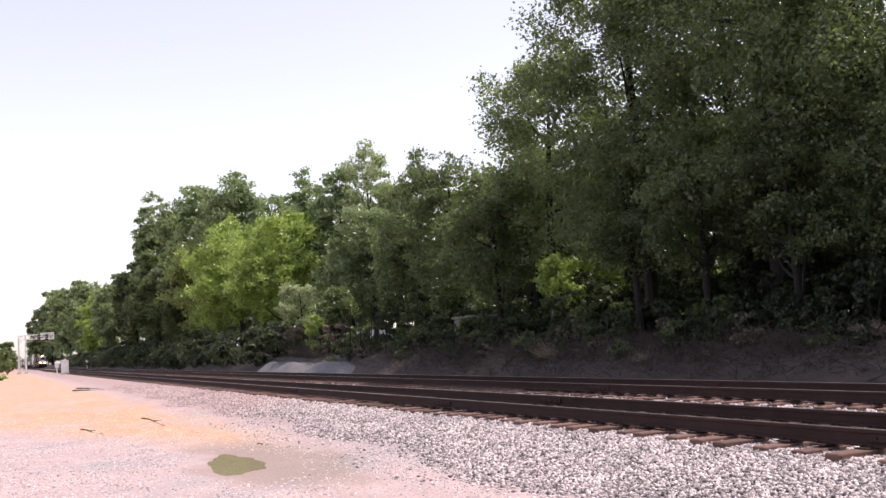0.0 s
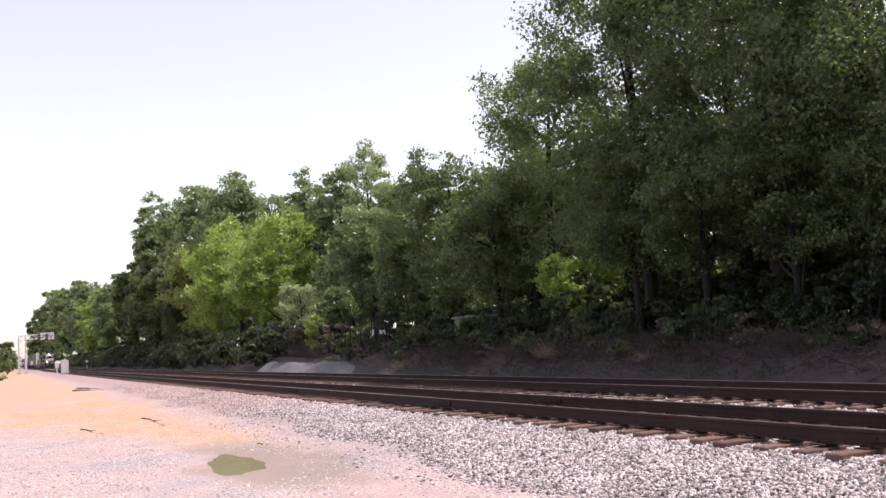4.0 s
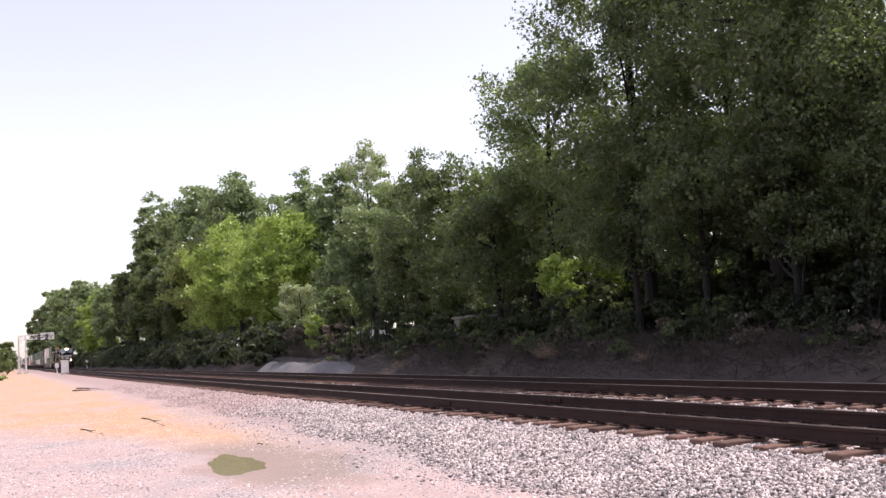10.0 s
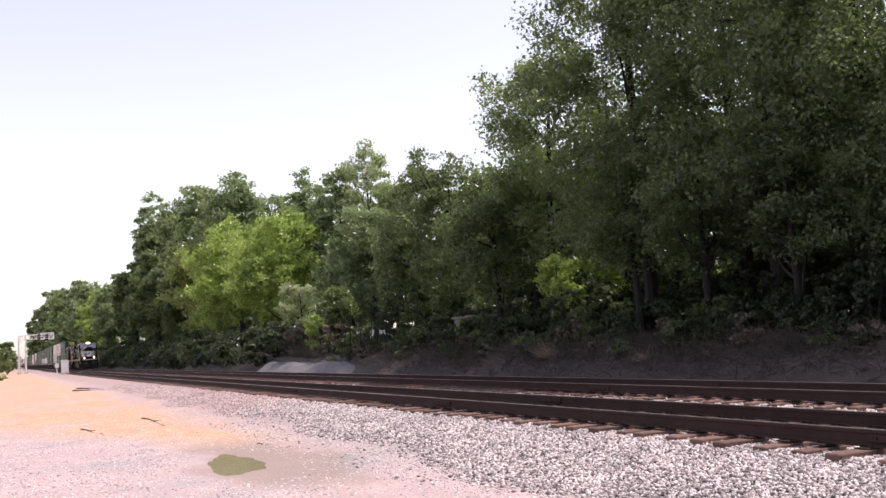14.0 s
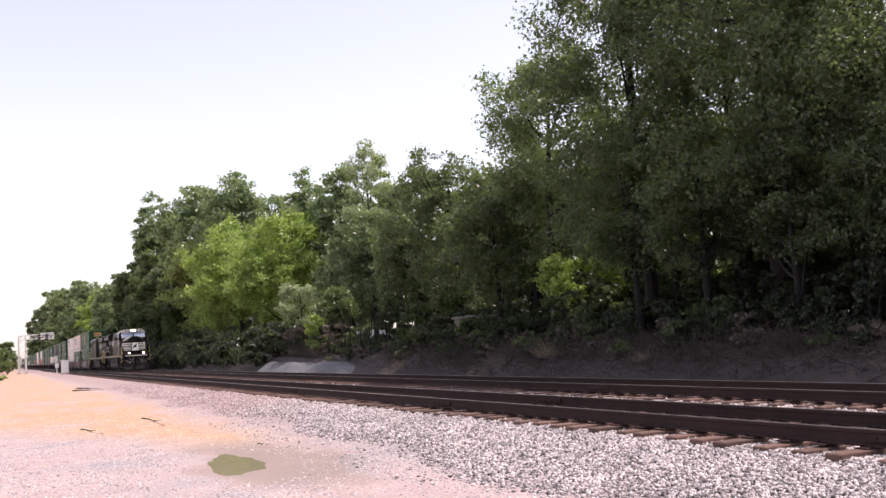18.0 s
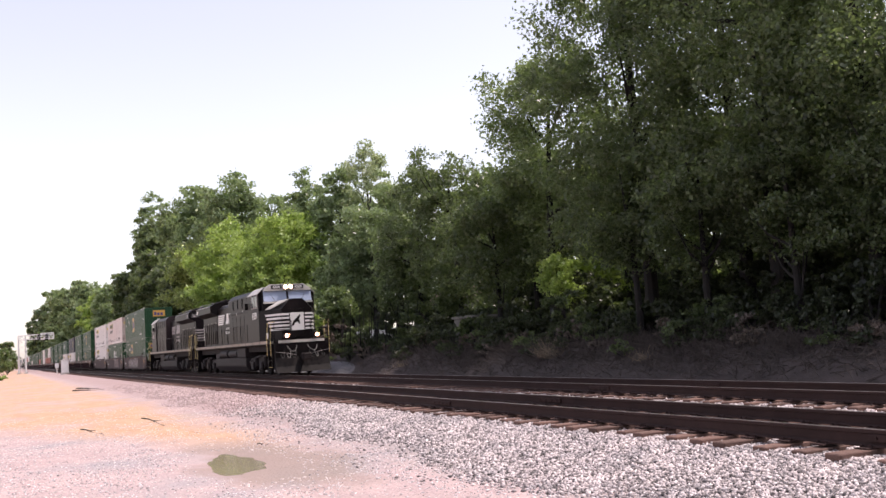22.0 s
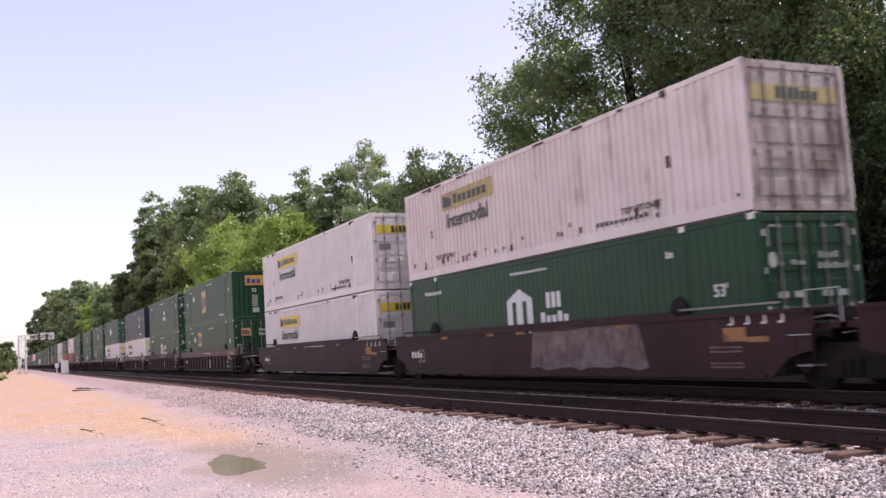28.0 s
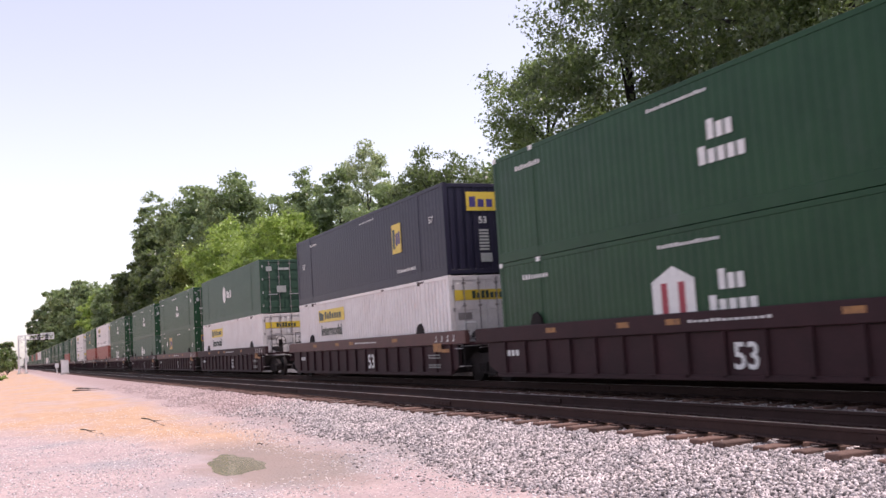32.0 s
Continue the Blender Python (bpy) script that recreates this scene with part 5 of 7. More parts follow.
    if low:
        bm = bmesh.new()
        r2 = random.Random(3)
        top = [(x, 1.45 - 0.05 * r2.random()) for x in np.linspace(-8.0, -3.6, 14)]
        bot = [(x, 0.36 + 0.12 * r2.random()) for x in np.linspace(-3.3, -8.2, 14)]
        prism(bm, bot + top, yo - 0.005, yo)
        part("faded_patch", bm, M["worn_pale"], ob, "pale worn patch of paint")
    return ob


# ---- locomotives: x forward, the cab end at +x ----
def loco_truck(ob, x, wheel_me):
    t = part("truck_bolster", boxes((x - 2.3, x + 2.3, -0.9, 0.9, 0.62, 0.9)), M["grime"], ob)
    for s in (-1, 1):
        bm = bmesh.new()
        y0, y1 = sorted((s * 1.02, s * 1.2))
        prism(bm, [(x - 2.75, 0.5), (x - 2.2, 0.34), (x - 1.6, 0.36), (x - 1.3, 0.62), (x - 0.55, 0.62), (x - 0.35, 0.36), (x + 0.35, 0.36), (x + 0.55, 0.62), (x + 1.3, 0.62), (x + 1.6, 0.36),
                   (x + 2.2, 0.34), (x + 2.75, 0.5), (x + 2.75, 0.8), (x + 2.4, 0.92), (x + 1.0, 0.88), (x + 0.8, 1.06), (x - 0.8, 1.06), (x - 1.0, 0.88), (x - 2.4, 0.92), (x - 2.75, 0.8)], y0, y1)
        part("side_frame", bm, M["tank"], t)
        for k in (-1.86, 0, 1.86):
            bm = boxes((x + k - 0.26, x + k + 0.26, *sorted((s * 1.2, s * 1.34)), 0.3, 0.74), bevel=0.06)
            part("axle_box", bm, M["tank"], t)
        for k in (-0.95, 0.95):
            bm = bmesh.new()
            rod(bm, (x + k, s * 1.27, 0.5), (x + k, s * 1.27, 0.98), 0.11, 10)
            part("spring", bm, M["grime"], t)
        bm = bmesh.new()
        for k in (-2.45, 2.45):
            rod(bm, (x + k, s * 1.22, 0.72), (x + k + 0.3, s * 1.22, 0.72), 0.1, 10)
        rod(bm, (x - 1.2, s * 1.3, 0.95), (x + 0.3, s * 1.3, 1.02), 0.04, 8)
        part("brake_cylinder", bm, M["tank"], t)
    for k in (-1.86, 0, 1.86):
        w = part("wheelset", wheel_me, M["grime"], ob)
        w.matrix_basis = pose(x + k, 0, 0.533)
        ROLLERS.append((w, (x + k, 0, 0.533), 0.533))


def locomotive(number, lit, label, ext=0.0):
    rear = -10.5 - ext
    ob = thing("locomotive", label, "locomotive", "locomotives of the train")
    B, G, Wh, Ye = M["black"] if lit else M["black_dusty"], M["grime"], M["dirty_white"] if not lit else M["white"], M["yellow"]
    # underframe and walkways
    part("underframe", boxes((rear + 0.3, 9.6, -1.2, 1.2, 1.25, 1.6)), G, ob)
    part("walkway", boxes((rear + 0.4, 8.6, -1.52, 1.52, 1.6, 1.8), bevel=0.01), B, ob)
    for s in (-1, 1):
        y0, y1 = sorted((s * 1.522, s * 1.53))
        for k in range(12):
            x = rear + 0.6 + k * (1.57 + ext / 12)
            part("sill_stripe", boxes((x, x + 1.5, y0, y1, 1.63, 1.77)), M["sill"], ob, "dusty beige reflective stripe")
    # fuel tank and air reservoirs
    bm = bmesh.new()
    prism_x(bm, [(-1.38, 0.5), (-1.15, 0.2), (1.15, 0.2), (1.38, 0.5), (1.38, 0.98), (-1.38, 0.98)], -5.0, 3.3)
    bmesh.ops.bevel(bm, geom=bm.edges[:], offset=0.04, segments=1, affect='EDGES')
    part("fuel_tank", bm, M["tank"], ob)
    part("tank_hanger", boxes((-5.0, -3.9, -1.36, 1.36, 0.985, 1.25), bevel=0.02), M["tank"], ob)
    part("battery_box", boxes((1.2, 3.3, -1.4, 1.4, 0.985, 1.5), bevel=0.02), M["tank"], ob)
    for s in (-1, 1):
        for a, b in ((-3.7, -1.5), (-1.2, 1.1)):
            bm = bmesh.new()
            rod(bm, (a, s * 1.2, 1.22), (b, s * 1.2, 1.22), 0.23, 14)
            bmesh.ops.bevel(bm, geom=[e for e in bm.edges if len(e.link_faces) == 2 and any(len(f.verts) > 4 for f in e.link_faces)], offset=0.07, segments=2, affect='EDGES')
            part("air_reservoir", bm, M["tank"], ob)
    loco_truck(ob, 6.35, LOCO_WHEELS)
    loco_truck(ob, -7.3 - ext * 0.8, LOCO_WHEELS)
    # long hood
    bm = bmesh.new()
    prism_x(bm, [(-1.0, 1.8), (1.0, 1.8), (1.0, 4.12), (0.72, 4.32), (-0.72, 4.32), (-1.0, 4.12)], -5.6, -0.5)
    part("engine_hood", bm, B, ob)
    for s in (-1, 1):
        for k in range(6):
            x = -5.45 + k * 0.82
            part("hood_door", boxes((x, x + 0.74, *sorted((s * 1.0, s * 1.02)), 1.95, 3.0), bevel=0.006), B, ob)
    part("exhaust_stack", boxes((-3.4, -2.2, -0.35, 0.35, 4.32, 4.5), bevel=0.03), G, ob)
    # equipment cabinet behind the cab, full width above the walkway
    bm = bmesh.new()
    prism_x(bm, [(-1.42, 1.8), (1.42, 1.8), (1.42, 4.35), (1.15, 4.6), (-1.15, 4.6), (-1.42, 4.35)], -0.5, 4.6)
    cab2 = part("equipment_cabinet", bm, B if lit else M["cab_dust"], ob)
    for s in (-1, 1):
        for k in range(5):
            x = -0.35 + k * 0.98
            part("cabinet_door", boxes((x, x + 0.9, *sorted((s * 1.42, s * 1.44)), 1.95, 3.35), bevel=0.008), B if lit else M["cab_dust"], cab2)
        for k in range(4):
            x = 0.0 + k * 1.15
            bm = boxes((x, x + 0.85, *sorted((s * 1.42, s * 1.45)), 3.75, 4.3), bevel=0.008)
            v = part("air_intake", bm, B, cab2)
            bm = bmesh.new()
            for j in range(5):
                box(bm, x + 0.05, x + 0.8, *sorted((s * 1.45, s * 1.465)), 3.8 + j * 0.1, 3.84 + j * 0.1)
            part("louvre", bm, B, v)
        part("cabinet_rail", rods([[(-0.5, s * 1.48, 3.5), (4.6, s * 1.48, 3.5)]], 0.018), B, cab2)
    part("roof_fan", boxes((0.2, 1.6, -0.8, 0.8, 4.6, 4.7), (2.2, 3.6, -0.8, 0.8, 4.6, 4.68), bevel=0.03), G, ob)
    # radiator block with wings
    bm = bmesh.new()
    prism_x(bm, [(-1.0, 1.8), (1.0, 1.8), (1.0, 3.72), (1.5, 3.95), (1.5, 4.35), (1.25, 4.5), (0.0, 4.74), (-1.25, 4.5), (-1.5, 4.35), (-1.5, 3.95), (-1.0, 3.72)], rear + 0.9, -5.6)
    part("radiator", bm, B, ob)
    for s in (-1, 1):
        for k in range(7):
            x = rear + 1.15 + k * (0.52 + ext / 8)
            sc = part("radiator_screen", boxes((x, x + 0.4, *sorted((s * 1.0, s * 1.02)), 2.0, 3.22), bevel=0.006), B, ob)
            part("rib", boxes((x + 0.41, x + 0.46, *sorted((s * 1.0, s * 1.05)), 1.95, 3.25)), M["cab_dust"], sc)
            if k % 2 == 0:
                part("small_plate", boxes((x + 0.1, x + 0.24, *sorted((s * 1.02, s * 1.028)), 3.25, 3.33)), M["dust_and_highlight"], ob)
        bm = boxes((rear + 1.3, -6.0, *sorted((s * 1.0, s * 1.02)), 3.36, 3.68))
        part("intake_grille", bm, B, ob)
    for s in (-1, 1):
        lettering("road_number", number, 0.3, (at_side(rear + 1.35, -1.506, 4.03) if s < 0 else Matrix.Translation((rear + 1.35, 1.506, 4.03)) @ Matrix.Rotation(math.pi, 4, 'Z') @ SIDE), Wh, ob)
        for k in range(5):
            z = 2.28 + k * 0.19
            part("stripe", boxes((rear + 0.89, rear + 0.897, *sorted((s * 0.25, s * 0.97)), z, z + 0.1), (rear + 0.9, rear + 1.9, *sorted((s * 1.002, s * 1.008)), z, z + 0.1)), Wh, ob)
    for s in (-1, 1):
        # pale rod on the wing: the highlight of its edge put in as colour
        part("wing_edge", rods([[(rear + 0.95, s * 1.49, 4.36), (-5.65, s * 1.49, 4.36)]], 0.016), M["dust_and_highlight"], ob, "pale painted highlight along the radiator wing's edge")
        part("roof_rail", rods([[(rear + 1.0, s * 1.22, 4.53), (rear + 1.0, s * 1.22, 4.6), (-6.0, s * 1.22, 4.6), (-6.0, s * 1.22, 4.53)]], 0.014), M["steel"], ob)
        for k in range(6):
            x = -5.32 + k * 0.82
            part("door_latch", boxes((x, x + 0.09, *sorted((s * 1.02, s * 1.03)), 2.38, 2.47)), M["dust_and_highlight"] if k % 2 else G, ob)
    # another pale rod, drawing the highlight on the hood's top edge
    part("hood_edge", rods([[(-5.6, -0.72, 4.325), (-0.5, -0.72, 4.325)]], 0.014), M["dust_and_highlight"], ob)
    # rear end: emblem panel, number boards, twin lights and a hanging cable
    part("end_emblem_panel", boxes((rear + 0.886, rear + 0.893, -0.22, 0.22, 2.2, 3.0)), Wh, ob, "dusty white emblem panel")
    for s in (-1, 1):
        nb = part("end_number_board", boxes((rear + 0.88, rear + 0.895, *sorted((s * 0.62, s * 1.3)), 4.0, 4.28)), M["number_glass"], ob)
        lettering("road_number", number, 0.3, Matrix.Translation((rear + 0.878, s * 0.96, 4.03)) @ Matrix.Rotation(math.pi, 4, 'Z') @ FRONT, Wh, nb)
        bm = bmesh.new()
        rod(bm, (rear + 0.9, s * 0.12, 3.75), (rear + 0.8, s * 0.12, 3.75), 0.095, 12)
        part("end_light", bm, M["lamp_off"], ob, "unlit twin end light")
    part("end_grab_rail", rods([[(rear + 0.86, -0.45, 4.5), (rear + 0.82, -0.45, 4.46), (rear + 0.82, 0.45, 4.46), (rear + 0.86, 0.45, 4.5)]], 0.016), Wh, ob, "white grab rail above the end lights")
    part("end_cable", rods([[(rear + 0.5, -0.15, 2.1), (rear + 0.2, -0.2, 1.75), (rear - 0.05, -0.25, 1.4), (rear - 0.15, -0.1, 1.2), (rear - 0.05, 0.1, 1.5), (rear + 0.1, 0.1, 1.9)]], 0.022), Ye, ob, "pale yellow hanging cable")
    part("radiator_fan", boxes((rear + 1.2, -7.6, -0.5, 0.5, 4.66, 4.78), (-7.4, -5.8, -0.5, 0.5, 4.66, 4.78), bevel=0.02), G, ob)
    # cab with sloped roof edges
    bm = bmesh.new()
    prism_x(bm, [(-1.52, 1.8), (1.52, 1.8), (1.52, 4.27), (1.2, 4.57), (0.8, 4.72), (-0.8, 4.72), (-1.2, 4.57), (-1.52, 4.27)], 4.6, 7.2)
    cab = part("cab", bm, B if lit else M["cab_dust"], ob)
    bm = bmesh.new()
    for s in (-1, 1):
        v = [(5.05, s * 1.58, 4.25), (7.25, s * 1.58, 4.25), (7.25, s * 1.2, 4.6), (5.05, s * 1.2, 4.6)]
        vs = [bm.verts.new(c) for c in v] + [bm.verts.new((c[0], c[1], c[2] + 0.03)) for c in v]
        for q in ((3, 2, 1, 0), (4, 5, 6, 7), (0, 1, 5, 4), (1, 2, 6, 5), (2, 3, 7, 6), (3, 0, 4, 7)):
            bm.faces.new([vs[i] for i in q])
    bmesh.ops.recalc_face_normals(bm, faces=bm.faces[:])
    part("roof_edge", bm, M["dust_and_highlight"], cab, "dusty pale sloping roof panel")
    # raked front of the cab
    bm = bmesh.new()
    prism(bm, [(7.2, 3.0), (7.55, 3.0), (7.55, 3.7), (7.32, 4.46), (7.2, 4.5)], -1.36, 1.36)
    part("cab_front", bm, B, cab)
    bm = bmesh.new()
    prism_x(bm, [(-1.3, 4.4), (1.3, 4.4), (1.22, 4.52), (0.92, 4.75), (-0.92, 4.75), (-1.22, 4.52)], 7.19, 7.5)
    brow = part("brow", bm, M["dust_and_highlight"], cab)
    for s in (-1, 1):
        bm = boxes((7.5, 7.515, *sorted((s * 0.3, s * 0.88)), 4.5, 4.7))
        nb = part("number_board", bm, M["number_glass"], brow, "dark number board with white figures")
        lettering("road_number", number, 0.2, at_front(7.518, s * 0.59, 4.53), Wh, nb)
        bm = bmesh.new()
        n = 14
        rings = [[bm.verts.new((xx, s * 0.14 + rr * math.cos(k * math.tau / n), 4.6 + rr * math.sin(k * math.tau / n))) for k in range(n)] for xx, rr in ((7.5, 0.115), (7.7, 0.115), (7.7, 0.1), (7.5, 0.1))]
        for a, b in zip(rings, rings[1:]):
            for k in range(n):
                bm.faces.new((a[k], a[(k + 1) % n], b[(k + 1) % n], b[k]))
        part("headlight_shroud", bm, M["cab_dust"], brow)
        bm = bmesh.new()
        rod(bm, (7.5, s * 0.14, 4.6), (7.52, s * 0.14, 4.6), 0.098, 14)
        part("headlight", bm, M["head_lamp"] if lit else M["lamp_off"], brow, "bright amber-white headlight" if lit else "unlit headlight")
    part("screen_trim", boxes((7.53, 7.58, -1.34, 1.34, 3.74, 3.83)), M["dust_and_highlight"], cab)
    # windscreen panes on the raked front
    for s in (-1, 1):
        bm = bmesh.new()
        y0, y1 = sorted((s * 0.06, s * 1.3))
        prism(bm, [(7.53, 3.84), (7.54, 3.84), (7.375, 4.39), (7.365, 4.39)], y0, y1)
        part("windscreen", bm, M["screen"], cab, "pale glass windscreen pane")
        bm = bmesh.new()
        rod(bm, (7.58, s * 0.65, 3.75), (7.5, s * 0.9, 4.2), 0.012)
        part("wiper", bm, M["rubber"], cab)
        for x0, x1 in ((5.75, 6.3), (6.4, 6.95)):
            part("side_window", boxes((x0, x1, *sorted((s * 1.515, s * 1.53)), 3.62, 4.2)), M["glass"], cab)
        part("window_frame", boxes(*[(x, x + 0.07, *sorted((s * 1.53, s * 1.545)), 3.58, 4.24) for x in (5.67, 6.31, 6.96)], (5.67, 7.03, *sorted((s * 1.53, s * 1.543)), 3.54, 3.6)), M["lock_bar"], cab)
        lettering("road_number", number, 0.52, (at_side(6.25, -1.524, 2.98) if s < 0 else Matrix.Translation((6.25, 1.524, 2.98)) @ Matrix.Rotation(math.pi, 4, 'Z') @ SIDE), Wh, cab, "white painted road number")
        part("notice_plate", boxes((7.75, 8.1, *sorted((s * 1.29, s * 1.3)), 1.9, 2.2)), Wh, ob)
        part("mirror", boxes((5.05, 5.12, *sorted((s * 1.56, s * 1.75)), 3.55, 3.9)), B, cab)
    # nose: as wide as the cab at its root, tapered and folded towards the front
    def flank(x):
        return 1.5 - (x - 7.2) * 0.7 / 1.85

    bm = bmesh.new()
    prism_x(bm, [(-1.5, 1.8), (1.5, 1.8), (1.5, 3.36), (0.62, 3.82), (-0.62, 3.82), (-1.5, 3.36)], 7.2, 9.05)
    for v in bm.verts:
        if v.co.x > 8.5:
            v.co.z += 0.06 if v.co.z > 3.5 else 0.0
            v.co.y *= 0.8 / 1.5
    nose = part("nose", bm, B, ob)
    for s in (-1, 1):
        bm = bmesh.new()
        a = [(7.57, s * 1.28, 3.415), (8.0, s * 1.11, 3.425), (8.95, s * 0.36, 3.865), (7.57, s * 0.55, 3.845)]
        lo = [bm.verts.new((x, y, z - 0.02)) for x, y, z in a]
        hi = [bm.verts.new((x, y, z + 0.012)) for x, y, z in a]
        bm.faces.new(hi)
        bm.faces.new(lo[::-1])
        for k in range(4):
            bm.faces.new((lo[k], lo[(k + 1) % 4], hi[(k + 1) % 4], hi[k]))
        bmesh.ops.recalc_face_normals(bm, faces=bm.faces[:])
        part("nose_top", bm, M["dust_and_highlight"], nose, "pale panel below the windscreen")
    part("nose_door", boxes((9.05, 9.08, -0.3, 0.3, 1.9, 3.35), bevel=0.01), B, nose)
    # white stripes round the nose and the emblem panel
    for k in range(5):
        z = 2.28 + k * 0.19
        bm = bmesh.new()
        for s in (-1, 1):
            xa = 7.75 + 0.1 * (4 - k)
            vs = [(xa, s * (flank(xa) - 0.002), z), (9.04, s * (flank(9.04) - 0.002), z), (9.04, s * (flank(9.04) - 0.002), z + 0.1), (xa - 0.05, s * (flank(xa - 0.05) - 0.002), z + 0.1)]
            o = [bm.verts.new((a, b + s * 0.009, c)) for a, b, c in vs]
            bm.faces.new(o if s < 0 else o[::-1])
            i = [bm.verts.new((a, b, c)) for a, b, c in vs]
            bm.faces.new(i[::-1] if s < 0 else i)
        for s in (-1, 1):
            box(bm, 9.05, 9.057, *sorted((s * 0.36, s * 0.8)), z, z + 0.1)
        part("stripe", bm, Wh, nose)
    part("emblem_panel", boxes((9.082, 9.088, -0.36, 0.36, 2.25, 3.16)), Wh, nose)
    bm = bmesh.new()
    prism_x(bm, [(-0.3, 2.5), (-0.22, 2.46), (-0.12, 2.62), (0.02, 2.68), (0.1, 2.56), (0.16, 2.6), (0.1, 2.82), (0.2, 3.0), (0.12, 3.04), (-0.04, 2.88), (-0.2, 2.74)], 9.088, 9.092)
    part("emblem", bm, B, nose, "small slanted black emblem shape")
    for y in (-0.41, 0.365):
        part("door_jamb", boxes((9.083, 9.096, y, y + 0.045, 1.95, 3.4)), B, nose)
    # front platform, pilot, steps, rails
    for s, xs in ((1, (7.6, 9.7)), (-1, (rear, rear + 0.9))):
        end = part("end_platform", boxes((xs[0], xs[1], -1.45, 1.45, 1.6, 1.75), bevel=0.01), B, ob)
        xf = 9.7 if s > 0 else rear
        part("end_edge", boxes((xf - 0.02, xf + 0.02, -1.2, 1.2, 1.62, 1.76)), M["dust_and_highlight"], end)
        for t in (-1, 1):
            for j in range(4):
                z = 0.42 + j * 0.33
                xa, xb = sorted((xf - s * 0.95, xf - s * 0.3))
                st = part("step", boxes((xa, xb, *sorted((t * 1.12, t * 1.5)), z, z + 0.03)), G, ob)
                part("step_edge", boxes((xa, xb, *sorted((t * 1.5, t * 1.506)), z + 0.014, z + 0.028)), Ye if j == 0 else G, st)
            for dx in (0.97, 0.27):
                part("step_side", boxes((xf - s * dx - 0.02, xf - s * dx + 0.02, *sorted((t * 1.1, t * 1.5)), 0.38, 1.6)), B, ob)
            for q, dx in ((0.0, 0.25), (0.72, 0.98)):
                x = xf - s * (1.0 if q == 0.0 else 0.28)
                part("grab_rail", rods([[(x, t * 1.54, 1.0), (x, t * 1.54, 1.9), (x + s * 0.12, t * 1.5, 2.65), (x + s * 0.45, t * 1.45, 2.72)]], 0.0125), Ye, ob, "yellow grab rail")
        bm = rods([[(xf, -1.4, 2.72), (xf, -0.5, 2.72)], [(xf, 0.5, 2.72), (xf, 1.4, 2.72)], [(xf, -1.4, 2.3), (xf, -0.5, 2.3)], [(xf, 0.5, 2.3), (xf, 1.4, 2.3)]] +
                  [[(xf, y, 1.75), (xf, y, 2.72)] for y in (-1.4, -0.5, 0.5, 1.4)], 0.02)
        part("end_railing", bm, B, ob)
        part("pilot", boxes((xf - 0.2 if s > 0 else xf, xf if s > 0 else xf + 0.2, -1.4, 1.4, 0.75, 1.6), bevel=0.02), B, ob)
        bm = bmesh.new()
        prism(bm, [(xf - s * 0.2, 0.14), (xf + s * 0.35, 0.14), (xf + s * 0.15, 0.45), (xf, 0.9), (xf - s * 0.2, 0.9)], -1.4, 1.4)
        part("snow_plough", bm, M["plough"], ob, "dusty black snow plough")
        bm = boxes((xf + (0 if s > 0 else -0.7), xf + (0.7 if s > 0 else 0), -0.13, 0.13, 0.78, 1.02), bevel=0.03)
        box(bm, xf + s * 0.7 - 0.2, xf + s * 0.7 + 0.2, -0.22, 0.22, 0.72, 1.08, bevel=0.06)
        part("coupler", bm, G, ob)
        for t in (-1, 1):
            for y in (0.35, 0.62, 0.95):
                arc = [(xf + s * (0.04 + 0.2 * math.sin(a)), t * (y + 0.18 * (1 - math.cos(a)) * 0.5), 1.22 - 0.36 * math.sin(a * 0.85)) for a in np.linspace(0, math.pi, 8)]
                part("air_hose", rods([arc], 0.02), M["hose"] if y == 0.62 else M["rubber"], ob)
            big = [(xf + s * (0.06 + 0.3 * math.sin(a)), t * (0.28 + 0.5 * a / math.pi), 1.48 - 0.3 * math.sin(a) ** 0.7) for a in np.linspace(0, math.pi, 13)]
            part("cable_loop", rods([big], 0.02), M["hose"], ob, "pale looped jumper cable")
            part("lever", rods([[(xf + s * 0.1, t * 0.3, 1.0), (xf + s * 0.16, t * 0.9, 1.12), (xf + s * 0.1, t * 1.4, 1.2)]], 0.011), M["lock_bar"], ob)
    for s in (-1, 1):
        bm = bmesh.new()
        rings = [[bm.verts.new((xx, s * 0.78 + rr * math.cos(k * math.tau / 14), 1.97 + rr * math.sin(k * math.tau / 14))) for k in range(14)] for xx, rr in ((9.55, 0.02), (9.55, 0.12), (9.95, 0.12), (9.95, 0.1), (9.74, 0.1), (9.74, 0.02))]
        for a, b in zip(rings, rings[1:]):
            for k in range(14):
                bm.faces.new((a[k], a[(k + 1) % 14], b[(k + 1) % 14], b[k]))
        d = part("ditch_light_case", bm, M["cab_dust"], ob)
        bm = bmesh.new()
        rod(bm, (9.75, s * 0.78, 1.97), (9.765, s * 0.78, 1.97), 0.075, 12)
        part("ditch_light", bm, M["ditch_lamp"] if lit else M["lamp_off"], d, "bright amber ditch light" if lit else "unlit ditch light")
        # walkway railing with stanchions
        for a, b in ((rear + 0.9, 4.4),):
            xs = np.linspace(a, b, 10)
            part("walkway_railing", rods([[(float(xs[0]), s * 1.5, 2.75), (float(xs[-1]), s * 1.5, 2.75)]] + [[(float(x), s * 1.5, 1.8), (float(x), s * 1.5, 2.75)] for x in xs], 0.017), B, ob)
        # company sign on the hood: striped block and plain letter blocks
        yo = (s * 1.022, s * 1.03)
        y0, y1 = sorted(yo)
        z0 = 3.1
        bm = bmesh.new()
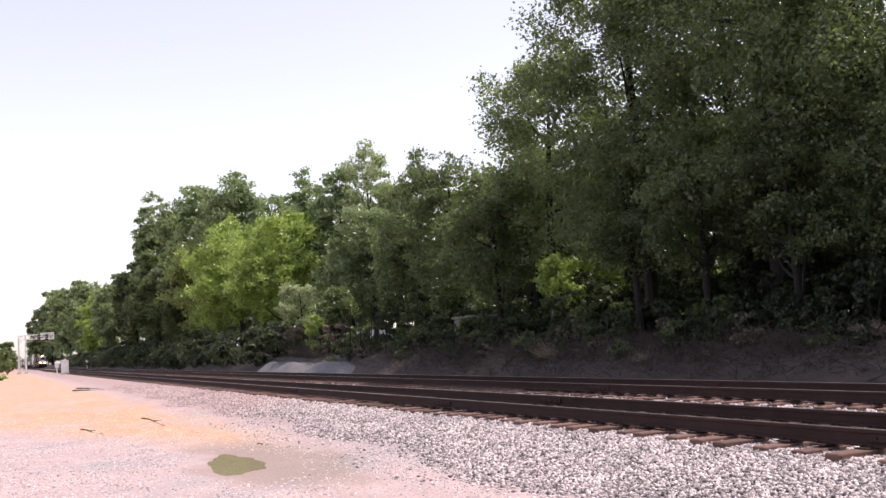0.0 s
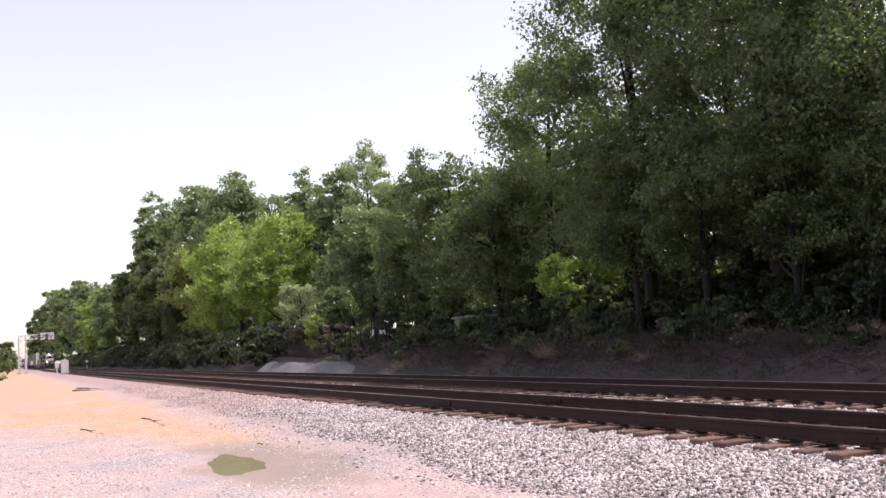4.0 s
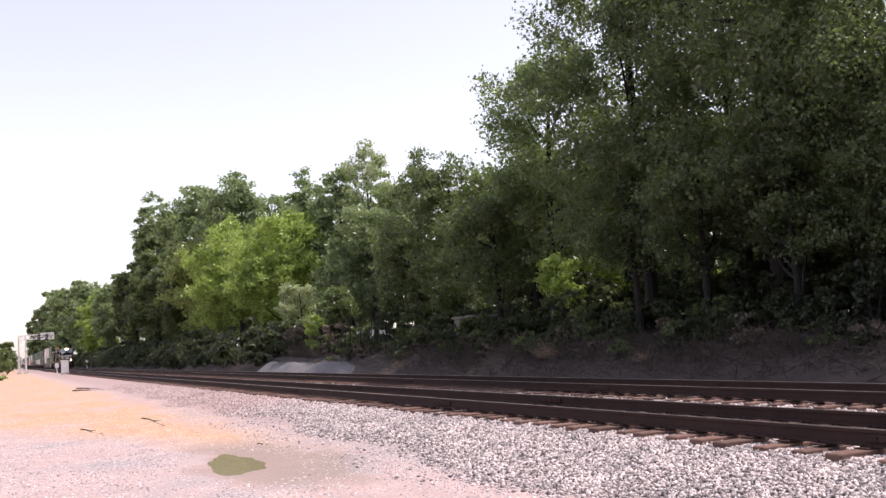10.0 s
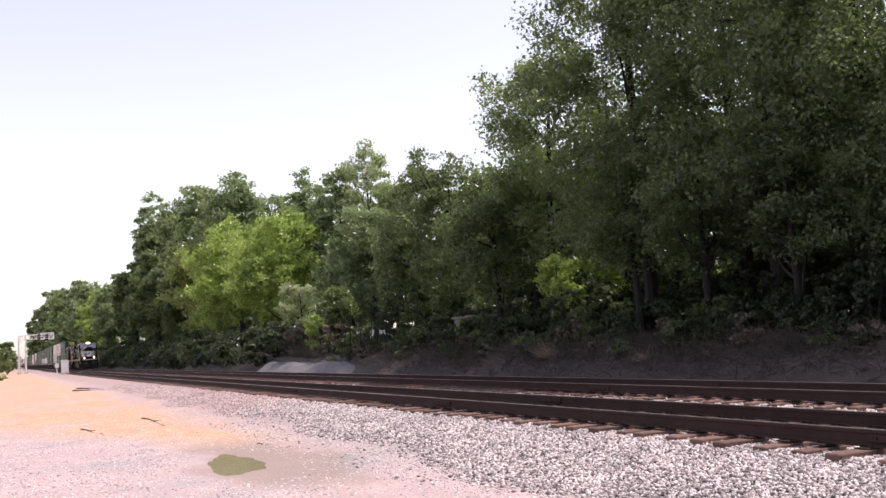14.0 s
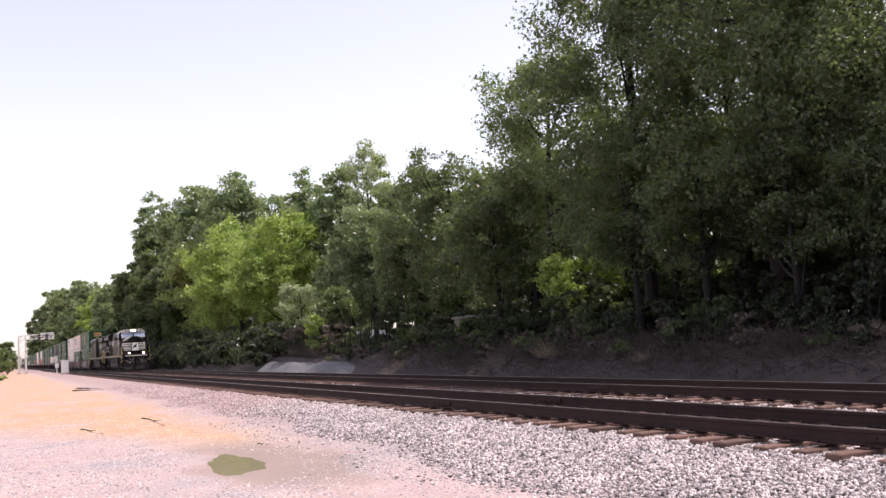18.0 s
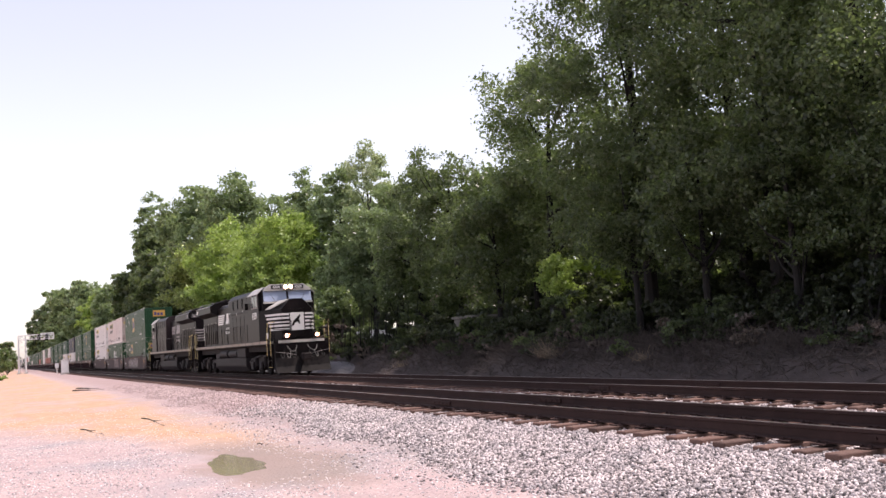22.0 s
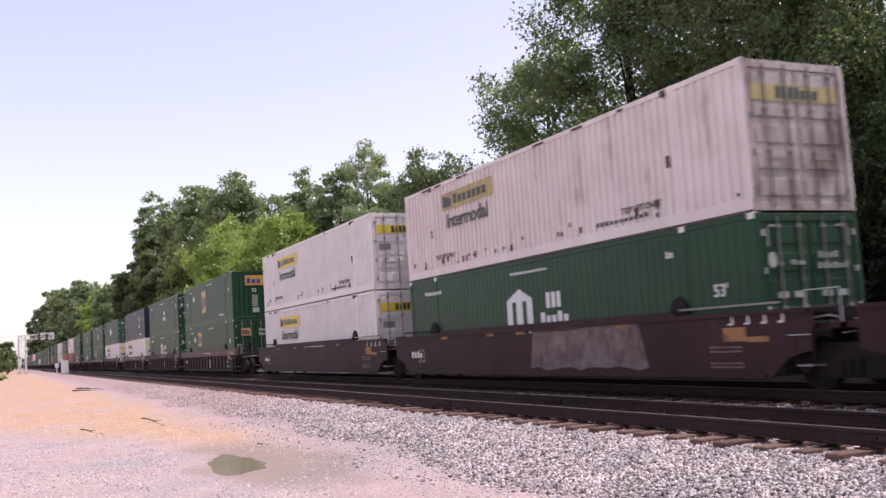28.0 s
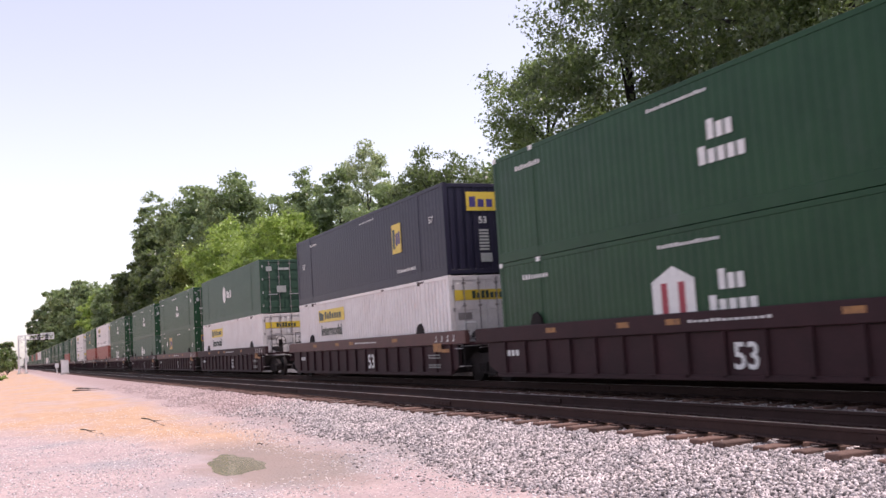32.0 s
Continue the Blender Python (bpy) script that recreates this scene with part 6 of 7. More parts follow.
        for k in range(5):
            box(bm, -5.55 + k * 0.02, -3.95 + k * 0.1, y0, y1, z0 + k * 0.13, z0 + 0.09 + k * 0.13)
        sg = part("sign_stripes", bm, Wh, ob, "white striped company sign")
        bm = bmesh.new()
        prism(bm, [(-3.35, z0), (-2.62, z0), (-2.4, z0 + 0.65), (-2.95, z0 + 0.65), (-3.05, z0 + 0.3)], y0, y1)
        prism(bm, [(-2.52, z0), (-1.85, z0), (-1.68, z0 + 0.12), (-1.6, z0 + 0.65), (-2.25, z0 + 0.65), (-2.34, z0 + 0.5)], y0, y1)
        part("sign_letters", bm, Wh, sg)
        r3 = random.Random(4)
        bm = bmesh.new()
        for row, n in ((0, 7), (1, 8)):
            for k in range(n):
                x = -3.35 + k * 0.215
                box(bm, x, x + 0.14, y0, y1, 2.75 - row * 0.27, 2.92 - row * 0.27 - 0.05 * (r3.random() < 0.4))
        part("sign_lettering", bm, Wh, sg)
        if s > 0:
            for o in (sg, *sg.children):
                o.data.transform(Matrix.Translation((-6.4, 0, 0)) @ Matrix.Diagonal((-1, 1, 1, 1)))
                o.data.flip_normals()
        part("small_plate", boxes(*[(x, x + 0.12, *sorted((s * 1.442, s * 1.45)), z, z + 0.1) for x, z in ((-0.2, 3.55), (1.6, 3.45), (3.2, 3.5), (4.3, 3.6))]), Wh, ob)
    return ob


M["sill"] = mat("dusty_beige_stripe", (0.32, 0.265, 0.21), 0.6, vary=0.4, scale=2, fine=20, bump=0.05, second=(0.26, 0.21, 0.17))
M["dust_and_highlight"] = mat("dusty_grey_and_highlight", (0.5, 0.48, 0.45), 0.55, vary=0.3, scale=2, fine=20, bump=0.05)
M["plough"] = mat("dusty_black_steel", (0.009, 0.008, 0.0082), 0.65, vary=0.5, scale=1.5, fine=12, bump=0.1, second=(0.017, 0.0145, 0.0145), spec=0.1, stain=((0.03, 0.025, 0.024), 0.66, 2.0, 0.25))
M["screen"] = mat("windscreen_glass", (0.3, 0.36, 0.48), 0.05, vary=0.1, scale=2, fine=10, bump=0.0)
M["lamp_off"] = mat("lamp_glass", (0.5, 0.5, 0.48), 0.15, vary=0.1, scale=4, fine=20, bump=0.0)
M["hose"] = mat("grey_hose", (0.13, 0.125, 0.12), 0.6, vary=0.2, scale=5, fine=20, bump=0.05)
M["number_glass"] = mat("number_board_glass", (0.02, 0.02, 0.019), 0.6, vary=0.1, scale=5, fine=20, bump=0.0)
LOCO_WHEELS = bpy.data.meshes.new("wheelset")
_bm = wheelset_mesh(0.533)
_bm.to_mesh(LOCO_WHEELS)
_bm.free()

ride(locomotive("4389", True, "dusty black diesel locomotive with white nose stripes and lit headlights", 1.0), 45.1)
ride(locomotive("3669", False, "dusty black diesel locomotive running cab last behind the leader", 2.0), 19.9, 0.0, 180.0)

# prototypes, placed first and copied along the train
CONS = [6.5, -13.0, -32.5, -56.2, -75.6, -95.1]
while CONS[-1] > -760:
    CONS.append(CONS[-1] - (23.3 if len(CONS) % 3 == 0 else 19.45))
MADE = {}


def box_on(style, doors, seed, u, z, label):
    key = (style, doors, seed)
    if key in MADE:
        ob = tagged(copy_thing(MADE[key], pose(u, TRACK_FAR, z)), label)
    else:
        ob = MADE[key] = container(style, doors, label, seed)
    return ride(ob, u, z)


def car_on(key, u, label):
    if key in MADE:
        ob = copy_thing(MADE[key], pose(u, TRACK_FAR, 0))
        tagged(ob, label)
    else:
        ob = MADE[key] = well_car(*key[:3], label, *key[3:])
    return ride(ob, u)


WHITE = "white corrugated container with a yellow company panel"
GREEN = "dark green corrugated container with white company signs"
GREENY = "dark green corrugated container with a yellow square sign"
NAVY = "navy blue container with a small yellow square sign"
FADED = "faded grey-green container with a white round sign"
RED = "dull red container among green ones"
CARGO = [  # lower, upper
    (("emp", True, 0, GREENY), ("emp", False, 1, GREENY)),
    (("hub", True, 2, GREEN), ("white", True, 4, "weathered white container with rust-streaked doors")),
    (("white", True, 1, WHITE), ("white", True, 1, WHITE)),
    (("emp", True, 0, GREENY), ("emp", False, 1, GREENY)),
    (("hub", True, 4, GREEN), ("hub", True, 3, GREEN)),
    (("white", True, 1, WHITE), ("navy", False, 1, NAVY)),
    (("white", True, 1, WHITE), ("faded", True, 1, FADED)),
    (("emp", True, 0, GREENY), ("hub", True, 3, GREEN)),
    (("faded", True, 1, FADED), ("hub", True, 3, GREEN)),
    (("hub", True, 2, GREEN), ("hub", True, 3, GREEN)),
    (("red", True, 1, RED), ("white", True, 1, WHITE)),
    (("red", True, 1, RED), ("emp", False, 1, GREENY)),
    (("white", True, 1, WHITE), ("white", True, 1, WHITE)),
]
rt = random.Random(12)
POOL = [CARGO[i][j] for i in (0, 3, 4, 6, 7, 8, 8, 9, 10) for j in (0, 1)]
for k, u in enumerate(CONS):
    if k == 0:
        car_on((False, True, False, 1, True), u, "oxide-brown well car with worn sprayed paint on its side")
    elif k == 1:
        car_on((False, False, False, 2, False, True), u, "oxide-brown well car with a pale worn patch")
    elif k == 2:
        car_on((False, False, True, 3), u, "oxide-brown well car with smooth deep sides")
    else:
        j = k % 3
        car_on((True, j == 0, j == 2, 4 + (k % 2)), u, "dark oxide-brown well car with ribbed sides")
    lo, up = CARGO[k] if k < len(CARGO) else (rt.choice(POOL), rt.choice(POOL))
    box_on(lo[0], lo[1], lo[2], u, 0.36, lo[3])
    box_on(up[0], up[1], up[2], u, 3.26, up[3])


# ---- ballast, ties and small things on the ground ----
def stones(rng, x, y, size, flat=0.8):
    """Broken stones: distorted eight-sided lumps resting on the ground."""
    n = len(x)
    z = ground_height(x, y)
    base = np.array([(1, 0, 0), (0, 1, 0), (-1, 0, 0), (0, -1, 0), (0, 0, 1), (0, 0, -1)], float)
    v = base[None] * rng.uniform(0.55, 1.25, (n, 6, 1)) + rng.normal(size=(n, 6, 3)) * 0.14
    a, b = rng.uniform(0, math.tau, n), rng.normal(size=n) * 0.6
    ca, sa, cb, sb = np.cos(a), np.sin(a), np.cos(b), np.sin(b)
    X, Y, Z = v[..., 0], v[..., 1], v[..., 2]
    Y, Z = Y * cb[:, None] - Z * sb[:, None], Y * sb[:, None] + Z * cb[:, None]
    X, Y = X * ca[:, None] - Y * sa[:, None], X * sa[:, None] + Y * ca[:, None]
    s = (size * rng.uniform(0.6, 1.4, n))[:, None]
    v = np.stack([X * s + x[:, None], Y * s + y[:, None], Z * s * flat + z[:, None] + s * 0.3 * flat], -1).reshape(-1, 3)
    t = np.array([(0, 1, 4), (1, 2, 4), (2, 3, 4), (3, 0, 4), (1, 0, 5), (2, 1, 5), (3, 2, 5), (0, 3, 5)])
    return raw("stones", v, (np.arange(n)[:, None, None] * 6 + t[None]).reshape(-1, 3))


def scatter(rng, n, x0, x1, y0, y1, thin=None):
    x, y = rng.uniform(x0, x1, n), rng.uniform(y0, y1, n)
    keep = y < 1.35 * -x
    if thin is not None:
        keep &= rng.random(n) < thin(x, y)
    return x[keep], y[keep]


rng = np.random.default_rng(77)
toe = lambda x, y: np.clip((y - 6.0 - 0.3 * np.sin(x * 0.7) - 0.25 * np.sin(x * 0.23 + 1)) / 0.9, 0.012, 1)
parts_xy = [scatter(rng, 40000, -15, -4.5, 5.0, 8.75, toe), scatter(rng, 50000, -31, -15, 5.0, 8.75, lambda x, y: toe(x, y) * np.clip((x + 31) / 7, 0, 1))]
x, y = np.concatenate([p[0] for p in parts_xy]), np.concatenate([p[1] for p in parts_xy])
ballast = part("ballast", stones(rng, x, y, 0.029), M["stone"], None)
tagged(ballast, "grey crushed stone shoulder beside the track", "ballast", kind="stuff")
x, y = scatter(rng, 26000, -70, -22, 5.6, 8.75, lambda x, y: toe(x, y) * np.clip((x + 70) / 18, 0.1, 1) * np.clip((-22 - x) / 7, 0, 1))
chips = part("ballast", stones(rng, x, y, 0.03), M["stone_pink"], None)
tagged(chips, "pinkish fine crushed stone shoulder farther along the track", "ballast", kind="stuff")
parts_xy = [scatter(rng, 9000, -26, -6, 8.9, 10.2), scatter(rng, 14000, -28, -7, 10.4, 12.9), scatter(rng, 8000, -60, -28, 10.4, 12.9), scatter(rng, 7000, -30, -8, 13.0, 15.4)]
x, y = np.concatenate([p[0] for p in parts_xy]), np.concatenate([p[1] for p in parts_xy])
crib = part("ballast", stones(rng, x, y, 0.036), M["stone"], None)
tagged(crib, "grey crushed stone between the rails and tracks", "ballast", kind="stuff")
x, y = scatter(rng, 14000, -44, -9, -0.5, 6.2, lambda x, y: np.clip((x + 44) / 22, 0.02, 1) * (0.35 + 0.65 * (np.sin(x * 0.9 + y * 1.3) * np.sin(x * 0.37 - y * 0.8) > -0.1)))
keep = ((x + 16.7) / 2.6) ** 2 + ((y - 3.75) / 0.8) ** 2 > 1
x2, y2 = scatter(rng, 17000, -27, -8, -0.5, 6.4, lambda x, y: np.clip((x + 27) / 12, 0.02, 1) * np.where((y > 3.0) & (y < 4.9) & (x < -13), 0.1, 1) * (0.25 + 0.75 * (np.sin(x * 0.7 + y * 1.9 + 1) * np.sin(x * 0.31 - y * 1.1) > -0.15)))
wet2 = ((x2 + 16.7) / 2.6) ** 2 + ((y2 - 3.75) / 0.8) ** 2 > 1
grey = part("pebbles", stones(rng, x2[wet2], y2[wet2], 0.019, 0.5), M["pebble_grey"], None)
tagged(grey, "grey crushed stone trodden into the gravel lot", "pebbles", kind="stuff")
pebbles = part("pebbles", stones(rng, x[keep], y[keep], 0.02, 0.35), M["pebble"], None)
tagged(pebbles, "pale pebbles strewn over the gravel lot", "pebbles", kind="stuff")


def gravel_pile():
    """Two low heaps of pale chippings poured side by side below the bank."""
    xs, ys = np.linspace(-72, -49.5, 60), np.linspace(16.0, 19.2, 22)
    X, Y = np.meshgrid(xs, ys, indexing="ij")
    ridge = np.maximum(np.exp(-((X + 67.5) / 2.6) ** 2), np.maximum(0.95 * np.exp(-((X + 62.5) / 2.8) ** 2), 0.9 * np.exp(-((X + 55.5) / 3.4) ** 2)))
    Z = ground_height(X, Y) - 0.06 + 0.78 * ridge * np.exp(-((Y - 17.4) / 0.75) ** 2)
    v = np.stack([X, Y, Z], -1).reshape(-1, 3)
    i, j = np.meshgrid(np.arange(59), np.arange(21), indexing="ij")
    a = (i * 22 + j).ravel()
    return raw("gravel_pile", v, np.stack([a, a + 22, a + 23, a + 1], 1))


M["chippings"] = mat("pale_chippings", (0.17, 0.165, 0.175), 0.95, vary=0.35, scale=1.5, fine=14, bump=0.9, second=(0.1, 0.097, 0.104))
pile = part("gravel_pile", gravel_pile(), M["chippings"], None)
tagged(pile, "low heaps of pale grey chippings below the bank", "gravel heap", kind="stuff")

# puddle
bm = bmesh.new()
ring = []
for k in range(40):
    a = k * math.tau / 40
    w = 1 + 0.05 * math.sin(3 * a + 0.5) + 0.05 * math.sin(7 * a) + 0.05 * math.sin(11 * a + 2) + 0.03 * math.sin(17 * a)
    ring.append(bm.verts.new((-16.75 + 1.75 * w * math.cos(a) - 0.75 * math.sin(a), 3.66 + 0.5 * w * math.sin(a), -0.653)))
bm.faces.new(ring)
geo = bmesh.ops.extrude_face_region(bm, geom=bm.faces[:])
bmesh.ops.translate(bm, verts=[v for v in geo["geom"] if isinstance(v, bmesh.types.BMVert)], vec=(0, 0, -0.1))
bmesh.ops.recalc_face_normals(bm, faces=bm.faces[:])
M["water"] = mat("muddy_water", (0.3, 0.255, 0.17), 0.12, vary=0.15, scale=1.2, fine=8, bump=0.004)
puddle = part("puddle", bm, M["water"], None)
tagged(puddle, "shallow puddle of muddy olive-brown water", "puddle", kind="structure")

# fallen sticks on the lot
for k, (x, y, ln, rz, rad) in enumerate(((-29.6, 4.03, 4.6, 1, 0.02), (-27.7, 2.13, 2.6, 9, 0.018), (-19.5, 4.8, 0.5, 10, 0.012), (-72, 5.35, 3.6, 20, 0.06), (-68, 5.1, 3.0, 35, 0.05))):
    bm = bmesh.new()
    pts = [Vector((ln * (f - 0.5), 0.012 * ln * math.sin(f * 4 + k), rad * 0.6 + 0.02 * math.sin(f * 7))) for f in np.linspace(0, 1, 6)]
    for a, b, f in zip(pts, pts[1:], np.linspace(1, 0.4, 5)):
        rod(bm, a, b, rad * f, 6, rad * f * 0.85)
    rod(bm, pts[2], pts[2] + Vector((0.12 * ln, 0.03 * ln, 0.02)), rad * 0.5, 5, rad * 0.2)
    z = float(ground_height(np.array(x), np.array(y)))
    st = part("stick", bm, M["bark"], None)
    st.matrix_basis = pose(x, y, z, 0, 0, rz)
    tagged(st, "broken dark branch lying on the gravel", "stick", "sticks on the lot")

# ---- trackside equipment ----
def lot_z(x, y):
    return float(ground_height(np.array(x), np.array(y)))


def signal_cabinet(x, y):
    ob = thing("signal_cabinet", "silver-grey steel signal cabinet on a concrete footing", "signal cabinet", m=pose(x, y, lot_z(x, y)))
    part("footing", boxes((-0.5, 0.5, -0.6, 0.6, -0.2, 0.25), bevel=0.02), M["concrete"], ob)
    part("body", boxes((-0.4, 0.4, -0.5, 0.5, 0.25, 1.98), bevel=0.02), M["cabinet"], ob)
    part("roof", boxes((-0.46, 0.46, -0.56, 0.56, 1.98, 2.07), bevel=0.02), M["cabinet"], ob)
    d = part("door", boxes((0.4, 0.43, -0.42, 0.42, 0.35, 1.9), bevel=0.01), M["cabinet"], ob)
    part("handle", boxes((0.43, 0.46, 0.28, 0.34, 1.0, 1.2)), M["steel"], d)
    return ob


def marker_post(x, y, h, label):
    ob = thing("marker_post", label, "post", m=pose(x, y, lot_z(x, y)))
    bm = bmesh.new()
    rod(bm, (0, 0, -0.2), (0, 0, h), 0.09, 8)
    part("post", bm, M["cabinet"], ob)
    part("plate", boxes((0.09, 0.12, -0.28, 0.28, h - 0.75, h), bevel=0.01), M["cabinet"], ob)
    return ob


M["cabinet"] = mat("aluminium_paint", (0.72, 0.71, 0.72), 0.45, 0.3, vary=0.2, scale=2, fine=15, bump=0.05)
signal_cabinet(-150, 8.15)
marker_post(-168, 7.9, 1.7, "grey trackside marker post with a small plate")
marker_post(-225, 16.8, 2.2, "grey trackside post on the far side of the tracks")


def signal_gantry(x):
    """A cantilever signal structure whose arm reaches over the near track."""
    z0 = lot_z(x, 4.0)
    ob = thing("signal_gantry", "pale grey steel cantilever signal gantry over the tracks", "signal gantry", m=pose(x, 4.0, z0))
    S = M["cabinet"]
    top = 9.3
    for y in (-0.7, 0.9):
        bm = bmesh.new()
        rod(bm, (0, y, -0.3), (0, y, top), 0.2, 10, 0.16)
        part("mast", bm, S, ob)
        part("footing", boxes((-0.5, 0.5, y - 0.5, y + 0.5, -0.3, 0.3), bevel=0.03), M["concrete"], ob)
    for k in range(7):
        z = 0.8 + k * 1.25
        part("brace", rods([[(0, -0.7, z), (0, 0.9, z + 1.1)], [(0, 0.9, z), (0, -0.7, z + 1.1)]], 0.06), S, ob)
    for z in (8.2, 9.2):
        part("arm_chord", rods([[(0, -0.9, z), (0, 7.1, z)]], 0.12, 8), S, ob)
    for k in range(8):
        y = -0.6 + k * 0.95
        part("arm_brace", rods([[(0, y, 8.2), (0, y + 0.47, 9.2), (0, y + 0.95, 8.2)]], 0.05), S, ob)
    part("walkway", boxes((0.1, 0.8, 3.4, 7.1, 8.1, 8.18)), S, ob)
    part("railing", rods([[(0.8, 3.4, 9.25), (0.8, 7.1, 9.25)], [(0.8, 3.4, 8.7), (0.8, 7.1, 8.7)]] + [[(0.8, float(y), 8.15), (0.8, float(y), 9.25)] for y in np.linspace(3.4, 7.1, 5)], 0.05), S, ob)
    for y in (3.9, 5.6):
        h = part("signal_head", boxes((0.3, 0.5, y - 0.38, y + 0.38, 7.75, 9.35), bevel=0.1), M["grime"], ob, "dark signal head")
        for k in range(3):
            bm = bmesh.new()
            rod(bm, (0.5, y, 8.05 + k * 0.5), (0.72, y, 8.05 + k * 0.5), 0.16, 10)
            part("hood", bm, M["grime"], h)
    part("arm_end_frame", rods([[(0.05, 4.3, 8.0), (0.05, 7.2, 8.0), (0.05, 7.2, 9.5), (0.05, 4.3, 9.5), (0.05, 4.3, 8.0)]], 0.1, 8), S, ob, "pale steel end frame of the arm")
    part("ladder", rods([[(0.3, -0.5, 0.4), (0.3, -0.5, 9)], [(0.3, -0.1, 0.4), (0.3, -0.1, 9)]] + [[(0.3, -0.5, 0.7 + 0.45 * k), (0.3, -0.1, 0.7 + 0.45 * k)] for k in range(19)], 0.03), S, ob)
    return ob


signal_gantry(-250)


# concrete at half its brightness: the shade of the woods put into the colour
M["shaded_concrete"] = mat("concrete_in_shade", (0.22, 0.21, 0.19), 0.95, vary=0.4, scale=2, fine=25, bump=0.3, second=(0.12, 0.115, 0.1))


def shed(x, y):
    z0 = lot_z(x, y)
    ob = thing("utility_shed", "dark grey concrete utility box in the undergrowth", "shed", m=pose(x, y, z0))
    part("wall", boxes((-1.1, 1.1, -0.7, 0.7, -0.3, 1.25), bevel=0.03), M["shaded_concrete"], ob)
    part("lid", boxes((-1.2, 1.2, -0.8, 0.8, 1.25, 1.38), bevel=0.02), M["shaded_concrete"], ob)
    part("door", boxes((-0.45, 0.35, -0.73, -0.7, 0.05, 1.1), bevel=0.01), M["grime"], ob)
    return ob


shed(-42.5, 21.6)


def house(x, y, w, d, h, label, wall, roof, rise=2.0):
    z0 = lot_z(x, y)
    ob = thing("house", label, "house", m=pose(x, y, z0))
    for a, b in (((-w / 2, w / 2, -d / 2, -d / 2 + 0.2), 0), ((-w / 2, w / 2, d / 2 - 0.2, d / 2), 0), ((-w / 2, -w / 2 + 0.2, -d / 2 + 0.2, d / 2 - 0.2), 0), ((w / 2 - 0.2, w / 2, -d / 2 + 0.2, d / 2 - 0.2), 0)):
        part("wall", boxes((*a, -0.3, h)), wall, ob)
    for s in (-1, 1):
        bm = bmesh.new()
        prism_x(bm, [(s * (d / 2 + 0.4), h - 0.25), (s * (d / 2 + 0.4), h - 0.1), (0, h + rise + 0.15), (0, h + rise)], -w / 2 - 0.4, w / 2 + 0.4)
        part("roof", bm, roof, ob)
    for a in (-w / 4, w / 4):
        wd = part("window", boxes((a - 0.55, a + 0.55, -d / 2 - 0.03, -d / 2 - 0.003, 1.0, 2.2)), M["glass"], ob)
        part("window_frame", boxes((a - 0.62, a + 0.62, -d / 2 - 0.05, -d / 2 - 0.031, 0.92, 1.0), (a - 0.62, a + 0.62, -d / 2 - 0.05, -d / 2 - 0.031, 2.2, 2.28)), M["white"], wd)
    return ob


M["roof"] = mat("faded_pink_shingles", (0.45, 0.3, 0.27), 0.85, vary=0.3, scale=2, fine=14, bump=0.3)
# wall in the darkened concrete, so that sun on it doesn't show
house(-68.2, 36.0, 9, 7, 3.2, "small pale house with a pinkish roof behind the trees", M["shaded_concrete"], M["roof"])


def board_fence(x0, x1, y):
    """Posts with boarded bays between them."""
    z0 = lot_z((x0 + x1) / 2, y)
    ob = thing("board_fence", "white board fence added for the pale glimpses between the trunks", "fence", m=pose(x0, y, z0))
    bays = int(round((x1 - x0) / 2.0))
    for k in range(bays + 1):
        part("post", boxes((k * 2.0 - 0.06, k * 2.0 + 0.06, 0.03, 0.15, -0.3, 1.5), bevel=0.01), M["white"], ob)
    for k in range(bays):
        for b in range(5):
            x = k * 2.0 + 0.02 + b * 0.4
            part("board", boxes((x, x + 0.37, 0.0, 0.028, 0.08, 1.4 - 0.02 * (b % 2))), M["white"], ob)


# added fence: white boards stand in for unidentified bright gaps in the woods
board_fence(-88.0, -70.0, 30.0)

# ---- rail joints, tie plates and ties, last ----
JOINT = bpy.data.meshes.new("joint_bar")
_bm = boxes((-0.45, 0.45, -0.045, -0.012, -0.135, -0.05), bevel=0.006)
for k in range(4):
    rod(_bm, (-0.33 + k * 0.22, -0.07, -0.092), (-0.33 + k * 0.22, -0.045, -0.092), 0.018, 6)
_bm.to_mesh(JOINT)
_bm.free()
for tr_ob, yc in ((track_near, TRACK_NEAR), (track_far, TRACK_FAR)):
    for k, x in enumerate((-7.3, -19.2, -31.1, -43.0)):
        for s in (-0.752, 0.752):
            j = part("joint_bar", JOINT, M["rail"], tr_ob)
            j.matrix_basis = pose(x + (2.1 if s > 0 else 0), yc + s, 0)
TIE = bpy.data.meshes.new("tie")
_bm = boxes((-0.115, 0.115, -1.3, 1.3, -0.39, -0.207), bevel=0.012)
_bm.to_mesh(TIE)
_bm.free()
PLATE = bpy.data.meshes.new("tie_plate")
_bm = boxes((-0.095, 0.095, -0.18, 0.18, -0.209, -0.191))
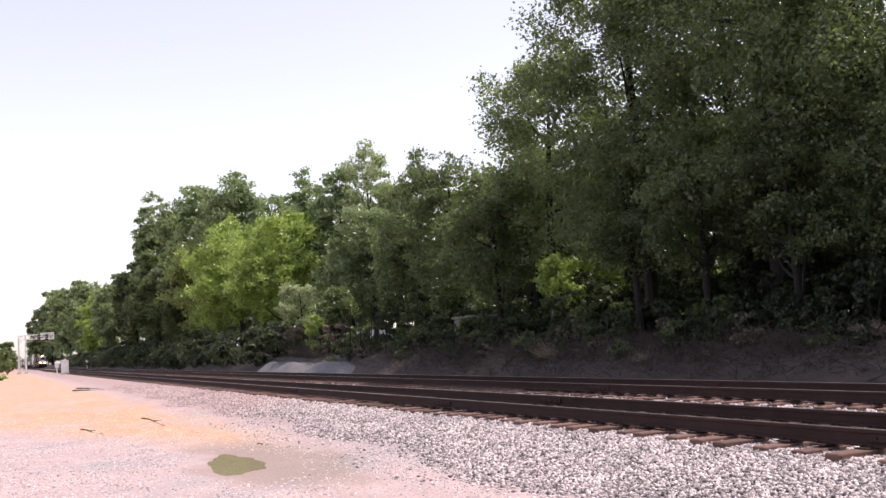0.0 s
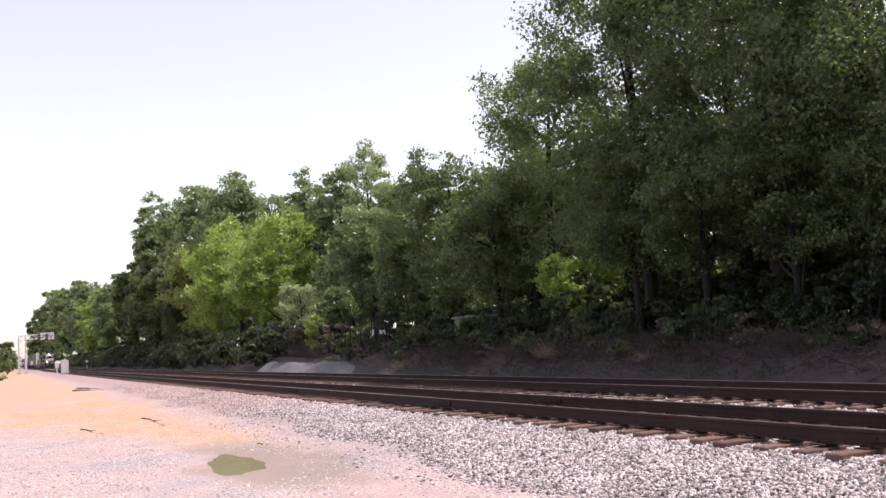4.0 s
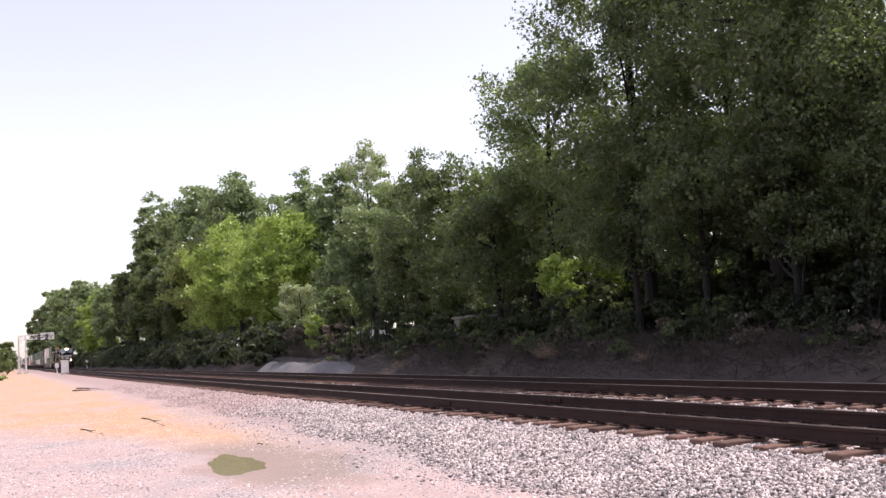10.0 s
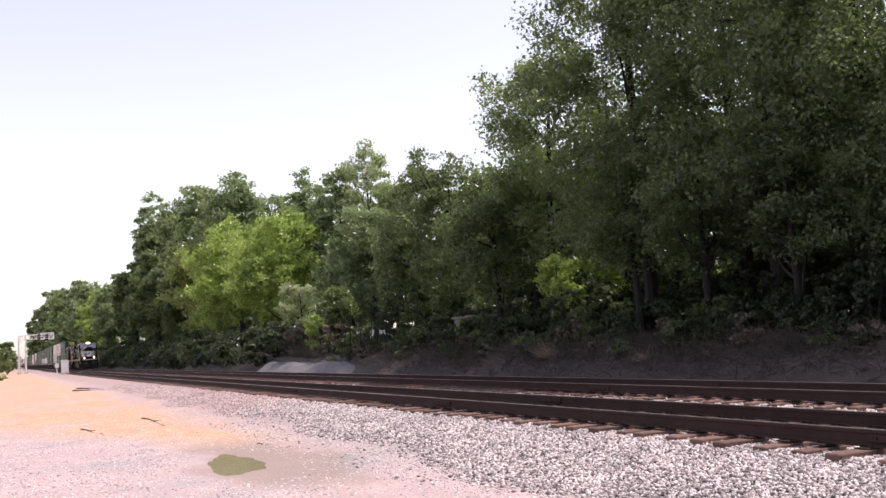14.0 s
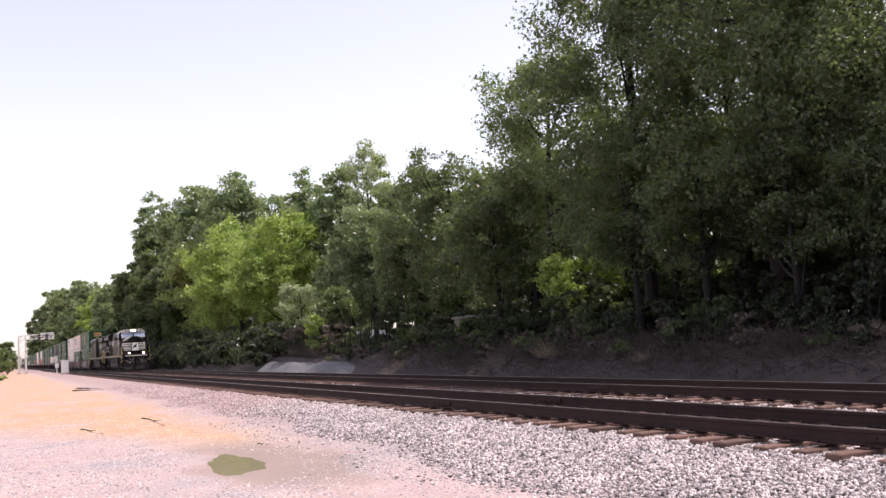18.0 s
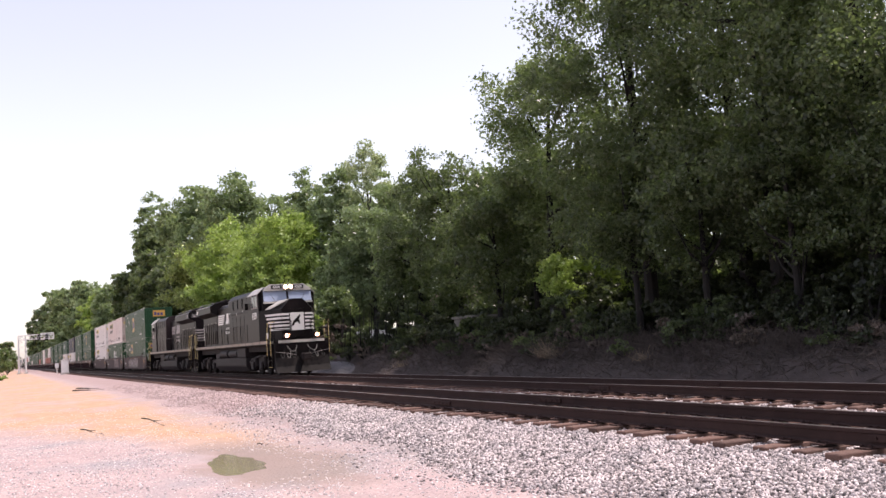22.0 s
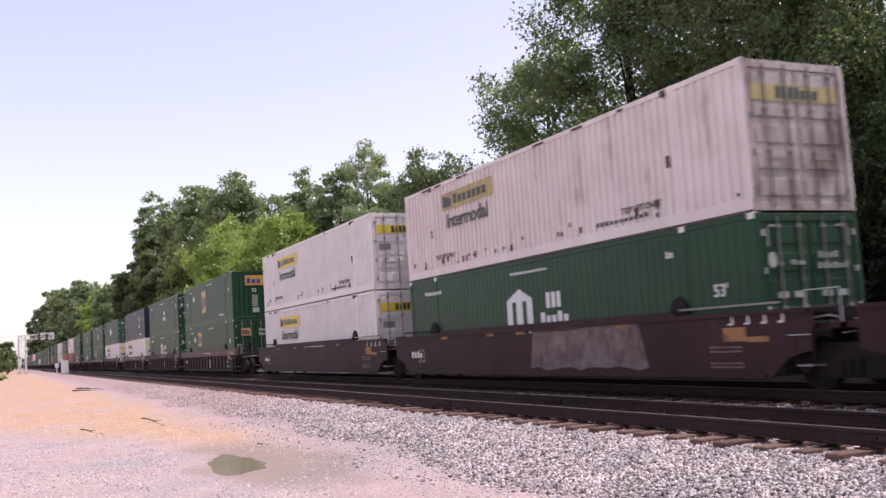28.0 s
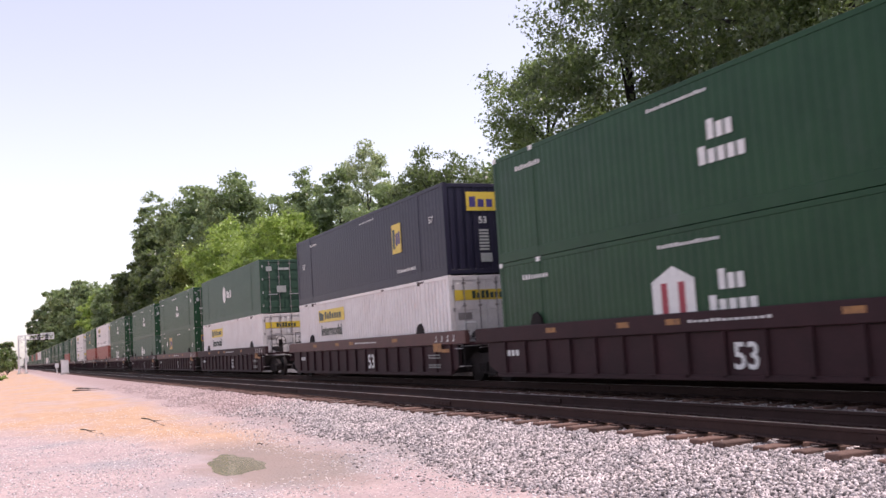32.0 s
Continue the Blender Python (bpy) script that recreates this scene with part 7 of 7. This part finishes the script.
for sx in (-0.06, 0.06):
    for sy in (-0.1, 0.1):
        box(_bm, sx - 0.012, sx + 0.012, sy - 0.015, sy + 0.015, -0.191, -0.163)
_bm.to_mesh(PLATE)
_bm.free()
rt = random.Random(21)
for tr_ob, yc, n in ((track_near, TRACK_NEAR, 95), (track_far, TRACK_FAR, 65)):
    for k in range(n):
        x = -4.2 - k * 0.59 + rt.uniform(-0.06, 0.06)
        t = part("tie", TIE, M["tie"], tr_ob)
        t.matrix_basis = pose(x, yc + rt.uniform(-0.08, 0.06), rt.uniform(-0.03, 0.0), 0, 0, rt.uniform(-1.6, 1.6))
        if k < 32:
            for s in (-0.752, 0.752):
                p = part("tie_plate", PLATE, M["rail"], tr_ob)
                p.matrix_basis = pose(x, yc + s, 0)
    bm = bmesh.new()
    for k in range(n, 420):
        x = -4.2 - k * 0.59
        box(bm, x - 0.115, x + 0.115, yc - 1.3, yc + 1.3, -0.39, -0.21)
    far = part("far_ties", bm, M["tie"], tr_ob)
    far["kind"] = "stuff"


def motions():
    times = [2.0 * k for k in range(17)]
    for ob, u, z, turn in RIDERS:
        walk(ob, [(t, pose(u + train_shift(t), TRACK_FAR, z, 0, 0, turn)) for t in times])
    # gusts: how far the crowns lean to the lee, in degrees
    gusts = ((0, 0.0), (2, -0.15), (4, 0.1), (6, 0.0), (8, 0.5), (9.5, 0.1), (11, 1.1), (13, 0.3), (15, 0.2), (17, -0.1), (19, 1.3), (21, 0.4), (24, 0.6), (26, 0.4), (28, -0.1), (30, 1.5), (32, 1.5))
    for k, (crown, share) in enumerate(SWAYING):
        walk(crown, [(t, Matrix.Rotation(radians(a * share), 4, Vector((-0.9, 0.424, 0)))) for t, a in gusts])
    for wheel, (x, y, z), radius in ROLLERS:
        thing_turn = next(r[3] for r in RIDERS if r[0] is wheel.parent)
        sign = -1 if thing_turn else 1
        rows = []
        for k in range(32 * FPS + 1):
            angle = sign * (train_shift(k / FPS) - train_shift(0.0)) / radius
            rows.append((k / FPS, Matrix.Translation((x, y, z)) @ Matrix.Rotation(angle % math.tau, 4, 'Y')))
        walk(wheel, rows)


motions()
